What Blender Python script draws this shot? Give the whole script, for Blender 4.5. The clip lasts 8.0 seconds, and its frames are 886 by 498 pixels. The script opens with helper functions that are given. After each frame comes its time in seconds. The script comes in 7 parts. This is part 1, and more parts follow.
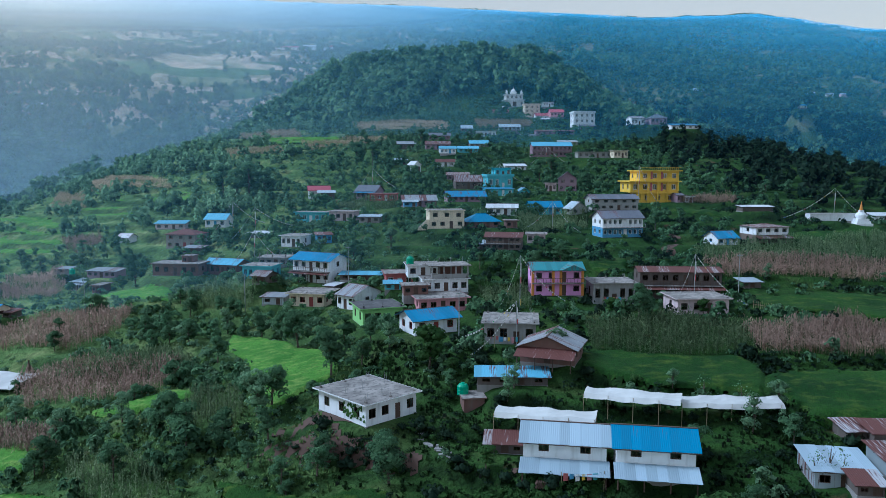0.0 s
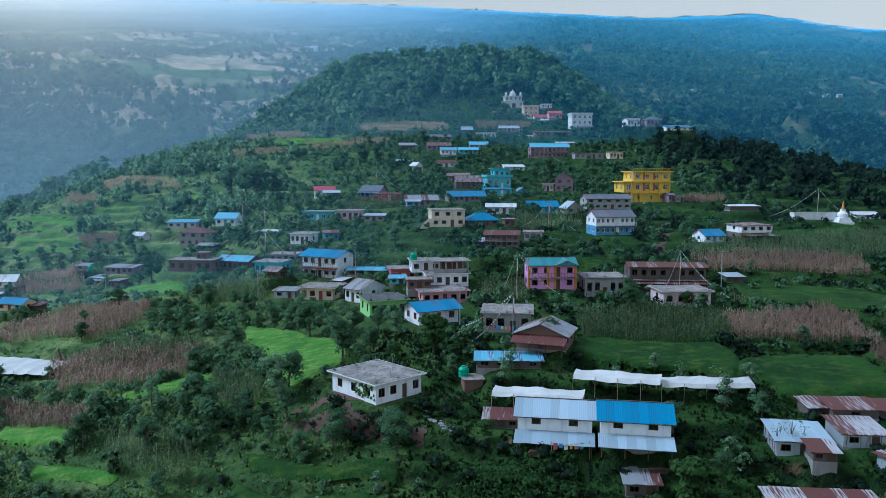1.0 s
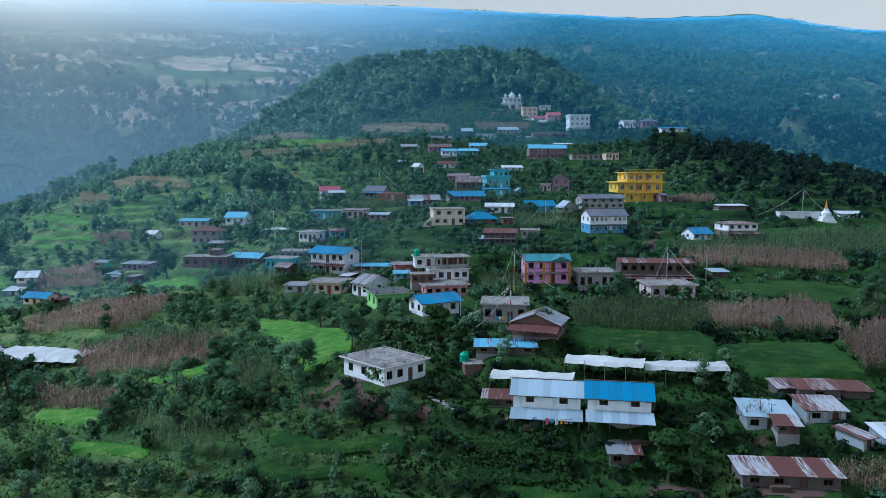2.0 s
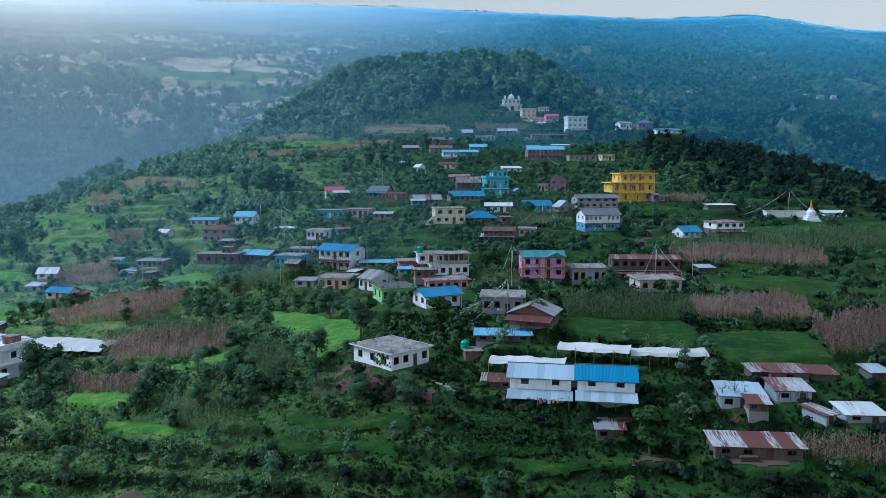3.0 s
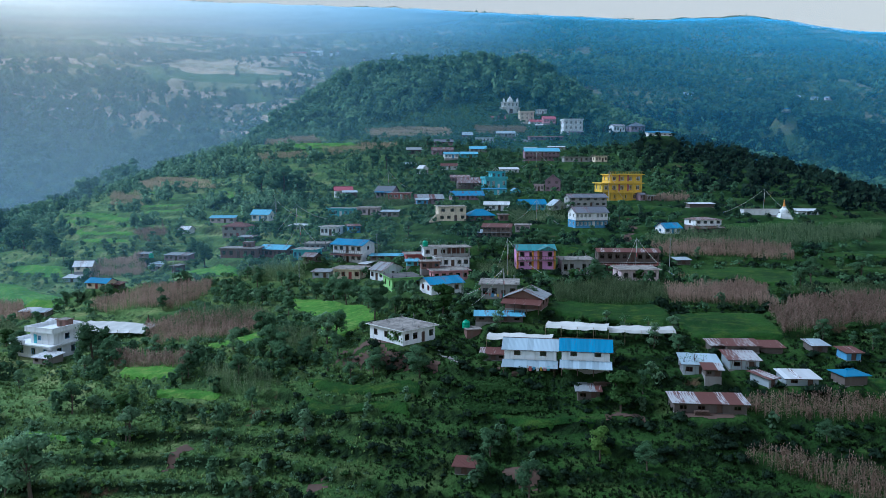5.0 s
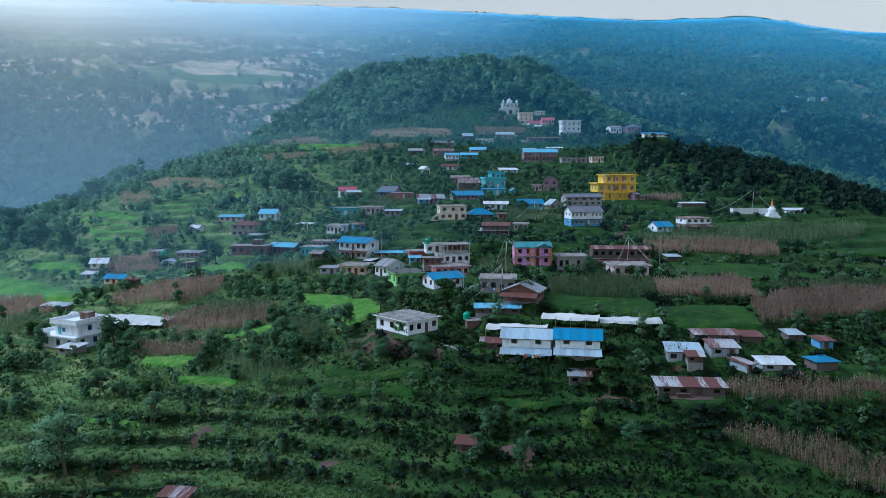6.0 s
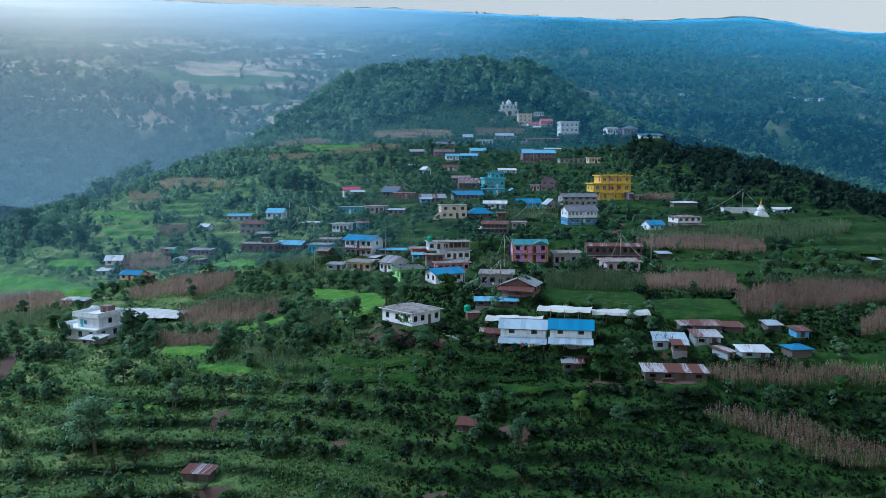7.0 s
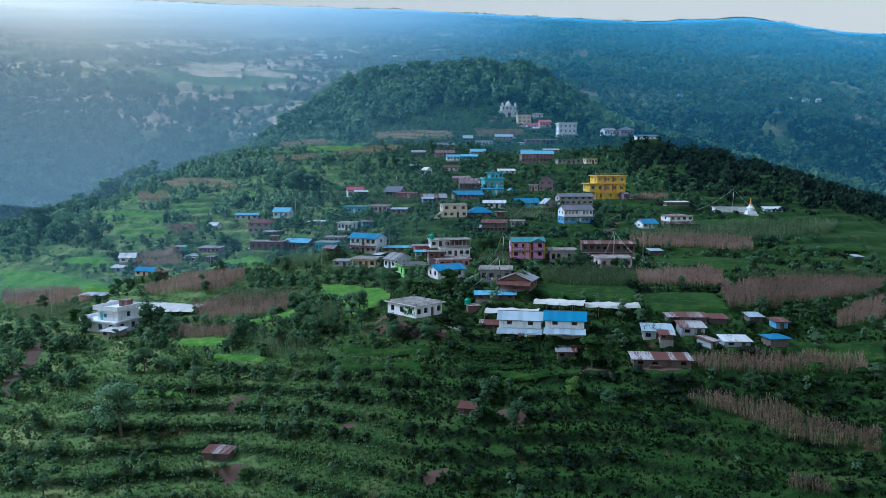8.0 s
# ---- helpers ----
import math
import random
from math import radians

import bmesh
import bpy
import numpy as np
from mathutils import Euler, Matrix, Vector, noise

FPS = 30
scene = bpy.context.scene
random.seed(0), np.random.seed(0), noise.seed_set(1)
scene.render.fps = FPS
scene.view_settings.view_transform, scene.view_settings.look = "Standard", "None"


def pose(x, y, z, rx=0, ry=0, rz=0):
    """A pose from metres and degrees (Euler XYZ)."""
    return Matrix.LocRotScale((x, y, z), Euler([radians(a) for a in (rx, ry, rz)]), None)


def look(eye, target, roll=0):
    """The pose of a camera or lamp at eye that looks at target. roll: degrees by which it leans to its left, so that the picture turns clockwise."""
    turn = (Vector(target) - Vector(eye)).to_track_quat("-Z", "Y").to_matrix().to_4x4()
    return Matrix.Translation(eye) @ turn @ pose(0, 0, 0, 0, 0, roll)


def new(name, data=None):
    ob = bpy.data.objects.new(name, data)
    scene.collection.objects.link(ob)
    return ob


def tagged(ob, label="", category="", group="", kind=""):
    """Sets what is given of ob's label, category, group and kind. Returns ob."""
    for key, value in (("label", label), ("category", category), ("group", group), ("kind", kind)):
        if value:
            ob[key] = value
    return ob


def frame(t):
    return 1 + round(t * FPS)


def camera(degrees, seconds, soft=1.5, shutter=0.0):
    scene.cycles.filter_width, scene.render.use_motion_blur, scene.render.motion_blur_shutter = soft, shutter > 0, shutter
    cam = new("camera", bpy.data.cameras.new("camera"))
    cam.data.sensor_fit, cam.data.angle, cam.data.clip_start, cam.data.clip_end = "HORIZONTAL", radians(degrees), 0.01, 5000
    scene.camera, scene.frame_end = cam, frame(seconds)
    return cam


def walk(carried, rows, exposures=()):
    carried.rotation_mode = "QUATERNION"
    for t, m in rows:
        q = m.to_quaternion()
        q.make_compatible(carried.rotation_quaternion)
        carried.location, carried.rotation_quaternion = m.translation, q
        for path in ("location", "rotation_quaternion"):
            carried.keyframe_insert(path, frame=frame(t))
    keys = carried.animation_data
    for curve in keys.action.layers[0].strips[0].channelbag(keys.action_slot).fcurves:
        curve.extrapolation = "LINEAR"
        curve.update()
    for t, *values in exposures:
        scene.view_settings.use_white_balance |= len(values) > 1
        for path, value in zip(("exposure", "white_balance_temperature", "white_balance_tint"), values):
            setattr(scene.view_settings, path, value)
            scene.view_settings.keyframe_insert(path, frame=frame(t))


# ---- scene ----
SKY, SUN = 0.115, 3.6
EXPOSURE, KELVIN, TINT = -0.35, 4480, 6
VEILS = ((165, 0.01, 0.1), (390, 0.12, 0.05))
# haze colours; the second has the sun's glow put into it
MIST, MIST_LIT = (0.19, 0.6, 0.95), (1.0, 0.97, 0.84)
cam = camera(60, 8.0, soft=0.6)
PATH = [
    (0.0, pose(0.00, 0.00, 60.00, 84.07, 0, 0)),
    (1.5, pose(-0.55, -14.74, 60.52, 84.05, 0, 0)),
    (3.0, pose(-1.12, -29.60, 61.02, 84.04, 0, 0)),
    (4.5, pose(-1.72, -44.59, 61.52, 84.02, 0, 0)),
    (6.0, pose(-2.34, -59.71, 62.00, 84.00, 0, 0)),
    (8.0, pose(-3.21, -80.06, 62.63, 83.98, 0, 0)),
]
walk(cam, PATH, [(0, EXPOSURE, KELVIN, TINT), (8, EXPOSURE, KELVIN, TINT)])

# ---- world and light: thin high cloud, a veiled sun to the left of the valley ----
SUN_ELEVATION, SUN_TURN = radians(46), radians(-84)
world = bpy.data.worlds.new("sky")
scene.world = world
world.use_nodes = True
wn, wl = world.node_tree.nodes, world.node_tree.links
wn.clear()
sky = wn.new("ShaderNodeTexSky")
sky.sky_type, sky.sun_disc = "NISHITA", False
sky.sun_elevation, sky.sun_rotation = SUN_ELEVATION, SUN_TURN
sky.air_density, sky.dust_density, sky.ozone_density = 1.0, 2.5, 1.2
clouds = wn.new("ShaderNodeTexNoise")
clouds.inputs["Scale"].default_value, clouds.inputs["Detail"].default_value = 2.2, 5
coords = wn.new("ShaderNodeTexCoord")
wl.new(coords.outputs["Generated"], clouds.inputs["Vector"])
cover = wn.new("ShaderNodeMapRange")
cover.inputs["From Min"].default_value, cover.inputs["From Max"].default_value = 0.3, 0.7
cover.inputs["To Min"].default_value, cover.inputs["To Max"].default_value = 0.68, 0.95
wl.new(clouds.outputs["Fac"], cover.inputs["Value"])
# the cloud thickens to a warm grey haze near the horizon
split = wn.new("ShaderNodeSeparateXYZ")
wl.new(coords.outputs["Generated"], split.inputs["Vector"])
haze = wn.new("ShaderNodeMapRange")
haze.inputs["From Min"].default_value, haze.inputs["From Max"].default_value = 0.42, 0.16
wl.new(split.outputs["Z"], haze.inputs["Value"])
veil = wn.new("ShaderNodeMix")
veil.data_type = "RGBA"
veil.inputs[7].default_value = (6.3, 6.0, 5.5, 1)
wl.new(cover.outputs["Result"], veil.inputs[0])
wl.new(sky.outputs["Color"], veil.inputs[6])
back = wn.new("ShaderNodeBackground")
back.inputs["Strength"].default_value = SKY
low = wn.new("ShaderNodeMix")
low.data_type = "RGBA"
low.inputs[7].default_value = (9.4, 7.6, 5.2, 1)
wl.new(haze.outputs["Result"], low.inputs[0])
wl.new(veil.outputs[2], low.inputs[6])
wl.new(low.outputs[2], back.inputs["Color"])
wl.new(back.outputs["Background"], wn.new("ShaderNodeOutputWorld").inputs["Surface"])

sun = new("sun", bpy.data.lights.new("sun", "SUN"))
sun.data.energy, sun.data.angle, sun.data.color = SUN, radians(18), (1.0, 0.93, 0.82)
sun_way = Vector((math.sin(SUN_TURN) * math.cos(SUN_ELEVATION), math.cos(SUN_TURN) * math.cos(SUN_ELEVATION), math.sin(SUN_ELEVATION)))
sun.matrix_world = look(sun_way * 300, (0, 0, 0))


# ---- materials ----
def material(name):
    m = bpy.data.materials.new(name)
    m.use_nodes = True
    nodes, links = m.node_tree.nodes, m.node_tree.links
    return m, nodes, links, nodes["Principled BSDF"]


def noise_node(nodes, links, scale, detail=4.0, stretch=(1, 1, 1), source="Object"):
    where, turn, tex = nodes.new("ShaderNodeTexCoord"), nodes.new("ShaderNodeMapping"), nodes.new("ShaderNodeTexNoise")
    turn.inputs["Scale"].default_value = stretch
    tex.inputs["Scale"].default_value, tex.inputs["Detail"].default_value = scale, detail
    links.new(where.outputs[source], turn.inputs["Vector"])
    links.new(turn.outputs["Vector"], tex.inputs["Vector"])
    return tex.outputs["Fac"]


def ramp(nodes, links, value, *stops):
    r = nodes.new("ShaderNodeValToRGB")
    while len(r.color_ramp.elements) < len(stops):
        r.color_ramp.elements.new(0.5)
    for e, (at, colour) in zip(r.color_ramp.elements, stops):
        e.position, e.color = at, (*colour, 1)
    links.new(value, r.inputs["Fac"])
    return r.outputs["Color"]


def blend(nodes, links, amount, a, b):
    m = nodes.new("ShaderNodeMix")
    m.data_type = "RGBA"
    for socket, v in ((m.inputs[0], amount), (m.inputs[6], a), (m.inputs[7], b)):
        if isinstance(v, (int, float)):
            socket.default_value = v
        elif isinstance(v, tuple):
            socket.default_value = (*v, 1)
        else:
            links.new(v, socket)
    return m.outputs[2]


def limits(nodes, links, value, lo, hi, top=1.0):
    m = nodes.new("ShaderNodeMapRange")
    m.inputs["From Min"].default_value, m.inputs["From Max"].default_value, m.inputs["To Max"].default_value = lo, hi, top
    links.new(value, m.inputs["Value"])
    return m.outputs["Result"]


def tint(c, k):
    return tuple(min(1.0, v * k) for v in c)


def relief(nodes, links, bsdf, value, strength, distance=0.05):
    b = nodes.new("ShaderNodeBump")
    b.inputs["Strength"].default_value, b.inputs["Distance"].default_value = strength, distance
    links.new(value, b.inputs["Height"])
    links.new(b.outputs["Normal"], bsdf.inputs["Normal"])


def plaster(name, base, stain=(0.16, 0.15, 0.13), dirt=0.5, rough=0.85):
    """Painted or bare render: cloudy tone, streaks of damp that run down, fine grain."""
    m, n, l, b = material(name)
    c = blend(n, l, noise_node(n, l, 0.7), tint(base, 0.82), tint(base, 1.1))
    run = limits(n, l, noise_node(n, l, 1.0, 5, (1.6, 1.6, 0.22)), 0.5, 0.78, dirt)
    l.new(blend(n, l, run, c, stain), b.inputs["Base Color"])
    b.inputs["Roughness"].default_value = rough
    relief(n, l, b, noise_node(n, l, 14, 3), 0.25, 0.02)
    return m


def tin(name, base, rust=0.3, shine=0.25, rough=0.5):
    """Roofing sheet: each sheet has its own age, with rust in streaks along the fall."""
    m, n, l, b = material(name)
    info = n.new("ShaderNodeObjectInfo")
    tone = blend(n, l, info.outputs["Random"], tint(base, 0.8), tint(base, 1.15))
    streak = noise_node(n, l, 1.3, 5, (3.4, 0.3, 0.3))
    age = n.new("ShaderNodeMath")
    age.operation = "MULTIPLY_ADD"
    age.inputs[1].default_value = 0.5
    l.new(info.outputs["Random"], age.inputs[0])
    l.new(streak, age.inputs[2])
    spread = limits(n, l, age.outputs["Value"], 1.0 - 0.62 * rust, 1.16 - 0.62 * rust)
    red = blend(n, l, noise_node(n, l, 5, 4), (0.07, 0.022, 0.02), (0.15, 0.055, 0.04))
    l.new(blend(n, l, spread, tone, red), b.inputs["Base Color"])
    b.inputs["Metallic"].default_value, b.inputs["Roughness"].default_value = shine, rough
    relief(n, l, b, noise_node(n, l, 3, 3), 0.2, 0.03)
    return m


def leafage(name, dark, light, through_light=0.42, puffed=True):
    """Leaves: each clump and each plant has its own green; some light comes through."""
    m, n, l, b = material(name)
    geo, info = n.new("ShaderNodeNewGeometry"), n.new("ShaderNodeObjectInfo")
    c = blend(n, l, limits(n, l, geo.outputs["Random Per Island"], -0.15, 1.1), dark, light)
    wide = noise_node(n, l, 0.06, 3, source="Object")
    c = blend(n, l, limits(n, l, wide, 0.35, 0.7, 0.6), c, tint(dark, 0.8))
    h = n.new("ShaderNodeHueSaturation")
    l.new(c, h.inputs["Color"])
    l.new(limits(n, l, info.outputs["Random"], -1.6, 1.0, 1.25), h.inputs["Value"])
    l.new(h.outputs["Color"], b.inputs["Base Color"])
    b.inputs["Roughness"].default_value = 0.6
    b.inputs["Specular IOR Level"].default_value = 0.06
    t = n.new("ShaderNodeBsdfTranslucent")
    l.new(h.outputs["Color"], t.inputs["Color"])
    if puffed:
        own, turn = n.new("ShaderNodeAttribute"), n.new("ShaderNodeVectorTransform")
        own.attribute_name, turn.vector_type, turn.convert_from, turn.convert_to = "puff", "NORMAL", "OBJECT", "WORLD"
        l.new(own.outputs["Vector"], turn.inputs["Vector"])
        l.new(turn.outputs["Vector"], b.inputs["Normal"])
    mix = n.new("ShaderNodeMixShader")
    mix.inputs["Fac"].default_value = through_light
    l.new(b.outputs["BSDF"], mix.inputs[1])
    l.new(t.outputs["BSDF"], mix.inputs[2])
    l.new(mix.outputs["Shader"], n["Material Output"].inputs["Surface"])
    return m


def plain(name, base, rough=0.7, metal=0.0, grain=6.0):
    m, n, l, b = material(name)
    l.new(blend(n, l, noise_node(n, l, grain, 4), tint(base, 0.7), tint(base, 1.25)), b.inputs["Base Color"])
    b.inputs["Roughness"].default_value, b.inputs["Metallic"].default_value = rough, metal
    return m


WALLS = {
    "white": plaster("white_wash", (0.8, 0.82, 0.84), dirt=0.35),
    "cream": plaster("cream_paint", (0.72, 0.62, 0.46), dirt=0.4),
    "pink": plaster("pink_paint", (0.62, 0.3, 0.34), dirt=0.35),
    "rose": plaster("pale_rose_paint", (0.62, 0.5, 0.52), dirt=0.4),
    "orchid": plaster("orchid_paint", (0.7, 0.34, 0.66), dirt=0.15),
    "ochre": plaster("ochre_paint", (0.62, 0.27, 0.05), dirt=0.2),
    "lime": plaster("lime_green_paint", (0.33, 0.62, 0.2), dirt=0.25),
    "yellow": plaster("bright_yellow_paint", (0.78, 0.52, 0.04), dirt=0.15),
    "turquoise": plaster("turquoise_paint", (0.16, 0.5, 0.58), dirt=0.25),
    "blue": plaster("blue_paint", (0.12, 0.32, 0.55), dirt=0.3),
    "red": plaster("red_paint", (0.45, 0.13, 0.13), dirt=0.3),
    "concrete": plaster("bare_concrete", (0.34, 0.34, 0.33), dirt=0.6),
    "brick": plaster("old_brickwork", (0.18, 0.1, 0.082), dirt=0.5),
    "stone": plaster("rubble_stone", (0.3, 0.27, 0.25), dirt=0.6),
    "mud": plaster("mud_render", (0.18, 0.135, 0.11), dirt=0.6),
    "mauve": plaster("mauve_render", (0.3, 0.2, 0.25), dirt=0.4),
    "plank": plaster("weathered_planks", (0.11, 0.09, 0.08), dirt=0.6),
    "tinwall": tin("sheet_wall", (0.4, 0.46, 0.5), 0.15),
}
TINS = {
    "blue": tin("blue_sheet", (0.022, 0.2, 0.38), 0.05, 0.1, 0.45),
    "cyan": tin("faded_blue_sheet", (0.16, 0.42, 0.58), 0.12, 0.1, 0.5),
    "grey": tin("galvanised_sheet", (0.4, 0.47, 0.52), 0.12, 0.3, 0.5),
    "dull": tin("old_grey_sheet", (0.3, 0.32, 0.34), 0.35, 0.2, 0.6),
    "rust": tin("rusted_sheet", (0.4, 0.37, 0.37), 0.84, 0.1, 0.75),
    "striped": tin("part_rusted_sheet", (0.5, 0.5, 0.52), 0.72, 0.15, 0.7),
    "red": tin("red_sheet", (0.4, 0.08, 0.11), 0.1, 0.1, 0.55),
    "green": tin("green_sheet", (0.05, 0.22, 0.24), 0.05, 0.1, 0.5),
    "slate": tin("dark_slate_sheet", (0.14, 0.15, 0.18), 0.1, 0.1, 0.6),
    "pale": tin("pale_zinc_sheet", (0.36, 0.45, 0.52), -0.6, 0.25, 0.5),
    "white": tin("white_sheet", (0.58, 0.6, 0.62), 0.06, 0.1, 0.5),
}


def slab_material(name, base, stain, dirt):
    """Bare roof slab: rain-stained in broad patches, with moss and soot in the hollows."""
    m, n, l, b = material(name)
    c = blend(n, l, limits(n, l, noise_node(n, l, 0.45, 6), 0.35, 0.68), tint(base, 1.25), tint(base, 0.55))
    c = blend(n, l, limits(n, l, noise_node(n, l, 1.7, 7), 0.5, 0.66, dirt), c, stain)
    l.new(c, b.inputs["Base Color"])
    b.inputs["Roughness"].default_value = 0.9
    relief(n, l, b, noise_node(n, l, 9, 4), 0.4, 0.03)
    return m


SLAB = slab_material("weathered_slab", (0.25, 0.23, 0.21), (0.06, 0.055, 0.05), 0.7)
DARK_SLAB = slab_material("sooty_slab", (0.09, 0.088, 0.088), (0.03, 0.03, 0.03), 0.7)
WOOD = plain("dark_wood", (0.09, 0.055, 0.04))
RED_WOOD = plain("red_painted_wood", (0.26, 0.05, 0.05))
POLE = plain("pole_metal", (0.4, 0.42, 0.44), 0.5, 0.6)
BAMBOO = plain("bamboo", (0.3, 0.24, 0.14))
EARTH = plain("bare_earth", (0.085, 0.052, 0.038), 0.95, 0, 0.8)
STONE = plaster("field_stone", (0.27, 0.26, 0.25), dirt=0.6)
CLOTH = plain("white_sheeting", (0.52, 0.52, 0.5), 0.7, 0, 0.5)
TANK = plain("green_plastic", (0.03, 0.3, 0.16), 0.45)
GLASS, gn, gl, gb = material("window_glass")
gb.inputs["Base Color"].default_value = (0.55, 0.62, 0.65, 1)
gb.inputs["Transmission Weight"].default_value, gb.inputs["Roughness"].default_value = 1.0, 0.03
CREEPER = leafage("wall_creeper", (0.04, 0.09, 0.025), (0.1, 0.18, 0.05), puffed=False)
FLAGS = [plain(f"{c}_flag", v, 0.8) for c, v in (("blue", (0.1, 0.2, 0.5)), ("white", (0.75, 0.75, 0.72)), ("red", (0.5, 0.08, 0.08)), ("green", (0.1, 0.35, 0.15)), ("yellow", (0.7, 0.55, 0.1)))]

# ---- lie of the land: a spur that climbs from the valley to a wooded knoll, with a mountainside behind ----
SECTION_X = np.array([-230, -130, -85, -40, 0, 40, 85, 150.0])
SECTIONS = {}


def section(y, *heights):
    """Heights of the spur across it, at SECTION_X, for one y."""
    SECTIONS[y] = heights


section(-100, -50, -45, -45, -45, -45, -43, -41, -40)
section(30, -12, -1.5, 0.5, -0.5, 3, 9, 13.5, 13.5)
section(62, -5, 7, 10.5, 11.5, 17.5, 22.5, 24.5, 22.5)
section(85, -1, 12.5, 16.5, 21.5, 27, 29.5, 30, 27)
section(110, 2, 17, 20, 26, 32.5, 34, 33, 29.5)
section(150, 6, 20, 27.5, 30, 36, 36.5, 36.5, 34)
section(200, 11, 29.5, 31.5, 41.5, 46.5, 45, 46, 43.5)
section(260, 24, 42, 47, 51, 53, 50.5, 56, 56)
section(350, 30, 62, 69, 69.5, 70.5, 65, 69, 68)
section(450, 40, 76, 83.5, 87, 87.5, 84, 84, 80)
section(550, 20, 63, 83, 97, 102.5, 104, 96, 84)
section(660, 40, 112, 136, 141, 143, 145, 140, 100)
SECTION_Y = np.array(sorted(SECTIONS), float)
SECTION_Z = np.array([SECTIONS[y] for y in sorted(SECTIONS)], float)


def weights(t, nodes):
    """Smooth cubic weights of t between uneven nodes."""
    t, n = np.clip(t, nodes[0], nodes[-1]), len(nodes)
    i = np.clip(np.searchsorted(nodes, t, side="right") - 1, 0, n - 2)
    gap = nodes[i + 1] - nodes[i]
    u, r, w = (t - nodes[i]) / gap, np.arange(t.size), np.zeros((t.size, n))
    np.add.at(w, (r, i), 2 * u**3 - 3 * u**2 + 1)
    np.add.at(w, (r, i + 1), 3 * u**2 - 2 * u**3)
    for lo, hi, h in ((np.maximum(i - 1, 0), i + 1, u**3 - 2 * u**2 + u), (i, np.minimum(i + 2, n - 1), u**3 - u**2)):
        m = gap * h / (nodes[hi] - nodes[lo])
        np.add.at(w, (r, hi), m)
        np.add.at(w, (r, lo), -m)
    return w


WAVES = np.random.RandomState(5).uniform(0, 1, (14, 3))


def waves(x, y, size, seed=0):
    """Soft wavy noise from -1 to 1 with features of about that size."""
    out = 0.0
    for k in range(7):
        a, b, c = WAVES[(k + 3 * seed) % 14]
        turn, q = 6.283 * (a + 0.37 * seed), (0.6 + 1.1 * b) * 6.283 / (2.2 * size)
        out = out + np.sin((x * np.cos(turn) + y * np.sin(turn)) * q + 6.283 * c + 2.1 * np.sin(0.37 * q * (x * np.sin(turn) - y * np.cos(turn)) + seed))
    return out / 4.0


def smooth(a, b, t):
    u = np.clip((t - a) / (b - a), 0, 1)
    return u * u * (3 - 2 * u)


RIDGE_X = (-2600, -1755, -636, -188, 260, 707, 1000, 1120, 1245, 1379, 1558, 1800, 2600)
RIDGE_Z = (730, 713, 677, 667, 643, 623, 631, 645, 629, 581, 573, 577, 565)


SLOPE_S = (-4000, -300, 200, 480, 560, 700, 1130, 1520, 2100, 3200)
SLOPE_Z = (-40, -60, -75, -62, -45, 35, 205, 290, 420, 600)


def mountain(x, y):
    """The far mountainside."""
    s = y - 0.25 * x + 28 * waves(x, y, 260, 2)
    low = np.interp(s, SLOPE_S, SLOPE_Z)
    ridge = np.interp(x, RIDGE_X, RIDGE_Z) + 7 * waves(x, y, 70, 4)
    up = np.clip((y - 1500) / 1450, 0, 1) ** 3
    z = low * (1 - up) + ridge * up - 0.35 * np.maximum(y - 3050, 0)
    rough = smooth(560, 1000, s) * (1 - smooth(2300, 2900, y))
    return z + rough * (12 * waves(x, y, 190, 1) + 5 * waves(x, y, 60, 3))


def spur(x, y):
    x, y = np.asarray(x, float), np.asarray(y, float)
    shape = np.broadcast(x, y).shape
    fx, fy = np.broadcast_to(x, shape).ravel(), np.broadcast_to(y, shape).ravel()
    z = np.einsum("ij,ik,jk->i", weights(fy, SECTION_Y), weights(fx, SECTION_X), SECTION_Z)
    z = z - 0.42 * np.maximum(-230 - fx, 0) - 0.3 * np.maximum(fx - 150, 0) - 0.55 * np.maximum(fy - 680, 0) - 0.1 * np.maximum(-100 - fy, 0)
    z = z + 6 * np.exp(-((fx - 15) / 130) ** 2 - ((fy - 690) / 95) ** 2)
    return z.reshape(shape)


PADS = []
PLOTS = []


def inside(px, py, poly):
    """Which points lie in a polygon."""
    ok = np.zeros(np.shape(px), bool)
    for (xa, ya), (xb, yb) in zip(poly, poly[1:] + poly[:1]):
        cut = (ya > py) != (yb > py)
        at = (xb - xa) * (py - ya) / (yb - ya + 1e-12) + xa
        ok ^= cut & (px < at)
    return ok


def plot(kind, label, *corners):
    """A planted plot: smooth ground, with rice or maize on it."""
    PLOTS.append((kind, label, list(corners)))


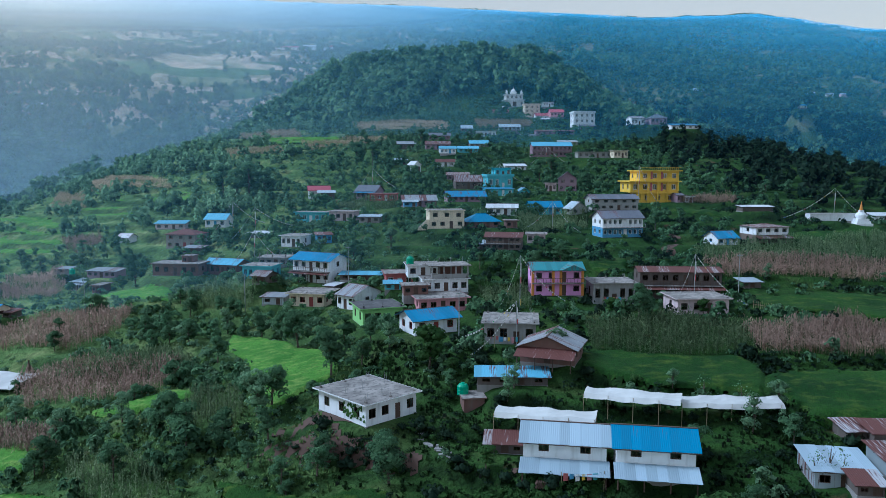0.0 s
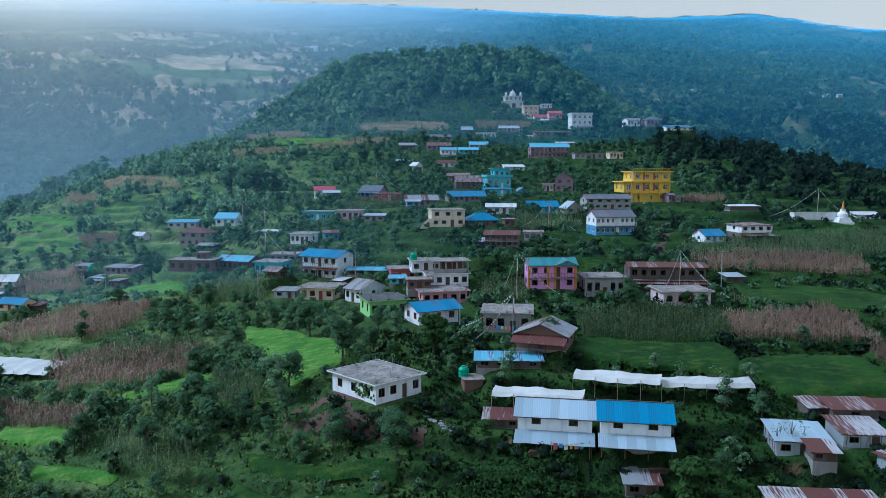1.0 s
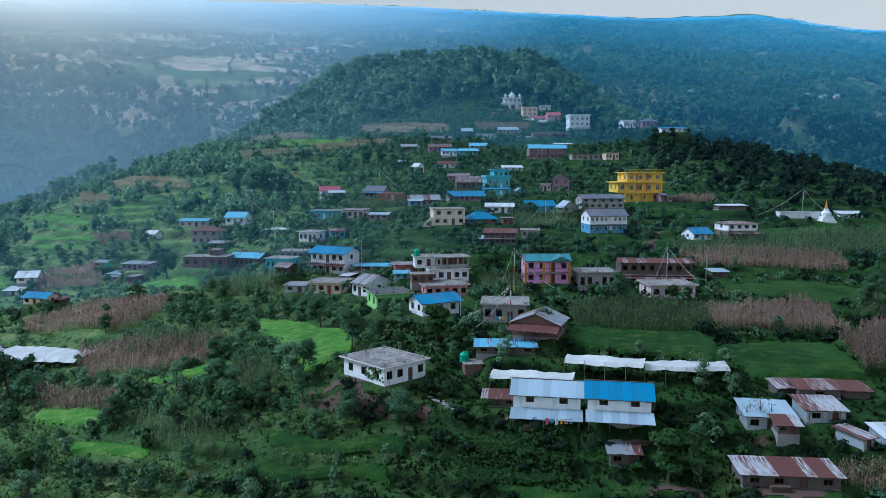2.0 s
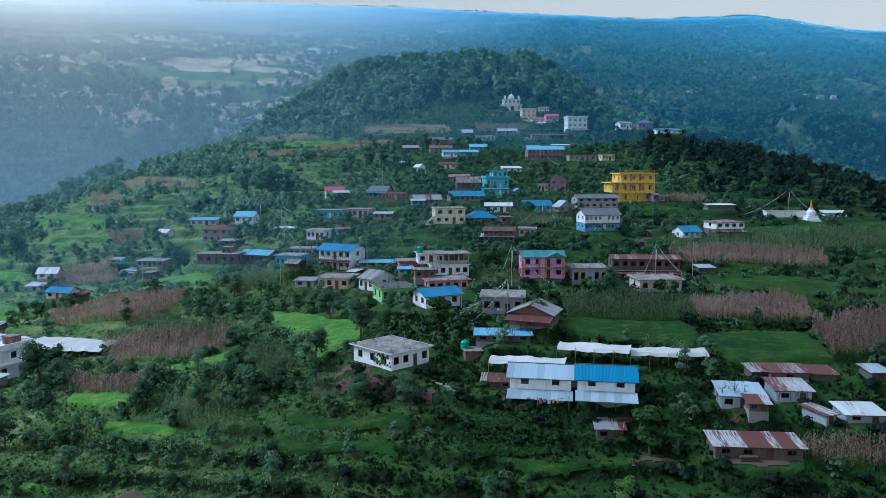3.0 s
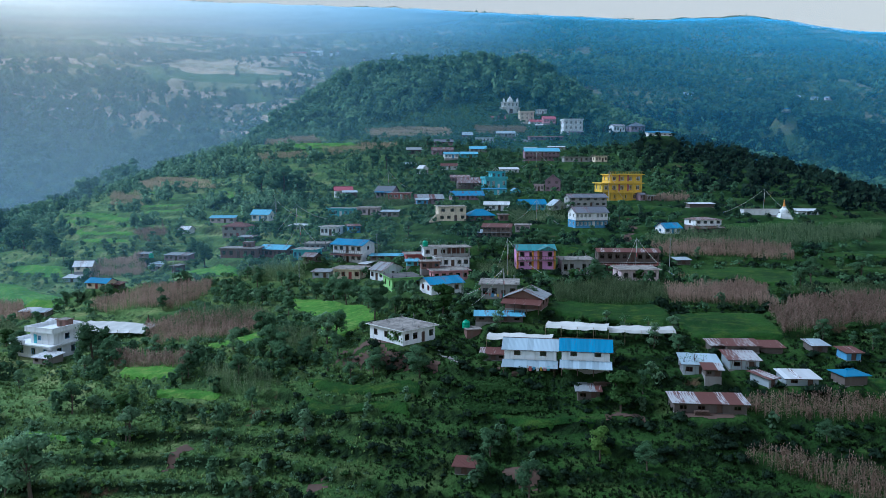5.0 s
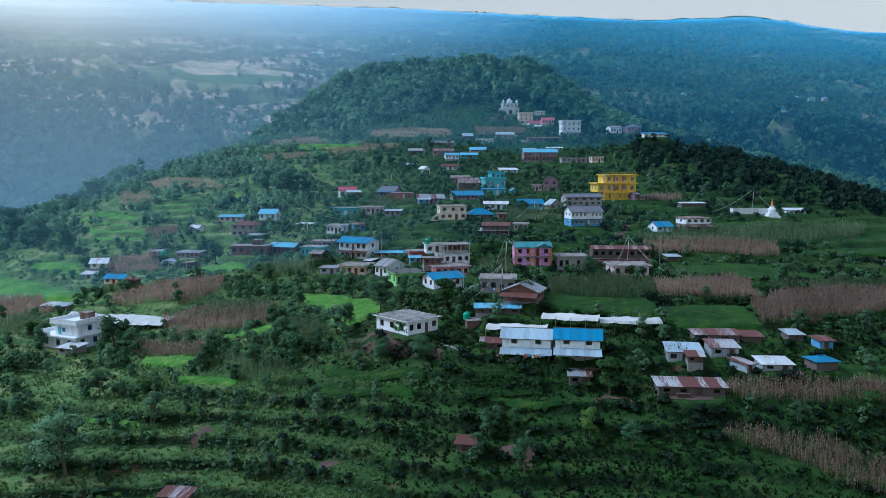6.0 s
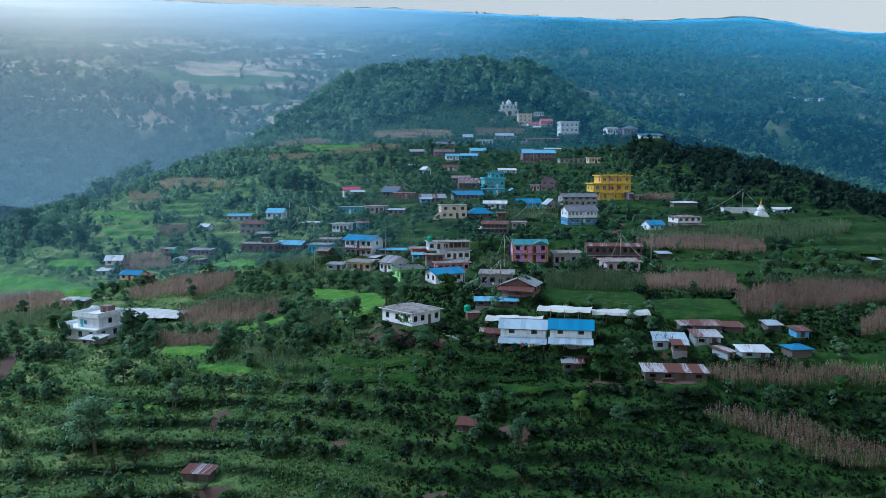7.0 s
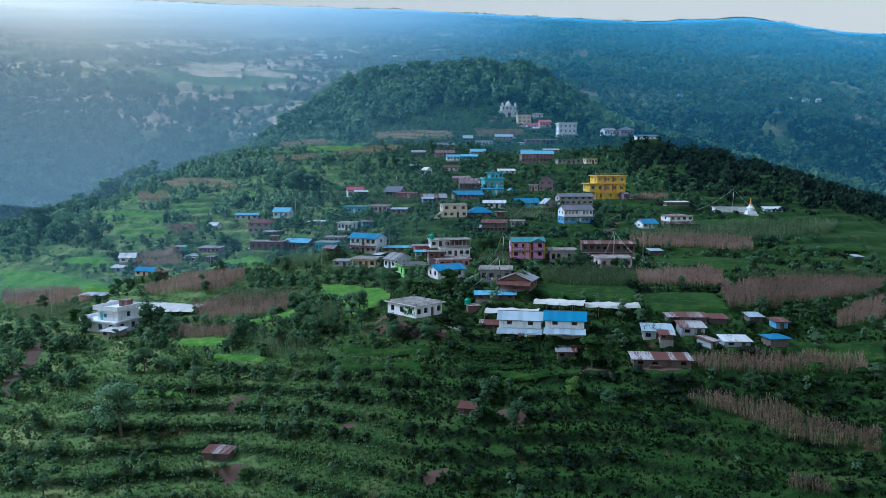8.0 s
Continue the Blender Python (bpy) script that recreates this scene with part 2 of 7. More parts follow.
def land(x, y, steps=True):
    """Height of the ground: spur and mountain, with terraces and level plots under the houses."""
    x, y = np.asarray(x, float), np.asarray(y, float)
    a, b = spur(x, y), mountain(x, y)
    top = np.maximum(a, b)
    z = top + 9 * np.log(np.exp((a - top) / 9) + np.exp((b - top) / 9)) - 9 * np.log(2) * np.exp(-np.abs(a - b) / 9)
    if steps:
        wob = 1.0 * waves(x, y, 38, 1) + 0.14 * waves(x, y, 8, 2)
        rise = 2.2
        q = (z + wob) / rise
        frac = q - np.floor(q)
        terraced = rise * (np.floor(q) + 0.1 * frac + 0.9 * smooth(0.6, 0.92, frac)) - wob
        mask = (1 - smooth(430, 520, y)) * smooth(0, 6, a - b)
        for kind, label, poly in PLOTS:
            px, py = [c[0] for c in poly], [c[1] for c in poly]
            near = (x > min(px) - 2) & (x < max(px) + 2) & (y > min(py) - 2) & (y < max(py) + 2) & (max(py) < 205)
            if near.any():
                qx, qy = x[near], y[near]
                mask[near] *= 1 - 0.85 * inside(qx + 1.2 * waves(qx, qy, 9, 1), qy + 1.2 * waves(qx, qy, 9, 2), poly)
        z = z + mask * (terraced - z + 0.25 * waves(x, y, 4.5, 3))
    if PADS:
        num, den, keep = np.zeros_like(z), np.zeros_like(z), np.ones_like(z)
        for px, py, pz, r in PADS:
            edge = 1.55 * r + 1.0 + max(0.0, 0.03 * (py - 200))
            near = (np.abs(x - px) < edge) & (np.abs(y - py) < edge)
            if near.any():
                k = 1 - smooth(r, edge, np.hypot(x[near] - px, y[near] - py))
                num[near] += k * k * pz
                den[near] += k * k
                keep[near] = np.minimum(keep[near], 1 - k)
        z = z * keep + (1 - keep) * num / np.maximum(den, 1e-6)
    return z



def steep(x, y):
    """1 on the banks between terraces, 0 on their treads."""
    return smooth(0.35, 0.75, np.abs(land(x, y + 0.6) - land(x, y - 0.6)) / 1.2)


# ---- building helpers ----
class Shape:
    """Vertices and faces gathered for one mesh."""

    def __init__(self):
        self.v, self.f = [], []

    def face(self, *points):
        n = len(self.v)
        self.v += [tuple(p) for p in points]
        self.f.append(tuple(range(n, n + len(points))))
        return self

    def box(self, x0, x1, y0, y1, z0, z1):
        n = len(self.v)
        self.v += [(x, y, z) for z in (z0, z1) for y in (y0, y1) for x in (x0, x1)]
        self.f += [tuple(n + k for k in q) for q in ((0, 2, 3, 1), (4, 5, 7, 6), (0, 1, 5, 4), (1, 3, 7, 5), (3, 2, 6, 7), (2, 0, 4, 6))]
        return self

    def loft(self, rings, caps=True):
        """Rings of points with equal counts, joined in order."""
        n, k = len(self.v), len(rings[0])
        for r in rings:
            self.v += [tuple(p) for p in r]
        for i in range(len(rings) - 1):
            for j in range(k):
                a, b = n + i * k + j, n + i * k + (j + 1) % k
                self.f.append((a, b, b + k, a + k))
        if caps:
            self.f.append(tuple(n + j for j in reversed(range(k))))
            self.f.append(tuple(n + (len(rings) - 1) * k + j for j in range(k)))
        return self

    def post(self, x, y, z0, z1, r0, r1=None, sides=6, lean=(0, 0)):
        r1 = r0 if r1 is None else r1
        ring = [(math.cos(6.2832 * j / sides), math.sin(6.2832 * j / sides)) for j in range(sides)]
        return self.loft([[(x + c * r0, y + s * r0, z0) for c, s in ring], [(x + lean[0] + c * r1, y + lean[1] + s * r1, z1) for c, s in ring]])

    def mesh(self, name, mat, soft=False):
        me = bpy.data.meshes.new(name)
        me.from_pydata(self.v, [], self.f)
        me.materials.append(mat)
        if soft:
            me.polygons.foreach_set("use_smooth", [True] * len(me.polygons))
        me.update()
        return me


def big_mesh(name, verts, faces, mat, soft=False, normals=None):
    """A mesh from arrays: verts (n, 3), faces (m, 3 or 4)."""
    me = bpy.data.meshes.new(name)
    faces = np.ascontiguousarray(faces, dtype=np.int32)
    me.vertices.add(len(verts))
    me.vertices.foreach_set("co", np.ascontiguousarray(verts, dtype=np.float32).ravel())
    me.loops.add(faces.size)
    me.loops.foreach_set("vertex_index", faces.ravel())
    me.polygons.add(len(faces))
    me.polygons.foreach_set("loop_start", np.arange(0, faces.size, faces.shape[1], dtype=np.int32))
    me.polygons.foreach_set("use_smooth", np.full(len(faces), soft))
    me.materials.append(mat)
    if normals is not None:
        me.attributes.new("puff", "FLOAT_VECTOR", "POINT").data.foreach_set("vector", np.ascontiguousarray(normals, dtype=np.float32).ravel())
    me.update(calc_edges=True)
    return me


def part(name, shape, mat, parent, label="", m=None):
    """One mesh object under a thing or a part."""
    me = shape if isinstance(shape, bpy.types.Mesh) else shape.mesh(name, mat)
    ob = new(name, me)
    ob.parent = parent
    if m is not None:
        ob.matrix_basis = m
    return tagged(ob, label)


def thing(name, m, label, category, group=""):
    ob = new(name)
    ob.matrix_basis = m
    return tagged(ob, label, category, group)


rng = np.random.RandomState(11)
FRAMES = {"brown": WOOD, "red": RED_WOOD, "white": WALLS["white"], "blue": WALLS["blue"]}


def lattice(xs, zs, hole, y0, y1):
    """A flat plate between y0 and y1, cut into cells by xs and zs; cells for which hole(x, z) holds are left out."""
    s, index = Shape(), {}

    def vert(i, j, back):
        key = (i, j, back)
        if key not in index:
            index[key] = len(s.v)
            s.v.append((xs[i], y1 if back else y0, zs[j]))
        return index[key]

    full = {(i, j) for i in range(len(xs) - 1) for j in range(len(zs) - 1) if not hole((xs[i] + xs[i + 1]) / 2, (zs[j] + zs[j + 1]) / 2)}
    for i, j in sorted(full):
        c = ((i, j), (i + 1, j), (i + 1, j + 1), (i, j + 1))
        s.f.append(tuple(vert(*p, False) for p in c))
        s.f.append(tuple(vert(*p, True) for p in reversed(c)))
        for k, (di, dj) in enumerate(((0, -1), (1, 0), (0, 1), (-1, 0))):
            if (i + di, j + dj) not in full:
                p, q = c[k], c[(k + 1) % 4]
                s.f.append((vert(*q, False), vert(*p, False), vert(*p, True), vert(*q, True)))
    return s


def wall_shape(length, height, holes, thick=0.22):
    """A wall from x = 0 to length, its outer face at y = 0, with openings (x0, x1, z0, z1) cut through."""
    xs = sorted({0.0, length, *(h[0] for h in holes), *(h[1] for h in holes)})
    zs = sorted({0.0, height, *(h[2] for h in holes), *(h[3] for h in holes)})
    return lattice(xs, zs, lambda x, z: any(h[0] < x < h[1] and h[2] < z < h[3] for h in holes), 0, thick)


def fit_opening(parent, hole, m, frame_mat, door=False, bare=False):
    """A framed window with glass, or a plank door, set in an opening of a wall."""
    xa, xb, za, zb = hole
    s, t = Shape(), 0.07
    if door:
        ring = [(xa + (xb - xa) * k / 8, 0.12 - 0.025 * (k % 2)) for k in range(9)]
        s.loft([[(x, y, z) for x, y in ring] + [(xb, 0.17, z), (xa, 0.17, z)] for z in (za, zb - 0.02)])
        part("door", s, frame_mat, parent, m=m)
        return
    mid = (xa + xb) / 2
    s = lattice([xa, xa + t, mid - 0.03, mid + 0.03, xb - t, xb], [za, za + t, zb - t, zb], lambda x, z: za + t < z < zb - t and (xa + t < x < mid - 0.03 or mid + 0.03 < x < xb - t), 0.05, 0.14)
    w = part("window", s, frame_mat, parent, m=m)
    if not bare:
        part("pane", Shape().box(xa + t, xb - t, 0.1, 0.11, za + t, zb - t), GLASS, w)


def sheet_mesh(width, run, mat):
    """A corrugated sheet, width along x, falling towards -y over run, its upper edge at the origin."""
    s, waves_n = Shape(), 5
    xs = [width * k / (2 * waves_n) for k in range(2 * waves_n + 1)]
    zs = [0.02 * (k % 2) for k in range(2 * waves_n + 1)]
    for k in range(2 * waves_n):
        s.face((xs[k], -run, zs[k]), (xs[k + 1], -run, zs[k + 1]), (xs[k + 1], 0, zs[k + 1]), (xs[k], 0, zs[k]))
    s.face(*((x, -run, z - 0.03) for x, z in zip(xs[::5], (0, 0, 0))), (xs[-1], 0, -0.03), (0, 0, -0.03))
    return s.mesh("sheet", mat)


def tin_slope(roof, length, run, m, mat, single):
    """Sheets side by side on one slope. m: where the upper edge starts, with the fall along its -y."""
    n = 1 if single else max(1, round(length / 1.05))
    w = length / n
    me = sheet_mesh(w + (0.04 if n > 1 else 0), run, mat)
    for k in range(n):
        slip = 0 if single else rng.uniform(-0.06, 0.06)
        part("sheet", me, mat, roof, m=m @ pose(k * w, slip, 0.012 * (k % 2) + 0.01))


def roof_on(parent, kind, w, d, h, rise, over, mat, single, wall):
    """A roof over a plan w by d, its eaves at height h."""
    if kind == "flat":
        s = Shape().box(-w / 2 - over, w / 2 + over, -d / 2 - over, d / 2 + over, h, h + 0.16)
        for x in (-w / 2 + 0.2, 0, w / 2 - 0.2):
            for y in (-d / 2 + 0.2, d / 2 - 0.2):
                s.box(x - 0.13, x + 0.13, y - 0.13, y + 0.13, h + 0.16, h + 0.16 + rise * rng.uniform(0.5, 1.0))
                for a in (-0.08, 0.08):
                    s.post(x + a, y + a, h + 0.16, h + 0.2 + rise * 2.2, 0.018, sides=3)
        top = part("roof", s, DARK_SLAB if mat is TINS["slate"] else SLAB, parent, "flat weathered concrete slab with column stubs")
        a, b = w / 2 + over, d / 2 + over
        part("fascia", Shape().box(-a - 0.02, a + 0.02, -b - 0.02, -b, h + 0.02, h + 0.18).box(-a - 0.02, a + 0.02, b, b + 0.02, h + 0.02, h + 0.18).box(-a - 0.02, -a, -b, b, h + 0.02, h + 0.18).box(a, a + 0.02, -b, b, h + 0.02, h + 0.18), wall, top)
        return
    if kind == "parapet":
        s = Shape().box(-w / 2 - over, w / 2 + over, -d / 2 - over, d / 2 + over, h, h + 0.15)
        a, b = w / 2 + over, d / 2 + over
        s.box(-a, a, -b, -b + 0.14, h + 0.15, h + 0.15 + rise).box(-a, a, b - 0.14, b, h + 0.15, h + 0.15 + rise)
        s.box(-a, -a + 0.14, -b + 0.14, b - 0.14, h + 0.15, h + 0.15 + rise).box(a - 0.14, a, -b + 0.14, b - 0.14, h + 0.15, h + 0.15 + rise)
        part("roof", s, wall, parent, "flat roof terrace with a parapet")
        return
    s = Shape()
    if kind == "shed":
        run = math.hypot(d + 2 * over, rise)
        fall = math.degrees(math.atan2(rise, d + 2 * over))
        for y, z in ((-d / 2 - over + 0.1, h - 0.12), (0, h + rise / 2 - 0.14), (d / 2 + over - 0.1, h + rise - 0.14)):
            s.box(-w / 2 - over, w / 2 + over, y - 0.05, y + 0.05, z, z + 0.1)
        roof = part("roof", s, WOOD, parent)
        tin_slope(roof, w + 2 * over, run, pose(-w / 2 - over, d / 2 + over, h + rise, fall, 0, 0), mat, single)
        for x in (-w / 2, w / 2 - 0.2):
            part("gable", Shape().loft([[(x, -d / 2, h), (x, d / 2, h), (x, d / 2, h + rise - 0.15)], [(x + 0.2, -d / 2, h), (x + 0.2, d / 2, h), (x + 0.2, d / 2, h + rise - 0.15)]]), wall, parent)
        part("back_wall", Shape().box(-w / 2 + 0.2, w / 2 - 0.2, d / 2 - 0.2, d / 2, h, h + rise - 0.2), wall, parent)
        return
    if kind == "gable_y":
        turned, w, d = pose(0, 0, 0, 0, 0, 90), d, w
    else:
        turned = Matrix()
    half = d / 2 + over
    slope = rise / (d / 2)
    top, low = h + rise, h - slope * over
    run, fall = math.hypot(half, top - low), math.degrees(math.atan2(top - low, half))
    inset = 0 if kind != "hip" else min(w / 2 - 0.3, d / 2)
    s.box(-w / 2 - over + inset, w / 2 + over - inset, -0.12, 0.12, top - 0.02, top + 0.06)
    s.box(-w / 2 - over, w / 2 + over, -half - 0.02, -half + 0.05, low - 0.1, low - 0.02).box(-w / 2 - over, w / 2 + over, half - 0.05, half + 0.02, low - 0.1, low - 0.02)
    roof = part("roof", s, WOOD if kind != "hip" else mat, parent, m=turned)
    if kind == "hip":
        a = w / 2 + over
        g = Shape()
        rl = a - half
        g.face((-a, -half, low), (a, -half, low), (rl, 0, top), (-rl, 0, top)).face((a, half, low), (-a, half, low), (-rl, 0, top), (rl, 0, top))
        g.face((a, -half, low), (a, half, low), (rl, 0, top)).face((-a, half, low), (-a, -half, low), (-rl, 0, top))
        g.face((-a, half, low - 0.06), (a, half, low - 0.06), (a, -half, low - 0.06), (-a, -half, low - 0.06))
        part("sheet", g, mat, roof)
        return
    length = w + 2 * over
    tin_slope(roof, length, run, pose(-w / 2 - over, 0, top, fall, 0, 0), mat, single)
    tin_slope(roof, length, run, pose(w / 2 + over, 0, top, fall, 0, 180), mat, single)
    for x in (-w / 2, w / 2 - 0.2):
        g = Shape().loft([[(x, -d / 2, h), (x, d / 2, h), (x, 0, top - 0.08)], [(x + 0.2, -d / 2, h), (x + 0.2, d / 2, h), (x + 0.2, 0, top - 0.08)]])
        part("gable", g, wall, parent, m=turned)


def house(label, place, size, yaw=0, wall="white", roof="gable", sheet="grey", storeys=1, rise=1.2, over=0.45, win=3, door=True, side=1,
          frames="brown", porch=None, balcony=False, lower=None, far=False, pad=True, category="house", name="house"):
    """A house: place is the middle of its floor, size its width, depth and wall height; its front looks along -y, turned by yaw.
    porch: (depth, drop, sheet) a lean-to roof on posts along the front; lower: other paint for the ground storey."""
    (x, y, z), (w, d, h) = place, size
    home = thing(name, pose(x, y, z, 0, 0, yaw), label, category)
    if pad:
        PADS.append((x, y, z, 0.46 * math.hypot(w, d)))
        part("plinth", Shape().box(-w / 2 - 0.05, w / 2 + 0.05, -d / 2 - 0.05, d / 2 + 0.05, -1.6, 0.02), STONE, home)
    paint, tall = WALLS[wall], h / storeys
    fr = FRAMES[frames]
    sill, head = (0.32 * tall, 0.76 * tall)
    for side_k, (length, m) in enumerate(((w, pose(-w / 2, -d / 2, 0)), (w, pose(w / 2, d / 2, 0, 0, 0, 180)), (d - 0.44, pose(w / 2, -d / 2 + 0.22, 0, 0, 0, 90)), (d - 0.44, pose(-w / 2, d / 2 - 0.22, 0, 0, 0, -90)))):
        count = (win, 0, side, side)[side_k]
        for level in range(storeys):
            holes, doors = [], []
            slots = count + (1 if door and side_k == 0 and (level == 0 or balcony) else 0)
            pick = slots // 2 if slots > count else -1
            for k in range(slots):
                mid = length * (k + 0.5) / slots
                if k == pick:
                    doors.append((mid - 0.45, mid + 0.45, 0.0, min(2.0, 0.84 * tall)))
                else:
                    half = min(0.55, 0.3 * length / slots)
                    holes.append((mid - half, mid + half, sill, head))
            at = m @ pose(0, 0, level * tall)
            ground_paint = WALLS[lower] if lower and level == 0 else paint
            wall_ob = part("wall", wall_shape(length, tall, holes + doors), ground_paint, home, m=at)
            for hole in holes:
                fit_opening(wall_ob, hole, None, fr)
            for hole in doors:
                fit_opening(wall_ob, hole, None, fr, door=True)
    part("floor", Shape().box(-w / 2 + 0.23, w / 2 - 0.23, -d / 2 + 0.23, d / 2 - 0.23, 0.021, 0.06), EARTH, home)
    roof_on(home, roof, w, d, h, rise, over, TINS[sheet], far, paint)
    if balcony:
        for level in range(1, storeys):
            s = Shape().box(-w / 2 - 0.2, w / 2 + 0.2, -d / 2 - 1.1, -d / 2 - 0.003, level * tall - 0.12, level * tall)
            part("balcony", s, SLAB, home)
            bars = max(2, int(w / 0.6))
            cuts = sorted(x for k in range(bars + 1) for x in (-w / 2 - 0.18 + k * (w + 0.3) / bars, -w / 2 - 0.12 + k * (w + 0.3) / bars))
            r = lattice(cuts, [level * tall, level * tall + 0.85, level * tall + 0.92], lambda x, z, c=cuts, top=level * tall + 0.85: z < top and any(a < x < b for a, b in zip(c[1::2], c[2::2])), -d / 2 - 1.08, -d / 2 - 1.03)
            part("railing", r, fr, home)
    if porch:
        depth, drop, kind = porch
        top = tall - 0.15 if storeys > 1 else h - 0.25
        s = Shape()
        n = max(2, round(w / 2.6))
        for k in range(n + 1):
            xx = -w / 2 + 0.1 + k * (w - 0.2) / n
            part("post", Shape().post(xx, -d / 2 - depth + 0.15, -0.5, top - drop - 0.05, 0.07), WOOD, home)
        awning = part("porch_roof", Shape().box(-w / 2 - 0.2, w / 2 + 0.2, -d / 2 - depth + 0.1, -d / 2 - depth + 0.2, top - drop - 0.12, top - drop - 0.03), WOOD, home)
        tin_slope(awning, w + 0.6, math.hypot(depth + 0.3, drop), pose(-w / 2 - 0.3, -d / 2 - 0.01, top, math.degrees(math.atan2(drop, depth + 0.3)), 0, 0), TINS[kind], far)
    return home


LEAVES = [  # dark, fresh, dull and lime foliage, and the darkest, with shade in its colour
    leafage("broad_leaves", (0.05, 0.11, 0.055), (0.17, 0.28, 0.13)),
    leafage("creeper_leaves", (0.03, 0.075, 0.02), (0.1, 0.18, 0.05)),
    leafage("dull_leaves", (0.085, 0.16, 0.085), (0.27, 0.4, 0.21)),
    leafage("lime_leaves", (0.09, 0.17, 0.03), (0.18, 0.28, 0.07)),
    leafage("shaded_leaves", (0.01, 0.026, 0.016), (0.042, 0.07, 0.036), 0.3),
]
BARK = plain("bark", (0.1, 0.08, 0.06), 0.9)
FOREST = leafage("forest_leaves", (0.03, 0.085, 0.04), (0.25, 0.38, 0.18), 0.45)
PALE_FOREST = leafage("pale_forest_leaves", (0.06, 0.11, 0.04), (0.28, 0.34, 0.15), 0.5)


def flat_white_house():
    """Single-storey whitewashed house under a wide bare slab, set corner-on."""
    home = house("whitewashed flat-roofed house with dark windows and creepers", (-9.8, 96.6, 28.9), (8.2, 9.8, 2.75), 44, wall="white", roof="flat", win=3, side=3, rise=0.25, over=0.55)
    s = Shape()
    for k in range(46):
        a = rng.uniform(-4.8, -0.5)
        top = rng.uniform(0.8, 2.6)
        s.face((-4.16, a, top), (-4.13, a + 0.28, top - 0.1), (-4.2, a + 0.3, top - 0.42), (-4.15, a - 0.05, top - 0.36))
    part("creeper", s, CREEPER, home, "green creeper over the wash")


def orchid_house():
    """Two-storey orchid house with ochre corner strips, white balcony and green gabled roof."""
    (x, y, z), (w, d, h) = ORCHID
    home = house("orchid pink two-storey house with ochre strips and a green roof", (x, y, z), (w, d, h), 2, wall="orchid", roof="gable", sheet="green", storeys=2, rise=1.1, over=0.5, win=3, side=1, balcony=True, frames="brown")
    for k in (-1, -0.18, 0.12, 1):
        part("pilaster", Shape().box(k * w / 2 - 0.25, k * w / 2 + 0.25, -d / 2 - 0.06, -d / 2 + 0.3, 0, h), WALLS["ochre"], home)
    g = Shape()
    g.face((0.3, -d / 2 - 1.3, h - 0.1), (w / 2 + 0.5, -d / 2 - 1.3, h - 0.1), (w / 4 + 0.4, -d / 2 - 1.3, h + 0.95))
    g.face((0.3, -d / 2 - 1.3, h - 0.1), (w / 4 + 0.4, -d / 2 - 1.3, h + 0.95), (w / 4 + 0.4, 0, h + 1.1), (0.3, -d / 2 + 0.4, h))
    g.face((w / 2 + 0.5, -d / 2 - 1.3, h - 0.1), (w / 2 + 0.5, -d / 2 + 0.4, h), (w / 4 + 0.4, 0, h + 1.1), (w / 4 + 0.4, -d / 2 - 1.3, h + 0.95))
    part("front_gable", g, TINS["green"], home)


def block(home, m, w, d, h, paint, win, side, fr):
    """One storey of a stepped building: four walls with their windows, and a slab that juts out over them."""
    for k, (length, at) in enumerate(((w, pose(-w / 2, -d / 2, 0)), (w, pose(w / 2, d / 2, 0, 0, 0, 180)), (d - 0.44, pose(w / 2, -d / 2 + 0.22, 0, 0, 0, 90)), (d - 0.44, pose(-w / 2, d / 2 - 0.22, 0, 0, 0, -90)))):
        count = (win, 0, side, side)[k]
        holes = [(length * (j + 0.5) / count - 0.62, length * (j + 0.5) / count + 0.62, 0.28 * h, 0.78 * h) for j in range(count)]
        wall_ob = part("wall", wall_shape(length, h, holes), paint, home, m=m @ at)
        for hole in holes:
            fit_opening(wall_ob, hole, None, fr)
    part("slab", Shape().box(-w / 2 - 0.7, w / 2 + 0.7, -d / 2 - 0.9, d / 2 + 0.5, h, h + 0.3), paint, home, m=m)


def yellow_house():
    """Three yellow storeys, the middle one widest, with pillars, red door bays and a roof rail."""
    x, y, z = YELLOW
    PADS.append((x, y, z, 9))
    home = thing("house", pose(x, y, z, 0, 0, 6), "bright yellow three-storey house with blue windows and red trim", "house")
    part("plinth", Shape().box(-5.4, 7.2, -5.2, 5.2, -1.6, 0.02), STONE, home)
    paint = WALLS["yellow"]
    for k, (at, w, win) in enumerate((((0.6, 0, 0), 10.5, 3), ((-0.6, 0, 3.0), 14.6, 5), ((0.9, 0, 6.4), 11.8, 4))):
        block(home, pose(*at), w, 9, (2.7, 3.1, 2.8)[k], paint, win, 2, WALLS["white"])
    for px in (-5.6, -2.8, 0.2, 3.2, 6.4):
        part("pillar", Shape().box(px - 0.22, px + 0.22, -5.2, -4.78, 0, 2.69), paint, home)
        part("pillar", Shape().box(px - 0.2, px + 0.2, -5.18, -4.8, 3.3, 6.09), paint, home)
    for px in (-1.6, 1.6):
        part("trim", Shape().box(px - 0.3, px + 0.3, -4.56, -4.51, 3.4, 5.9), WALLS["red"], home)
        part("trim", Shape().box(px - 0.3, px + 0.3, -4.56, -4.51, 6.9, 9.1), WALLS["red"], home)
    r = Shape()
    for z0, xa, xb in ((6.41, -8.5, -5.2), (9.5, -5.2, 7.2)):
        r.box(xa, xb, -5.3, -5.25, z0 + 0.8, z0 + 0.86)
        for k in range(int((xb - xa) / 0.6)):
            r.box(xa + 0.6 * k, xa + 0.6 * k + 0.06, -5.3, -5.25, z0, z0 + 0.8)
    part("railing", r, paint, home)


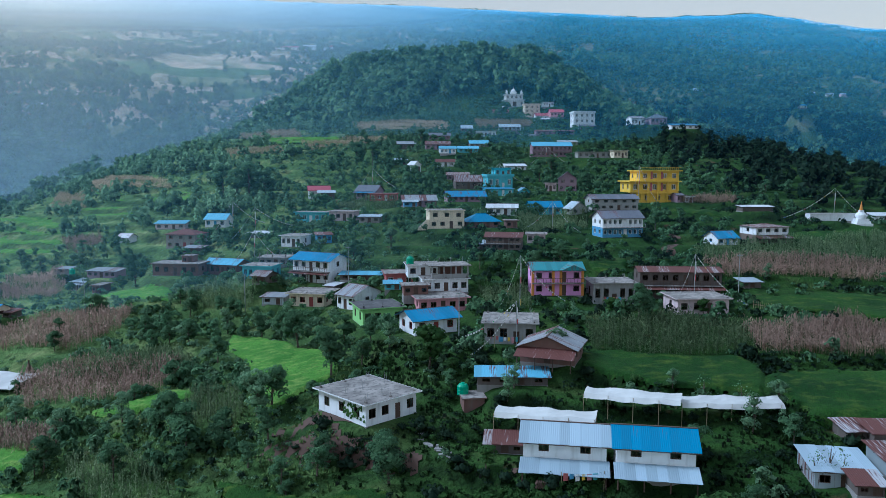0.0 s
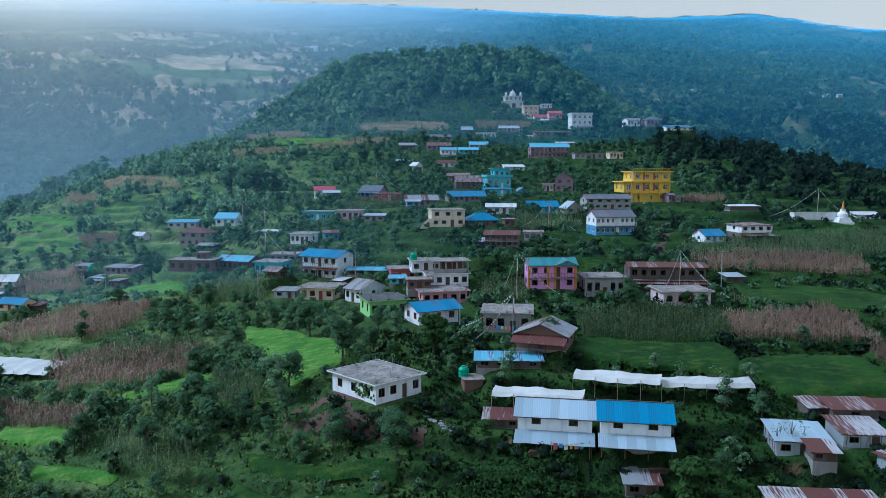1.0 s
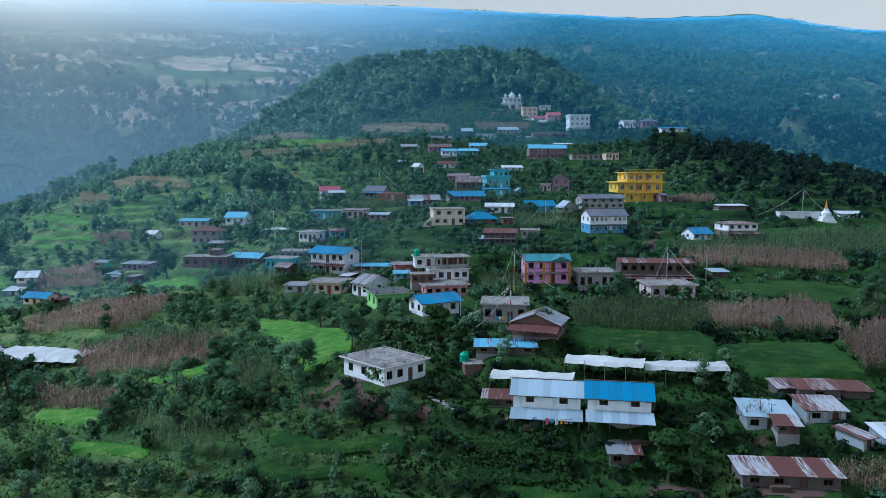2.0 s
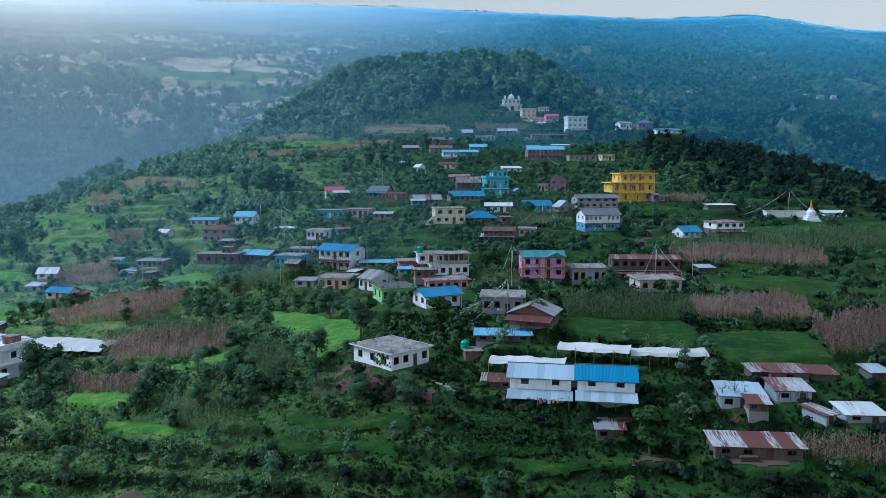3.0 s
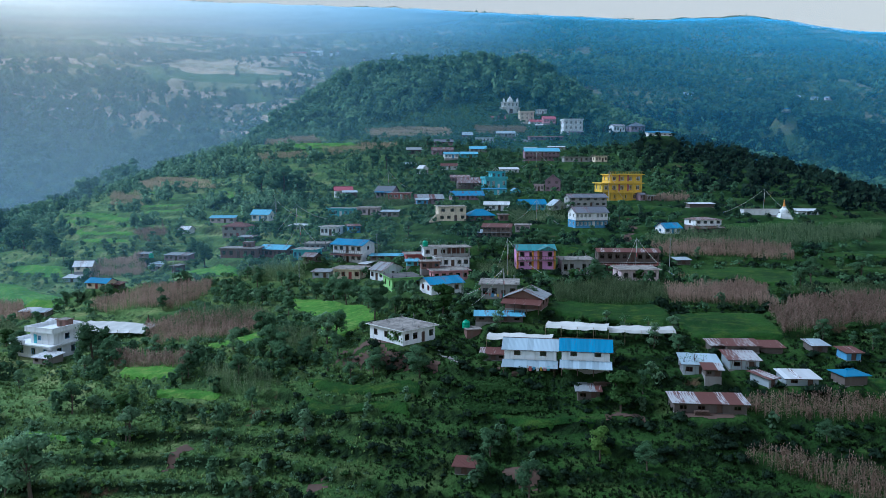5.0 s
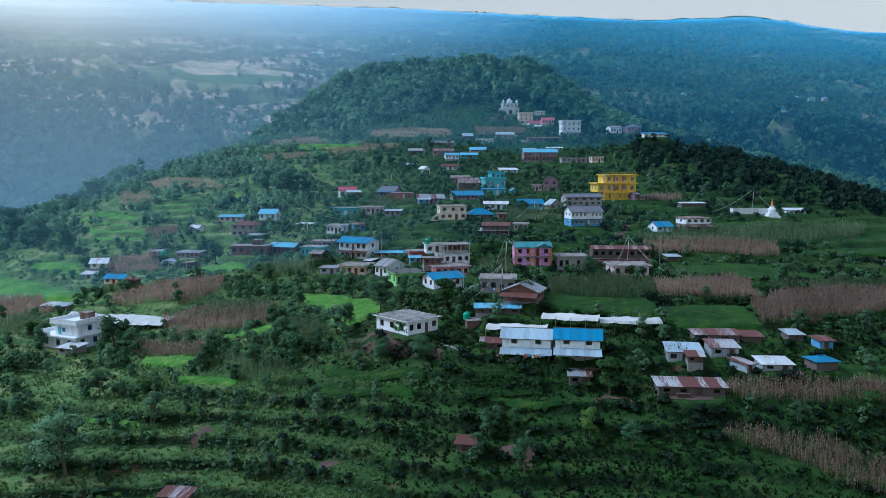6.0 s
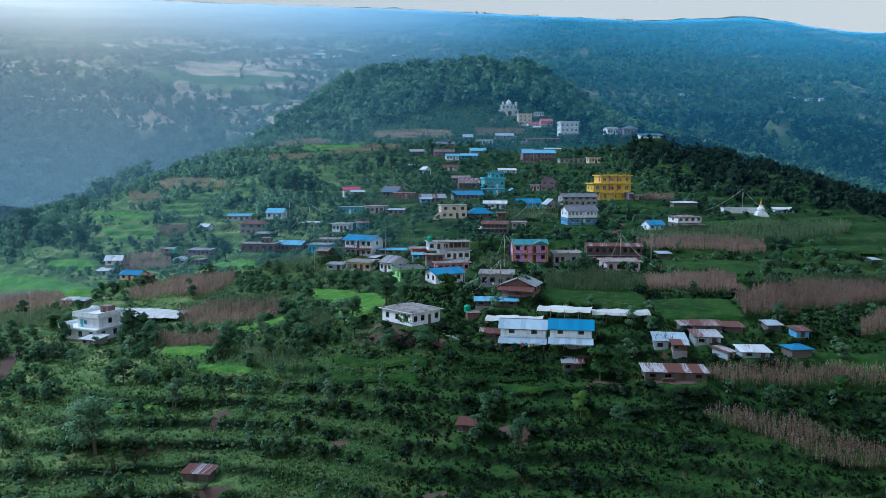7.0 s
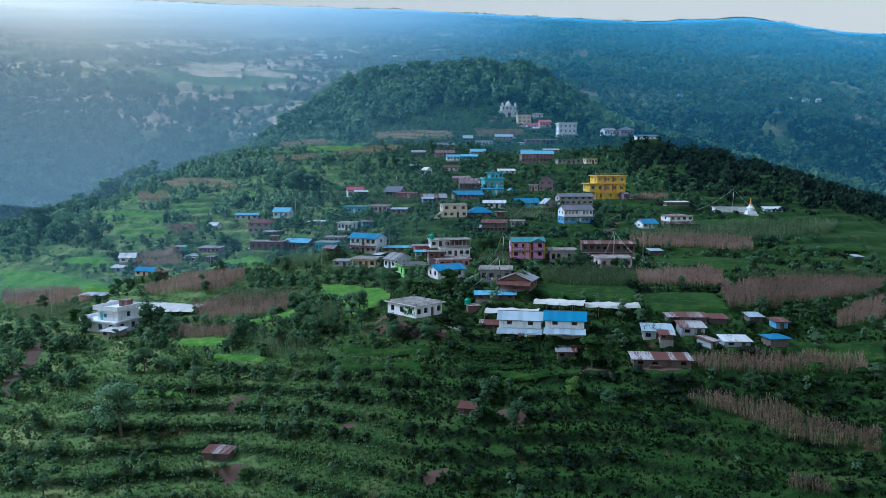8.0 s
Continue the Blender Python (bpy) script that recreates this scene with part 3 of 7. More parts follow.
def parapet(home, m, w, d, z, tall, skip=0.0):
    """A low wall round a roof terrace, with a coping."""
    a, b = w / 2 + 0.68, d / 2 + 0.48
    front = d / 2 + 0.88
    for x0, x1, y0, y1 in ((-a, a - skip, -front, -front + 0.14), (-a, a - skip, b - 0.14, b), (-a, -a + 0.14, -front + 0.14, b - 0.14), (a - 0.14, a, -front + 0.14, b - 0.14)):
        if skip and x0 > 0:
            continue
        part("parapet", Shape().box(x0, x1, y0, y1, z, z + tall).box(x0 - 0.03, x1 + 0.03, y0 - 0.03, y1 + 0.03, z + tall, z + tall + 0.07), WALLS["white"], home, m=m)


def terraced_house():
    """White house in two steps: a wide lower storey with a terrace, a narrower one on it, parapets on both."""
    x, y, z = -89.8, 120.6, 19.8
    PADS.append((x, y, z, 6.2))
    home = thing("house", pose(x, y, z, 0, 0, -22), "stepped white house with parapets and a blue door", "house")
    part("plinth", Shape().box(-7.4, 3.8, -4.1, 4.1, -1.6, 0.02), STONE, home)
    white = WALLS["white"]
    block(home, pose(-1.8, 0, 0), 11.0, 8, 2.9, white, 3, 2, FRAMES["blue"])
    parapet(home, pose(-1.8, 0, 0), 11.0, 8, 3.2, 0.75, 7.6)
    block(home, pose(0.3, 0.3, 3.2), 7.0, 7.2, 2.7, white, 0, 1, FRAMES["blue"])
    parapet(home, pose(0.3, 0.3, 3.2), 7.0, 7.2, 3.0, 0.8)
    part("door", Shape().box(-2.2, -1.3, -3.36, -3.29, 3.25, 5.2), WALLS["turquoise"], home, "blue door to the terrace")
    w = part("window", lattice([-0.9, -0.82, -0.5, -0.42, -0.1, -0.02], [4.0, 4.08, 4.9, 4.98], lambda p, q: 4.08 < q < 4.9 and (-0.82 < p < -0.5 or -0.42 < p < -0.1), -3.38, -3.3), FRAMES["blue"], home)
    part("pane", Shape().box(-0.82, -0.1, -3.35, -3.34, 4.08, 4.9), GLASS, w)


def temple():
    x, y, z = TEMPLE
    PADS.append((x, y, z, 12))
    home = thing("temple", pose(x, y, z, 0, 0, 4), "pale grey two-storey temple with a white dome on the hilltop", "temple")
    part("plinth", Shape().box(-7.6, 7.6, -6, 6, -1.6, 0.02), STONE, home)
    pale = plaster("pale_temple_wash", (0.7, 0.71, 0.7), dirt=0.25)
    block(home, Matrix(), 14.0, 10, 4.6, pale, 4, 3, WOOD)
    block(home, pose(0, 0, 4.9), 12.0, 8.6, 3.6, pale, 4, 2, WOOD)
    part("porch", Shape().box(-2.6, 2.6, -6.2, -4.9, 0, 4.4), pale, home)
    part("doorway", Shape().box(-1.3, 1.3, -6.26, -6.1, 0.1, 3.4), WOOD, home)
    ring = [(math.cos(k * 0.5236), math.sin(k * 0.5236)) for k in range(12)]
    for sx in (-5.2, 5.2):
        part("turret", Shape().loft([[(sx + c * r, -3.4 + q * r, h) for c, q in ring] for r, h in ((0.8, 8.5), (0.8, 9.9), (1.05, 10.0), (0.5, 10.9), (0.06, 11.7))]), pale, home)
    part("drum", Shape().loft([[(c * r, q * r, h) for c, q in ring] for r, h in ((2.2, 8.5), (2.2, 10.2), (2.7, 10.3), (2.7, 10.6))]), pale, home)
    part("dome", Shape().loft([[(c * r, q * r, h) for c, q in ring] for r, h in ((1.9, 10.6), (1.8, 11.3), (1.2, 12.2), (0.5, 12.6), (0.16, 13.2), (0.05, 14.4))]), pale, home)


def shrine():
    """White stupa: stepped base, dome, square neck and tapered spire."""
    x, y, z = SHRINE
    PADS.append((x, y, z, 3.5))
    home = thing("stupa", pose(x, y, z), "whitewashed stupa with a golden spire above green terraces", "stupa")
    white = WALLS["white"]
    base = Shape()
    for a, z0, z1 in ((2.2, -1, 0.7), (1.8, 0.7, 1.3), (1.5, 1.3, 1.9)):
        base.box(-a, a, -a, a, z0, z1)
    part("base", base, white, home)
    ring = [(math.cos(k * 0.5236), math.sin(k * 0.5236)) for k in range(12)]
    part("dome", Shape().loft([[(c * r, q * r, h) for c, q in ring] for r, h in ((1.1, 1.9), (1.35, 2.4), (1.35, 2.9), (1.0, 3.4), (0.55, 3.6))]), white, home)
    part("neck", Shape().box(-0.5, 0.5, -0.5, 0.5, 3.6, 4.1), white, home)
    part("spire", Shape().loft([[(c * r, q * r, h) for c, q in ring] for r, h in ((0.42, 4.1), (0.3, 5.0), (0.12, 5.8), (0.2, 5.9), (0.03, 6.4))]), WALLS["ochre"], home, "golden spire")


def cloth_strip(label, start, end, width, height, group="white sheets over seed beds"):
    """A long white sheet on poles, sagging between them."""
    (xa, ya, za), (xb, yb, zb) = start, end
    cover = thing("crop_cover", pose(xa, ya, za), label, "crop cover", group)
    dx, dy, dz = xb - xa, yb - ya, zb - za
    length = math.hypot(dx, dy)
    nx, ny = -dy / length, dx / length
    cols, rows_n = max(6, int(length / 0.7)), 5
    pts = []
    for j in range(rows_n + 1):
        for i in range(cols + 1):
            u, v = i / cols, j / rows_n
            sag = -0.16 * abs(math.sin(u * math.pi * length / 3)) * (0.5 + abs(v - 0.5)) + 0.1 * math.sin(9 * u + 4 * v) + rng.uniform(-0.04, 0.04)
            pts.append((dx * u + nx * width * v, dy * u + ny * width * v, dz * u + height * (0.55 + 0.45 * min(1, 5 * v)) + 0.5 * v + sag))
    s = Shape()
    s.v = pts
    s.f = [(a, a + 1, a + cols + 2, a + cols + 1) for j in range(rows_n) for a in range(j * (cols + 1), j * (cols + 1) + cols)]
    part("cloth", s, CLOTH, cover)
    for k in range(int(length / 3) + 1):
        u = min(1, 3 * k / length)
        for v in (0.04, 0.96):
            px, py = dx * u + nx * width * v, dy * u + ny * width * v
            part("pole", Shape().post(px, py, -2.0, dz * u + height + 0.5 * v, 0.04, sides=5), BAMBOO, cover)


def utility_pole(x, y, height, label="grey metal power pole standing in a field"):
    z = float(land(np.array([x]), np.array([y]))[0])
    p = thing("utility_pole", pose(x, y, z), label, "utility pole", "power poles")
    part("pole", Shape().post(0, 0, -0.5, height, 0.1, 0.06), POLE, p)
    part("crossarm", Shape().box(-0.5, 0.5, -0.05, 0.05, height - 0.45, height - 0.35), POLE, p)


def prayer_flags(x, y, height, ends, label="tall prayer flag mast with strings of faded flags"):
    """A mast with strings of small flags that run down from its head."""
    z = float(land(np.array([x]), np.array([y]))[0])
    mast = thing("prayer_flag_mast", pose(x, y, z), label, "flag mast", "prayer flag masts")
    part("mast", Shape().post(0, 0, -0.5, height, 0.07, 0.04), POLE, mast)
    part("banner", Shape().box(0.05, 0.2, -0.01, 0.01, 0.62 * height, 0.86 * height), FLAGS[1], mast, "long faded white banner")
    part("banner", Shape().box(0.05, 0.2, -0.01, 0.01, 0.5 * height, 0.61 * height), FLAGS[2], mast, "faded red banner")
    part("banner", Shape().box(0.05, 0.2, -0.01, 0.01, 0.1 * height, 0.22 * height), FLAGS[4], mast, "faded yellow banner")
    for ex, ey in ends:
        ground_z = float(land(np.array([x + ex]), np.array([y + ey]))[0]) - z
        line, n = Shape(), 22
        string = [Vector((ex * k / n, ey * k / n, height * (1 - k / n) + (ground_z + 0.5) * k / n - 1.0 * math.sin(math.pi * k / n))) for k in range(n + 1)]
        line.loft([[a + Vector(o) for o in ((0, 0, 0.02), (0.02, 0, -0.01), (-0.02, 0, -0.01))] for a in string])
        cord = part("cord", line, CLOTH, mast)
        for k in range(1, n):
            a, b = string[k], string[k + 1] if k < n else string[k]
            w = (b - a) * 0.55
            f = Shape().face(a, a + w, a + w + Vector((0.03, 0.02, -0.22)), a + Vector((0, 0, -0.24)))
            part("flag", f, FLAGS[(k % 5) if k % 4 == 0 else 1], cord)


def water_tank(x, y, z, r=0.75, h=1.5):
    t = thing("water_tank", pose(x, y, z), "ribbed green plastic water tank on a roof", "water tank", "green water tanks")
    ring = [(math.cos(k * 0.5236), math.sin(k * 0.5236)) for k in range(12)]
    prof = [(r, 0), (r, 0.2), (r * 0.94, 0.25), (r, 0.3), (r, 0.6), (r * 0.94, 0.65), (r, 0.7), (r, h * 0.75), (r * 0.75, h * 0.92), (r * 0.3, h)]
    part("body", Shape().loft([[(c * a, q * a, b) for c, q in ring] for a, b in prof]), TANK, t)
    part("lid", Shape().loft([[(c * a, q * a, b) for c, q in ring] for a, b in ((r * 0.32, h), (r * 0.32, h + 0.1), (r * 0.1, h + 0.13))]), TANK, t)


def bare_patch(label, *corners):
    """Trodden or slipped earth, laid over the ground with a ragged edge."""
    corners = list(corners)
    xs, ys = [c[0] for c in corners], [c[1] for c in corners]
    step = 0.45
    ax, ay = np.meshgrid(np.arange(min(xs) - 1, max(xs) + 1, step), np.arange(min(ys) - 1, max(ys) + 1, step))
    az = land(ax, ay) + 0.06
    mid_x, mid_y = (ax + step / 2).ravel(), (ay + step / 2).ravel()
    ok = inside(mid_x + 0.7 * waves(mid_x, mid_y, 1.6, 3), mid_y + 0.7 * waves(mid_x, mid_y, 1.6, 5), corners).reshape(ax.shape)[:-1, :-1]
    k = np.arange(ax.size).reshape(ax.shape)
    q = np.stack([k[:-1, :-1], k[:-1, 1:], k[1:, 1:], k[1:, :-1]], -1)[ok]
    if len(q) < 4:
        return
    used, back_to = np.unique(q, return_inverse=True)
    v = np.stack([ax, ay, az], -1).reshape(-1, 3)[used]
    tagged(new("bare_earth", big_mesh("bare_earth", v, back_to.reshape(-1, 4), EARTH, True)), label, "bare earth", kind="structure")


def maize_stack(x, y, tall=2.2):
    """Dried stalks stood up in a cone."""
    z = green_of(x, y)
    stack = thing("maize_stack", pose(x, y, z), "cone of dried maize stalks stacked in a field", "maize stack", "maize stacks")
    v = []
    for k in range(90):
        a, lean = rng.uniform(0, 6.283), rng.uniform(0.5, 0.95)
        c, s, w = math.cos(a), math.sin(a), 0.07
        h = tall * rng.uniform(0.85, 1.15)
        v += [(c * lean - s * w, s * lean + c * w, -0.1), (c * lean + s * w, s * lean - c * w, -0.1), (-c * 0.12 + s * w, -s * 0.12 - c * w, h), (-c * 0.12 - s * w, -s * 0.12 + c * w, h)]
    up = np.array(v) * [1, 1, 0] + [0, 0, 0.4]
    part("stalks", big_mesh("stalks", np.array(v), np.arange(len(v)).reshape(-1, 4), MAIZE["dry"], normals=up), MAIZE["dry"], stack)


def stick_fence(x0, y0, x1, y1, n=26):
    fence = thing("fence", pose(x0, y0, 0), "rough fence of grey upright sticks beside a paddy", "fence")
    for k in range(n):
        px, py = (x1 - x0) * k / (n - 1), (y1 - y0) * k / (n - 1)
        z = green_of(x0 + px, y0 + py)
        part("post", Shape().post(px, py, z - 0.3, z + rng.uniform(1.0, 1.5), 0.05, 0.03, 5, (rng.uniform(-0.15, 0.15), 0)), BAMBOO, fence)
    z0, z1 = green_of(x0, y0), green_of(x1, y1)
    part("rail", Shape().loft([[(0, o, z0 + 0.7 + p) for o, p in ((-0.04, 0), (0.04, 0), (0, 0.07))], [(x1 - x0, y1 - y0 + o, z1 + 0.7 + p) for o, p in ((-0.04, 0), (0.04, 0), (0, 0.07))]]), BAMBOO, fence)


def column_storey(x, y, z, yaw, w, d, h):
    """An unfinished storey: bare columns, a flat slab, rods that stick out above."""
    home = thing("unfinished_storey", pose(x, y, z, 0, 0, yaw), "unfinished storey of bare concrete columns under a flat slab", "building")
    for i in range(4):
        for j in range(2):
            cx, cy = -w / 2 + 0.3 + i * (w - 0.6) / 3, -d / 2 + 0.3 + j * (d - 0.6)
            part("column", Shape().box(cx - 0.14, cx + 0.14, cy - 0.14, cy + 0.14, 0, h), WALLS["concrete"], home)
            for ox, oy in ((-0.08, -0.08), (0.08, 0.08)):
                part("rod", Shape().post(cx + ox, cy + oy, h + 0.16, h + 0.9 + 0.1 * i, 0.018, None, 4), POLE, home)
    part("slab", Shape().box(-w / 2 - 0.35, w / 2 + 0.35, -d / 2 - 0.35, d / 2 + 0.35, h, h + 0.16), SLAB, home)
    part("back_wall", Shape().box(-w / 2 + 0.5, w / 2 - 0.5, d / 2 - 0.4, d / 2 - 0.28, 0, h - 0.002), WALLS["brick"], home)
    part("parapet", Shape().box(-w / 2 + 0.46, w / 2 - 0.46, -d / 2 + 0.2, -d / 2 + 0.32, 0, 0.8), WALLS["concrete"], home)


def roof_rods(x, y, z, yaw, spots):
    """Bundles of reinforcing rods left standing on a flat roof."""
    home = thing("roof_rods", pose(x, y, z, 0, 0, yaw), "rusted reinforcing rods standing on a flat concrete roof", "metal rods")
    for cx, cy, h in spots:
        for ox, oy in ((-0.1, -0.1), (0.1, -0.08), (0.0, 0.1)):
            part("rod", Shape().post(cx + ox, cy + oy, 0, h, 0.02, None, 4, (ox, oy)), POLE, home)


def stone_steps(start, end, count):
    """Rough flagstones that climb a bank."""
    home = thing("stone_steps", pose(start[0], start[1], 0), "rough grey stone steps climbing a grassy bank", "steps")
    for k in range(count):
        u = k / (count - 1)
        dx, dy = (end[0] - start[0]) * u + 0.35 * math.sin(2.5 * k), (end[1] - start[1]) * u
        z = green_of(start[0] + dx, start[1] + dy)
        part("step", Shape().box(dx - rng.uniform(0.35, 0.6), dx + rng.uniform(0.35, 0.6), dy - 0.22, dy + 0.2, z - 0.3, z + 0.12), STONE, home)


def wood_pile(x, y, length, yaw):
    """Split logs stacked in rows."""
    home = thing("wood_pile", pose(x, y, green_of(x, y), 0, 0, yaw), "stacked split firewood in a house yard", "firewood", "firewood in the yards")
    for row in range(4):
        for k in range(int(length / 0.22) - row % 2):
            cx = -length / 2 + 0.22 * k + 0.11 * (row % 2)
            s = Shape()
            ring = [(math.cos(j * 1.047), math.sin(j * 1.047)) for j in range(6)]
            s.loft([[(cx + c * 0.1, e, 0.1 + 0.18 * row + q * 0.1) for c, q in ring] for e in (-0.35 + rng.uniform(0, 0.1), 0.35)])
            part("log", s, WOOD, home)


def washing_line(x, y, length, yaw):
    """Two poles, a sagging line and clothes in several colours."""
    z = green_of(x, y)
    home = thing("washing_line", pose(x, y, z, 0, 0, yaw), "washing line with coloured cloths in a house yard", "washing line", "washing lines")
    for sx in (-length / 2, length / 2):
        part("pole", Shape().post(sx, 0, -0.4, 1.9, 0.035), BAMBOO, home)
    n, at = 8, lambda u: 1.8 - 0.25 * (1 - (2 * u - 1) ** 2)
    part("line", Shape().loft([[(length * (k / n - 0.5) + 0, c * 0.01, at(k / n) + q * 0.01) for c, q in ((1, 0), (-0.5, 0.87), (-0.5, -0.87))] for k in range(n + 1)]), POLE, home)
    for k, kind in enumerate(("red", "blue", "white", "yellow", "pink", "turquoise")):
        a = length * ((k + 0.7) / 7.2 - 0.5)
        w, h, top = rng.uniform(0.3, 0.55), rng.uniform(0.5, 0.9), at(a / length + 0.5) - 0.01
        part("cloth", Shape().loft([[(a - w / 2, -0.02 - 0.03 * j, top - h * j / 3), (a + w / 2, -0.02 + 0.05 * (j % 2), top - h * j / 3), (a + w / 2, 0.02 + 0.05 * (j % 2), top - h * j / 3), (a - w / 2, 0.02 - 0.03 * j, top - h * j / 3)] for j in range(4)]), WALLS[kind], home)


# ---- houses ----
house("small white hut with a bright blue sheet roof beside dry maize", (-97.0, 162.0, 28.7), (6.3, 4.5, 1.8), -14, wall="cream", roof="gable", sheet="blue", win=2, side=1, frames="red", rise=1.0)
house("low shed of rusted sheets behind the blue hut", (-92.7, 162.7, 28.5), (2.3, 3, 1.2), -10, wall="plank", roof="shed", sheet="rust", win=1, side=0, door=False, rise=0.3)
house("cream hut with a pale sheet roof among maize", (-114.2, 189.2, 29.8), (5.1, 5, 1.8), 8, wall="cream", roof="gable", sheet="white", win=1, side=0, rise=1.4)
house("pale tin shed at the edge of a maize field", (-115.4, 184.7, 27.2), (4.6, 5, 1.3), 5, wall="tinwall", roof="shed", sheet="white", win=0, side=0, rise=0.5)
house("small rose house with a sheet porch on a bank", (-93.5, 199.3, 28.4), (5.9, 5, 2.5), -12, wall="rose", roof="shed", sheet="grey", win=2, side=1, porch=(1.2, 0.3, "grey"), rise=0.3)
house("brick annex of the rose house", (-84.4, 187.7, 29.9), (2.0, 4.5, 1.8), -12, wall="brick", roof="flat", win=1, side=0, rise=0.1)
house("dark plank house with a grey sheet roof", (-87.4, 197.7, 32.3), (7.8, 5, 1.7), -8, wall="mauve", roof="shed", sheet="dull", win=4, side=0, rise=0.3)
house("little stone shed beside a water tank", (-100.6, 202.5, 32.6), (3.6, 3.5, 1.2), 0, wall="stone", roof="shed", sheet="dull", win=1, side=0, door=False, rise=0.3)
house("white hut raised on posts with a pale roof", (-97.0, 234.8, 37.7), (3.8, 4, 1.8), -15, wall="white", roof="gable", sheet="white", win=1, side=0, door=False, rise=1.0, far=True)
house("two-storey stone house with a rust-red sheet roof", (-74.6, 222.5, 37.4), (9.0, 7, 4.2), -10, wall="stone", roof="hip", sheet="rust", storeys=2, win=3, side=2, frames="red", rise=1.2)
house("grey lean-to below the stone house", (-68.1, 209.6, 37.5), (5.0, 4, 1.2), -8, wall="plank", roof="shed", sheet="dull", win=0, side=0, rise=0.4)
house("blue-roofed white house among trees", (-69.3, 237.3, 42.3), (6.6, 6, 2.6), -8, wall="white", roof="gable", sheet="cyan", win=2, side=1, frames="blue", rise=1.6, far=True)
house("house with a faded blue roof half hidden by trees", (-85.1, 240.6, 41.4), (9.0, 5, 1.8), 4, wall="rose", roof="shed", sheet="cyan", win=3, side=0, rise=0.7, far=True)
house("long brick house with a flat slab roof", (-63.9, 185.4, 34.6), (11.3, 6, 2.8), -6, wall="brick", roof="flat", win=4, side=1, rise=0.15)
house("brick stair room on a flat roof", (-62.0, 186.7, 37.2), (2.7, 3, 1.8), -6, wall="brick", roof="flat", win=1, side=0, rise=0.1, over=0.2, name="stair_room", pad=False)
house("low tin shed in front of the brick house", (-69.7, 192.4, 33.0), (4.5, 3, 1.2), -6, wall="plank", roof="shed", sheet="white", win=1, side=0, rise=0.3)
house("long brick house with a faded blue sheet roof", (-53.6, 189.0, 34.2), (9.1, 6, 2.8), -18, wall="brick", roof="gable", sheet="cyan", win=5, side=1, rise=1.1)
house("turquoise flat-roofed house with blue windows", (-42.0, 176.4, 35.0), (6.7, 6, 3.0), -12, wall="turquoise", roof="flat", win=4, side=2, frames="blue", rise=0.2)
house("grey sheet-roofed kitchen hut in front of the turquoise house", (-39.1, 166.5, 35.4), (3.3, 4.5, 1.8), -20, wall="plank", roof="gable", sheet="dull", win=1, side=1, rise=0.8)
house("unfinished flat-roofed house hung with prayer flags", (-40.3, 184.4, 37.0), (6.7, 6, 2.0), -6, wall="concrete", roof="flat", win=3, side=1, rise=0.8)
house("tall white house with a blue roof and wooden balconies", (-27.8, 172.0, 35.0), (9.7, 7, 5.2), -26, wall="white", roof="gable", sheet="blue", storeys=2, win=4, side=1, balcony=True, porch=(1.5, 0.4, "rust"), over=0.8, rise=1.2)
house("cream flat-roofed house with red windows", (-27.0, 157.6, 32.2), (7.5, 7, 2.6), -12, wall="cream", roof="flat", win=3, side=2, frames="red", over=0.7, rise=0.15)
house("grey sheet-roofed house with a white gable wall", (-16.9, 152.9, 32.5), (4.5, 8, 2.9), -38, wall="white", roof="gable", sheet="dull", win=2, side=1, rise=1.6)
house("loose pale sheet roof above the cream house", (-23.5, 163.9, 33.8), (2.1, 4, 1.5), -25, wall="plank", roof="shed", sheet="white", win=0, side=0, rise=0.3)
house("grey tin shed beside the cream house", (-34.5, 156.7, 32.5), (4.6, 4, 1.6), -8, wall="tinwall", roof="shed", sheet="dull", win=1, side=0, rise=0.3)
house("lime green house with a dark flat slab roof", (-12.2, 140.2, 31.8), (7.4, 8, 3.3), 20, wall="lime", roof="flat", sheet="slate", win=3, side=2, rise=0.4, over=0.6, frames="brown")
house("white house with a red-framed front and a blue roof", (-2.5, 126.8, 33.1), (7.8, 6, 2.7), 28, wall="white", roof="gable", sheet="blue", win=2, side=2, frames="red", over=0.7, rise=1.1)
house("pink flat-roofed house with dark windows", (-0.8, 142.0, 34.1), (9.0, 7, 2.4), 14, wall="pink", roof="flat", win=4, side=2, rise=0.3, over=0.6)
house("red flat-roofed house with white windows", (-9.6, 162.2, 35.4), (5.6, 6, 2.8), 10, wall="red", roof="flat", win=2, side=1, frames="white", rise=0.15)
house("small turquoise shed below the red house", (-10.1, 152.4, 36.2), (3.1, 3, 1.2), 5, wall="turquoise", roof="shed", sheet="cyan", win=1, side=0, rise=0.3)
house("unfinished white two-storey house with bare columns", (0.0, 150.0, 36.3), (8.7, 7, 2.6), 10, wall="white", roof="flat", win=4, side=2, rise=0.5, over=0.4)
house("white upper room with a water tank on the unfinished house", (-4.3, 153.9, 38.6), (6.1, 5, 2.4), 8, wall="white", roof="flat", win=2, side=1, rise=0.2, over=0.4, name="upper_room", pad=False)
house("brown brick hut between two houses", (-5.3, 143.8, 36.5), (4.6, 3.5, 1.8), 8, wall="brick", roof="flat", win=2, side=0, rise=0.1)
house("long shed with a pale turquoise roof", (-17.9, 167.2, 36.0), (8.8, 4, 1.2), -4, wall="plank", roof="shed", sheet="cyan", win=3, side=0, rise=0.3)
house("white house with a red sheet roof among trees", (-42.8, 265.5, 49.7), (7.0, 6, 3.3), 12, wall="white", roof="gable", sheet="red", win=2, side=1, rise=1.4, far=True)
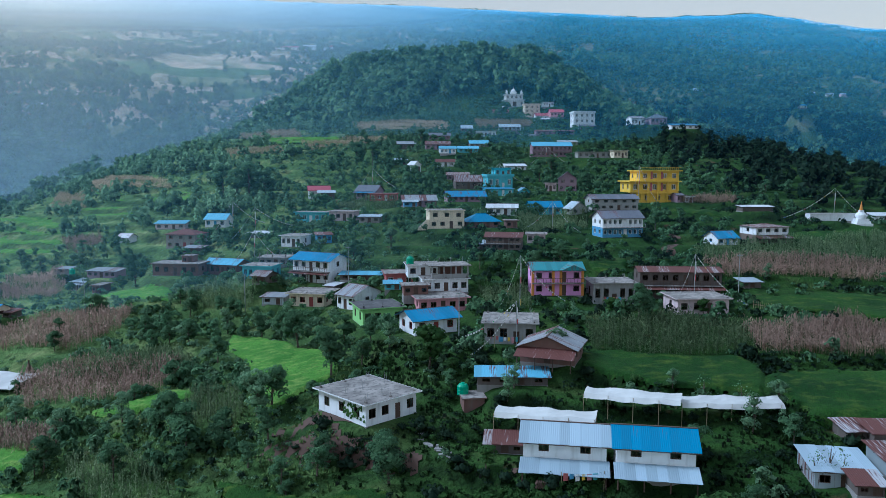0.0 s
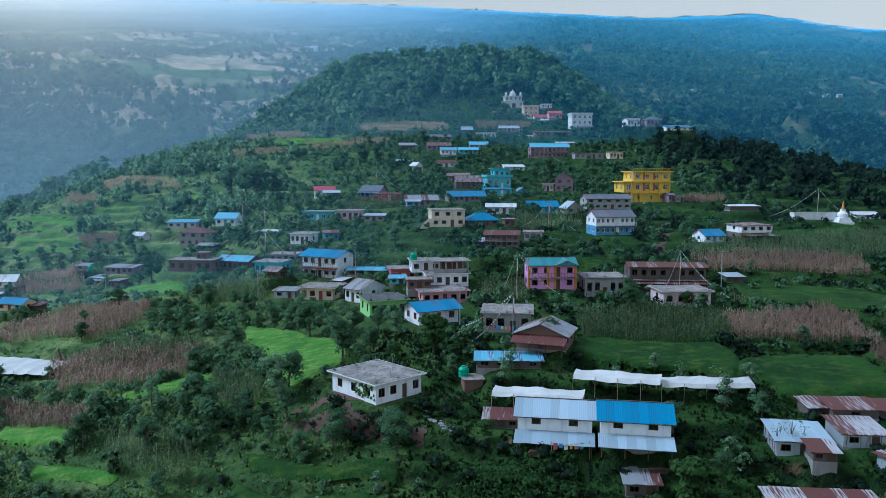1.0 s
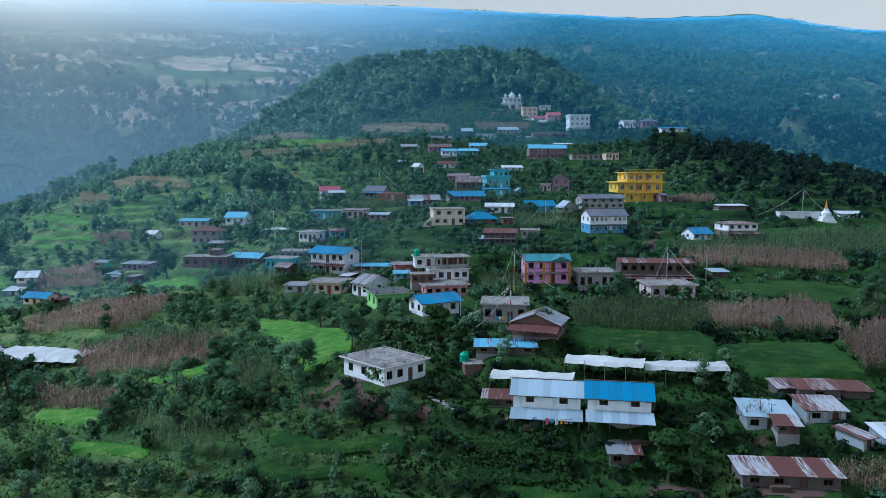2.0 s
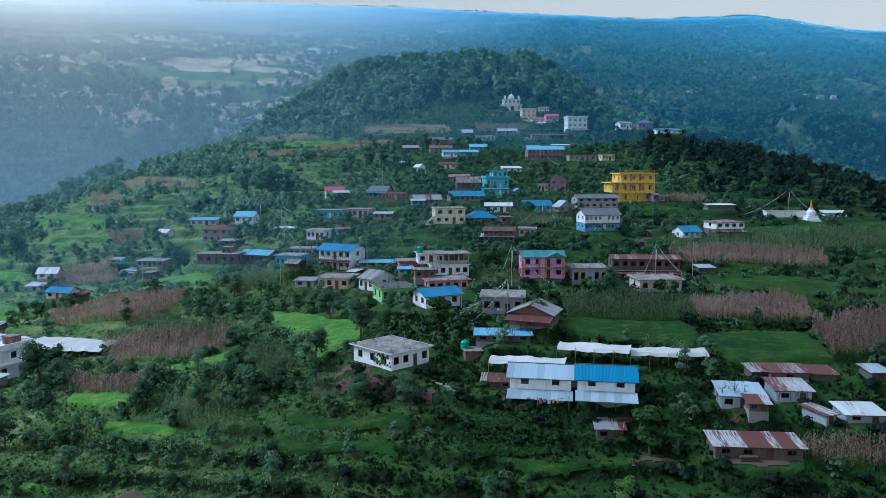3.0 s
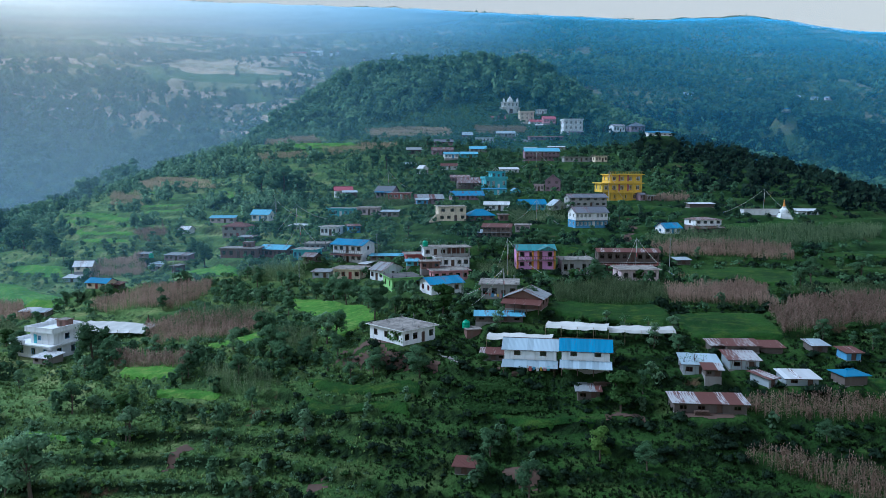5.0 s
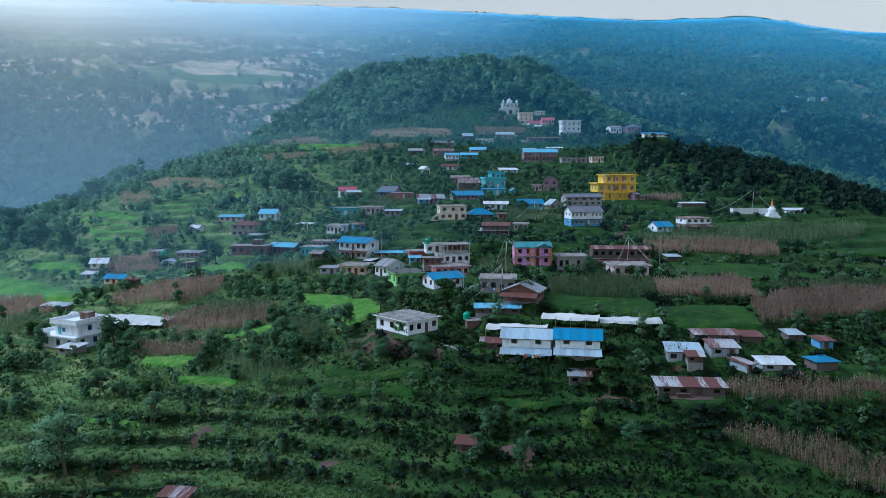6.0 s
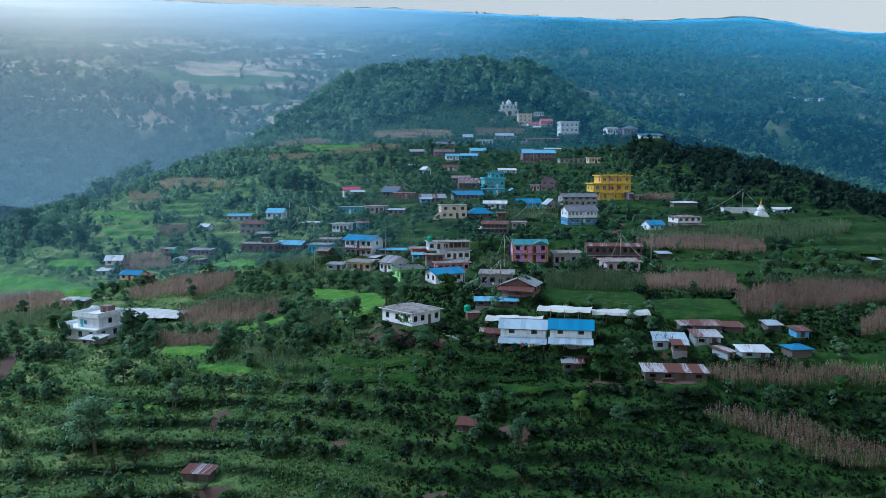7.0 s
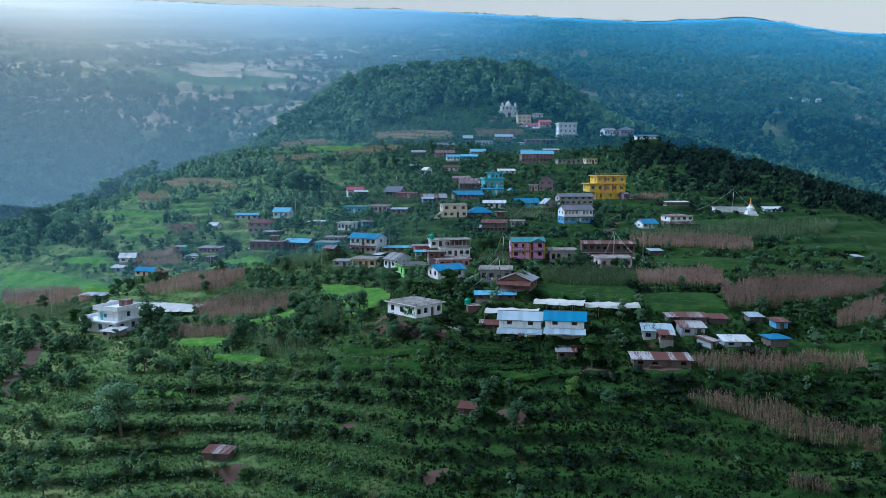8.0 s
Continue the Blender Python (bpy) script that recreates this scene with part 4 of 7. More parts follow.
house("grey sheet shed beside the red-roofed house", (-39.4, 259.8, 49.8), (5.4, 5, 2.4), 10, wall="plank", roof="shed", sheet="grey", win=1, side=0, rise=0.7, far=True)
house("house with a slate blue sheet roof and dark porch", (-23.2, 243.8, 50.5), (6.8, 6, 2.9), -20, wall="mauve", roof="gable", sheet="slate", win=3, side=1, porch=(1.4, 0.4, "blue"), rise=1.7, far=True)
house("orange-red flat-roofed house with white windows", (-18.1, 235.5, 50.4), (8.0, 5, 2.2), -4, wall="red", roof="flat", win=3, side=0, frames="white", rise=0.1, far=True)
house("long house with an old grey sheet roof", (-7.1, 222.3, 49.2), (9.5, 6, 2.1), 10, wall="mauve", roof="gable", sheet="dull", win=4, side=1, rise=1.4)
house("small blue hut with a pale roof", (-9.1, 212.7, 49.8), (3.7, 4, 1.3), 5, wall="blue", roof="shed", sheet="grey", win=1, side=0, rise=0.4)
house("white and blue row house with bright doors", (-37.3, 221.6, 44.9), (9.2, 5.5, 2.8), -10, wall="turquoise", roof="flat", win=4, side=1, frames="white", rise=0.1)
house("rose row house with a flat grey roof", (-27.1, 210.5, 46.1), (6.9, 5.5, 2.5), -10, wall="rose", roof="flat", win=3, side=0, rise=0.1)
house("low stone house with a grey roof under trees", (-19.4, 205.6, 45.9), (5.4, 4.5, 1.6), -5, wall="stone", roof="shed", sheet="grey", win=2, side=0, rise=0.4)
house("white low house with dark windows", (-37.3, 194.0, 40.7), (5.3, 6, 2.7), -14, wall="white", roof="flat", win=3, side=1, rise=0.15)
house("pale blue house with a rusted roof", (-30.7, 196.4, 41.3), (3.7, 5, 2.2), 14, wall="blue", roof="shed", sheet="striped", win=2, side=1, rise=0.3)
house("open shed with white sheets", (-51.7, 217.9, 40.7), (6.8, 4, 1.3), -5, wall="plank", roof="shed", sheet="white", win=2, side=0, rise=0.4)
stair_house = house("cream two-storey house with an outside stair", (0.5, 193.0, 45.4), (8.7, 7, 4.4), 8, wall="cream", roof="flat", storeys=2, win=3, side=1, rise=0.2, over=0.3)
stair = part("stair", Shape().loft([[(-7.2, y, -0.4), (-4.36, y, -0.4), (-4.36, y, 2.2), (-5.0, y, 2.2), (-7.2, y, 0.0)] for y in (-3.4, -2.3)]), WALLS["cream"], stair_house)
for k in range(10):
    part("step", Shape().box(-7.1 + 0.21 * k, -6.85 + 0.21 * k, -3.3, -2.4, 0.15 + 0.2 * k, 0.32 + 0.2 * k), SLAB, stair)
house("hut with a bright blue sheet roof", (9.8, 196.8, 45.3), (8.3, 6, 1.8), 12, wall="brick", roof="hip", sheet="blue", win=3, side=1, rise=1.7)
house("long house with a blue sheet roof and plank front", (6.6, 232.7, 50.3), (11.7, 6, 1.8), 10, wall="mauve", roof="gable", sheet="blue", win=6, side=1, rise=1.5, far=True)
house("turquoise block of a stepped house", (20.0, 282.0, 53.2), (9.1, 8, 4.2), 10, wall="turquoise", roof="parapet", win=3, side=1, frames="white", rise=0.7, over=0.5, far=True)
house("turquoise top room of the stepped house", (21.5, 285.2, 57.3), (6.0, 6, 3.1), 10, wall="turquoise", roof="flat", win=2, side=1, rise=0.05, over=0.9, name="upper_room", pad=False, far=True)
house("blue lower block of the stepped house", (18.6, 260.6, 51.1), (9.4, 6, 2.4), 8, wall="turquoise", roof="shed", sheet="blue", win=3, side=0, frames="white", rise=0.3, far=True)
house("house with a broad old grey sheet roof", (8.5, 269.7, 53.3), (9.1, 8, 2.7), 6, wall="plank", roof="gable", sheet="dull", win=4, side=0, rise=2.1, far=True)
house("house with a low rusted roof", (5.5, 288.1, 55.9), (8.1, 5, 1.9), 0, wall="mauve", roof="shed", sheet="rust", win=3, side=0, rise=1.1, far=True)
house("tiny turquoise hut with a gable", (27.4, 263.2, 51.0), (3.4, 4, 1.8), 10, wall="turquoise", roof="gable_y", sheet="cyan", win=1, side=0, rise=1.1, far=True)
house("long white house with a white sheet roof", (16.5, 213.7, 47.4), (8.1, 6, 2.2), -6, wall="white", roof="gable", sheet="white", win=3, side=1, rise=0.9)
house("pale house with a bright blue sheet roof", (29.7, 225.9, 46.9), (9.2, 6, 2.3), 8, wall="turquoise", roof="gable", sheet="blue", win=3, side=1, frames="blue", rise=1.6)
house("pale grey hut with a gable to the front", (36.9, 213.3, 47.6), (4.6, 5, 1.8), 14, wall="concrete", roof="gable_y", sheet="grey", win=1, side=1, rise=1.8)
house("brown two-storey house with a gable", (44.4, 275.1, 52.3), (6.3, 7, 4.6), -8, wall="mauve", roof="gable_y", sheet="slate", storeys=2, win=2, side=2, rise=2.3, far=True)
house("pink part of the brown house", (38.6, 275.9, 52.2), (4.0, 5, 2.8), -8, wall="rose", roof="flat", win=2, side=0, rise=0.15, far=True)
house("white sheet-roofed long shed", (29.1, 313.0, 59.8), (8.5, 5, 1.5), 5, wall="white", roof="shed", sheet="white", win=2, side=0, rise=1.0, far=True)
house("long two-storey house with faded blue roofs", (49.4, 355.1, 65.6), (18.0, 7, 5.1), 4, wall="mauve", roof="gable", sheet="cyan", storeys=2, win=8, side=1, balcony=True, rise=1.8, far=True)
house("white sheet roof above the long house", (46.6, 378.2, 71.3), (6.4, 5, 1.5), 0, wall="white", roof="shed", sheet="white", win=2, side=0, rise=0.7, far=True)
house("white sheet roof on a bank", (61.2, 381.3, 71.7), (9.2, 5, 1.8), 0, wall="concrete", roof="shed", sheet="white", win=2, side=0, rise=0.7, far=True)
house("long low grey house with a flat roof", (65.5, 337.3, 64.9), (14.8, 6, 2.5), 4, wall="concrete", roof="flat", win=5, side=0, rise=0.1, far=True)
house("unfinished white house with open bays", (74.6, 328.0, 64.8), (5.9, 6, 2.9), 4, wall="cream", roof="flat", win=3, side=1, rise=0.3, far=True)
house("white hut with blue windows on the slope", (1.8, 322.2, 66.5), (6.5, 6, 2.1), 6, wall="white", roof="gable", sheet="cyan", win=3, side=1, frames="blue", rise=1.1, far=True)
house("white hut with a blue sheet roof", (10.6, 332.3, 67.0), (8.4, 6, 1.9), 4, wall="turquoise", roof="gable", sheet="cyan", win=3, side=1, rise=1.1, far=True)
house("dark long house with a slate roof", (-2.3, 331.5, 68.5), (10.2, 6, 2.2), 4, wall="mauve", roof="gable", sheet="dull", win=4, side=0, rise=1.4, far=True)
house("brown plank house with a grey roof", (-16.6, 349.6, 68.9), (7.9, 6, 2.5), 4, wall="plank", roof="gable", sheet="dull", win=3, side=1, rise=1.2, far=True)
house("small white gabled house among trees", (-11.0, 296.9, 59.1), (2.8, 5, 2.9), 30, wall="white", roof="gable_y", sheet="white", win=1, side=1, rise=1.2, far=True)
house("low house with grey roofs", (-18.0, 317.2, 61.6), (6.3, 5, 2.1), 6, wall="plank", roof="shed", sheet="grey", win=2, side=0, rise=0.8, far=True)
house("hut with red and grey sheets", (0.9, 311.0, 61.1), (7.4, 5, 2.0), 4, wall="white", roof="gable", sheet="striped", win=2, side=0, rise=1.0, far=True)
house("sheet-roofed house on the slope", (16.8, 365.9, 70.4), (8.8, 6, 1.8), 4, wall="concrete", roof="gable", sheet="cyan", win=3, side=0, rise=1.5, far=True)
house("long white house with small windows", (22.2, 399.9, 76.5), (10.3, 6, 2.9), -6, wall="white", roof="flat", win=4, side=1, rise=0.1, far=True)
house("dark blue-roofed house by white banners", (-1.7, 373.3, 74.1), (9.9, 6, 2.1), 4, wall="mauve", roof="gable", sheet="slate", win=4, side=0, rise=1.3, far=True)
house("grey sheet-roofed hut on the upper slope", (12.3, 407.6, 79.7), (5.6, 5, 1.8), 8, wall="plank", roof="gable", sheet="grey", win=2, side=0, rise=1.7, far=True)
house("house with a white and blue sheet roof", (35.9, 420.3, 80.9), (11.0, 6, 2.0), 4, wall="concrete", roof="gable", sheet="grey", win=4, side=0, rise=1.5, far=True)
house("small white house above the village", (42.7, 435.5, 80.5), (4.5, 5, 2.4), 0, wall="white", roof="flat", win=2, side=0, rise=0.1, far=True)
house("long house with a rusted roof", (60.4, 420.4, 78.5), (21.0, 6, 2.0), 4, wall="mauve", roof="shed", sheet="rust", win=6, side=0, rise=0.9, far=True)
house("white low shed on the upper slope", (44.7, 415.8, 76.8), (8.0, 4, 1.7), 4, wall="white", roof="shed", sheet="white", win=2, side=0, rise=0.5, far=True)
house("white three-storey monastery with blue cornice", (82.2, 457.8, 83.1), (12.2, 10, 9.7), 4, wall="white", roof="parapet", storeys=3, win=4, side=2, frames="brown", rise=0.8, balcony=False, category="monastery", name="monastery", far=True)
house("brown entrance hall below the monastery", (84.0, 451.1, 82.5), (8.6, 5, 2.5), 4, wall="mauve", roof="gable", sheet="slate", win=3, side=0, rise=0.8, far=True)
house("cream three-storey house below the temple", (58.9, 519.2, 94.2), (10.1, 8, 8.1), 4, wall="cream", roof="parapet", storeys=3, win=3, side=1, rise=0.8, far=True)
house("house with a red sheet roof", (65.4, 510.5, 92.2), (10.4, 7, 2.8), 4, wall="white", roof="gable", sheet="red", win=3, side=0, rise=1.8, far=True)
house("long white shed on the upper slope", (65.8, 501.1, 90.5), (13.3, 5, 1.6), 2, wall="white", roof="shed", sheet="white", win=3, side=0, rise=1.1, far=True)
house("red-roofed house on the upper slope", (73.5, 505.6, 93.8), (8.7, 7, 3.2), 4, wall="pink", roof="gable", sheet="red", win=3, side=1, rise=1.8, far=True)
house("red-roofed hut below the temple", (39.3, 532.5, 96.3), (10.0, 6, 2.5), 4, wall="rose", roof="gable", sheet="red", win=3, side=0, rise=1.8, far=True)
house("row of white rooms beside the temple", (71.3, 531.0, 102.3), (7.0, 6, 2.9), 4, wall="white", roof="flat", win=3, side=0, rise=0.4, far=True)
house("low shed with a blue sheet roof", (117.8, 381.1, 79.5), (13.4, 6, 1.8), 4, wall="white", roof="shed", sheet="blue", win=4, side=0, rise=1.2, far=True)
house("house with a dark tented roof", (108.3, 394.8, 82.5), (8.2, 9, 3.4), 4, wall="mauve", roof="hip", sheet="slate", win=3, side=1, rise=2.1, far=True)
house("white houses under tall trees", (98.0, 396.0, 82.3), (6.9, 7, 3.5), 10, wall="white", roof="gable", sheet="dull", win=3, side=1, rise=1.1, far=True)
house("shed beside the yellow house", (68.8, 225.8, 50.5), (1.8, 4, 2.1), 10, wall="mauve", roof="gable", sheet="slate", win=1, side=0, rise=0.5, far=True)
house("small white outhouse by the yellow house", (73.2, 230.4, 50.1), (2.4, 3.5, 1.8), 0, wall="white", roof="flat", win=1, side=0, rise=0.1, far=True)
house("grey flat-roofed house with a cluttered yard", (31.9, 145.2, 34.9), (7.8, 7, 3.9), 2, wall="concrete", roof="flat", win=4, side=1, rise=0.3, over=0.5)
house("pale pink house with a broad flat roof", (44.1, 132.4, 35.4), (8.9, 7, 2.6), 4, wall="rose", roof="flat", win=3, side=1, rise=0.12, over=0.5)
house("rust-roofed two-storey plank house", (14.3, 177.6, 41.7), (8.0, 7, 3.0), -10, wall="mud", roof="gable", sheet="rust", storeys=2, win=5, side=1, balcony=True, rise=0.8)
house("grey tin lean-to in front of the plank house", (10.5, 177.8, 41.6), (4.3, 4, 1.3), 8, wall="plank", roof="shed", sheet="grey", win=1, side=0, rise=0.6)
house("small pink flat-roofed house", (22.5, 184.4, 42.5), (4.3, 5, 2.1), -8, wall="rose", roof="flat", win=2, side=1, rise=0.1)
house("small brick hut between trees", (17.3, 196.1, 45.2), (2.8, 4, 1.8), 5, wall="brick", roof="flat", win=1, side=0, rise=0.1)
house("white house with a bright blue sheet roof by a field", (66.5, 183.1, 42.2), (5.3, 6, 1.8), 14, wall="white", roof="gable", sheet="blue", win=2, side=1, frames="blue", rise=1.4)
house("two-storey house with white bays and a brown roof", (77.9, 185.8, 42.5), (8.5, 7, 3.9), 10, wall="white", roof="hip", sheet="rust", storeys=2, win=4, side=1, lower="mud", porch=(1.8, 0.5, "striped"), rise=0.5)
house("low wall house by the white shrine", (102.2, 202.7, 46.5), (11.7, 3, 1.8), 0, wall="white", roof="flat", win=0, side=0, door=False, rise=0.05, over=0.1)
house("white sheet lying roof in the field", (83.5, 205.6, 48.9), (8.2, 4, 1.2), 2, wall="plank", roof="shed", sheet="white", win=0, side=0, door=False, rise=0.3)
house("concrete house with a pale slab roof and hanging laundry", (10.6, 118.7, 33.5), (7.8, 8, 3.2), -6, wall="concrete", roof="flat", win=3, side=1, rise=0.2, over=0.5)
house("low shed with grey and blue sheets", (9.2, 100.3, 31.8), (9.2, 4, 1.2), -3, wall="plank", roof="shed", sheet="cyan", win=3, side=0, rise=0.3)
house("brick hut carrying a green water tank", (3.8, 97.4, 28.9), (2.7, 3, 1.8), 8, wall="brick", roof="flat", win=0, side=0, door=False, rise=0.05, over=0.25)
house("low shed with a rusted sheet roof", (7.3, 87.5, 27.3), (4.2, 3.5, 1.2), -6, wall="plank", roof="shed", sheet="rust", win=2, side=0, rise=0.3)
house("pale blue sheet-roofed hall behind bare trees", (41.9, 79.1, 27.2), (5.9, 6.5, 1.9), -10, wall="tinwall", roof="shed", sheet="pale", win=2, side=0, over=0.4, rise=0.3)
house("annex with a part-rusted sheet roof", (42.4, 74.2, 27.9), (2.5, 3, 1.2), -8, wall="plank", roof="shed", sheet="striped", win=1, side=0, rise=0.3)
house("tin-walled shed with an orange striped roof", (49.1, 79.5, 28.0), (4.8, 5.5, 1.7), -6, wall="tinwall", roof="shed", sheet="striped", win=1, side=0, rise=0.3)
house("low plank shed with weathered sheets", (51.1, 84.9, 29.5), (5.5, 4, 1.2), -4, wall="plank", roof="shed", sheet="rust", win=1, side=0, door=False, rise=0.3)
house("lean-to with broken sheets", (56.5, 85.8, 29.0), (3.9, 4, 1.2), -4, wall="plank", roof="shed", sheet="rust", win=0, side=0, door=False, rise=0.3)
house("small open shed with a pale sheet", (47.3, 86.4, 29.1), (2.4, 3.5, 1.3), 0, wall="plank", roof="shed", sheet="striped", win=0, side=0, rise=0.3)
house("hut of grey sheets among vines", (50.3, 72.5, 26.8), (1.8, 4, 1.4), 24, wall="tinwall", roof="shed", sheet="striped", win=0, side=0, rise=0.3)
house("low shed with a clean white roof", (55.9, 72.8, 27.0), (5.0, 4.5, 1.2), -4, wall="tinwall", roof="shed", sheet="white", win=1, side=0, rise=0.3)
house("long low shed with a rusted striped roof", (39.2, 66.8, 24.4), (10.8, 4.5, 1.6), -5, wall="plank", roof="shed", sheet="striped", win=3, side=0, rise=0.3)
house("tiny field shelter with a pale sheet", (63.9, 83.5, 29.8), (2.6, 3.5, 1.2), 0, wall="plank", roof="shed", sheet="grey", win=0, side=0, rise=0.3)
house("white two-storey house with a pale grey sheet roof and porch", (13.6, 82.9, 27.2), (8.9, 5.6, 3.6), -10, wall="white", roof="gable", sheet="pale", storeys=2, win=2, side=1, porch=(2.5, 0.7, "pale"), over=0.5, rise=1.25)
house("white two-storey house with a bright blue roof and grey porch", (22.6, 79.8, 27.9), (8.0, 5.6, 3.4), -10, wall="white", roof="gable", sheet="blue", storeys=2, win=2, side=1, porch=(2.5, 0.7, "pale"), over=0.5, rise=1.35)
house("long two-storey plank house with double rusted roofs", (46.3, 150.7, 35.0), (15.5, 7, 5.3), -4, wall="plank", roof="gable", sheet="rust", storeys=2, win=7, side=1, porch=(1.8, 0.5, "rust"), balcony=True, rise=0.6)
house("two-storey white and blue house with a slate roof", (43.7, 192.1, 43.3), (10.5, 7, 4.9), 10, wall="white", roof="gable", sheet="slate", storeys=2, win=7, side=2, lower="blue", balcony=True, frames="white", rise=1.6)
house("grey two-storey house with a dark roof", (47.0, 214.6, 48.9), (13.0, 7, 3.1), 6, wall="concrete", roof="gable", sheet="slate", storeys=2, win=5, side=1, rise=1.1)
house("plank house with a rusted porch and patched sheet roof", (15.3, 105.6, 33.6), (7.5, 6.5, 2.4), -20, wall="brick", roof="gable_y", sheet="dull", over=0.6, win=2, side=2, porch=(2.4, 0.8, "rust"), rise=1.5)
house("brick stair head behind a white parapet", (-87.6, 121.6, 26.2), (2.6, 2.2, 1.5), -22, wall="brick", roof="flat", win=0, side=0, name="stair_room", pad=False, rise=0.05, over=0.15)
house("lean-to with a white sheet roof below the white house", (-87.4, 113.1, 20.0), (4.4, 4, 1.4), -22, wall="stone", roof="shed", sheet="white", win=1, side=0, rise=0.5)
terraced_house()
house("open shed under a gabled white tarpaulin", (-92.0, 130.5, 22.9), (8.5, 6.5, 1.7), -22, wall="white", roof="gable", sheet="white", win=1, side=0, rise=1.4, over=0.5)
house("small open hut with rusted sheets on a terrace", (-45.2, 59.0, 8.6), (4.6, 3.0, 1.5), -8, wall="plank", roof="shed", sheet="striped", win=0, side=0, door=True, rise=0.3)
house("little tin-roofed shelter in the bushes", (1.5, 61.6, 16.5), (2.8, 3, 1.3), -12, wall="plank", roof="shed", sheet="striped", win=0, side=0, rise=0.3)
house("small white-roofed shed by the maize", (-111.4, 151.0, 23.2), (3.1, 4, 1.2), 0, wall="stone", roof="shed", sheet="white", win=1, side=0, rise=0.3)
house("small grey-roofed shed by the maize", (-105.9, 147.1, 23.7), (3.2, 4, 1.2), 0, wall="stone", roof="shed", sheet="grey", win=1, side=0, rise=0.3)
house("shelter under a blue tarpaulin", (63.4, 71.0, 27.4), (3.9, 3.5, 1.8), 8, wall="plank", roof="hip", sheet="blue", win=0, side=0, door=False, rise=0.5)
house("blue tin hut in a field", (67.4, 78.9, 29.4), (2.5, 3, 1.4), 4, wall="blue", roof="shed", sheet="rust", win=0, side=0, rise=0.3)
house("field shed with a pale sheet roof", (61.3, 152.5, 36.6), (3.4, 4, 1.2), 2, wall="plank", roof="shed", sheet="grey", win=0, side=0, rise=0.3)
house("low white building beside the shrine", (124.0, 216.1, 45.8), (7.0, 4, 1.3), -6, wall="white", roof="shed", sheet="white", win=0, side=0, rise=0.7, far=True)
house("small shed on the far field edge", (121.3, 150.3, 35.0), (2.5, 4, 1.2), 0, wall="plank", roof="shed", sheet="grey", win=0, side=0, rise=0.3)
house("low brown shed beside the lower path", (21.9, 73.6, 24.2), (3.5, 3.5, 1.6), -6, wall="plank", roof="shed", sheet="dull", win=1, side=0, rise=0.3)
house("long white school building on the far mountainside", (-190.8, 1118.9, 228.5), (20.9, 8, 5.8), 4, wall="white", roof="gable", sheet="white", win=4, side=0, rise=2.2, far=True)
house("white house on the far mountainside", (-164.5, 1118.9, 228.5), (14.3, 8, 5.0), -6, wall="white", roof="gable", sheet="red", win=2, side=0, rise=2.2, far=True)
house("long cream building on a far terrace", (-215.5, 1088.0, 223.2), (34.0, 8, 4.9), 2, wall="cream", roof="gable", sheet="red", win=5, side=0, rise=2.2, far=True)
house("low white building on the far slope", (-100.5, 1333.3, 259.5), (27.7, 8, 3.9), 3, wall="white", roof="gable", sheet="white", win=3, side=0, rise=1.6, far=True)
house("white building high on the far slope", (151.5, 1536.3, 280.1), (30.6, 9, 4.5), 0, wall="white", roof="gable", sheet="white", win=3, side=0, rise=1.8, far=True)
house("white hut across the valley among trees", (356.0, 1111.0, 169.7), (9.2, 6, 3.3), 0, wall="white", roof="gable", sheet="grey", win=1, side=0, rise=1.9, far=True)
house("white hut with a grey roof across the valley", (367.0, 1111.4, 168.9), (8.5, 6, 3.3), 8, wall="white", roof="gable", sheet="grey", win=1, side=0, rise=1.9, far=True)
house("blue-roofed hut across the valley", (451.5, 977.4, 136.7), (9.7, 6, 2.9), 8, wall="cream", roof="gable", sheet="blue", win=1, side=0, rise=1.7, far=True)
house("white hut on a far farm terrace", (534.3, 1130.7, 166.6), (8.5, 6, 3.4), 0, wall="white", roof="gable", sheet="white", win=1, side=0, rise=1.9, far=True)
house("pale hut on a far farm terrace", (560.9, 1131.2, 164.9), (9.5, 6, 3.4), -8, wall="white", roof="gable", sheet="grey", win=1, side=0, rise=1.9, far=True)
house("pink hut on a far farm terrace", (586.9, 1140.7, 165.8), (10.3, 6, 3.4), 0, wall="rose", roof="gable", sheet="grey", win=1, side=0, rise=1.9, far=True)
house("white house across the side valley", (-427.4, 825.1, 128.5), (7.5, 6, 3.8), 0, wall="white", roof="gable", sheet="grey", win=1, side=0, rise=1.5, far=True)
house("low white house across the side valley", (-473.6, 825.6, 127.9), (16.3, 6, 3.1), 4, wall="cream", roof="gable", sheet="red", win=2, side=0, rise=1.5, far=True)
house("small cream house across the side valley", (-338.3, 835.1, 127.4), (10.1, 6, 3.8), 0, wall="cream", roof="gable", sheet="white", win=1, side=0, rise=1.5, far=True)
flat_white_house()
ORCHID = ((21.5, 146.3, 36.3), (9.4, 6.5, 5.0))
orchid_house()
YELLOW = (62.5, 231.5, 50.2)
yellow_house()
TEMPLE = (49.5, 549, 103.5)
temple()
SHRINE = (109, 200, 45.3)
shrine()


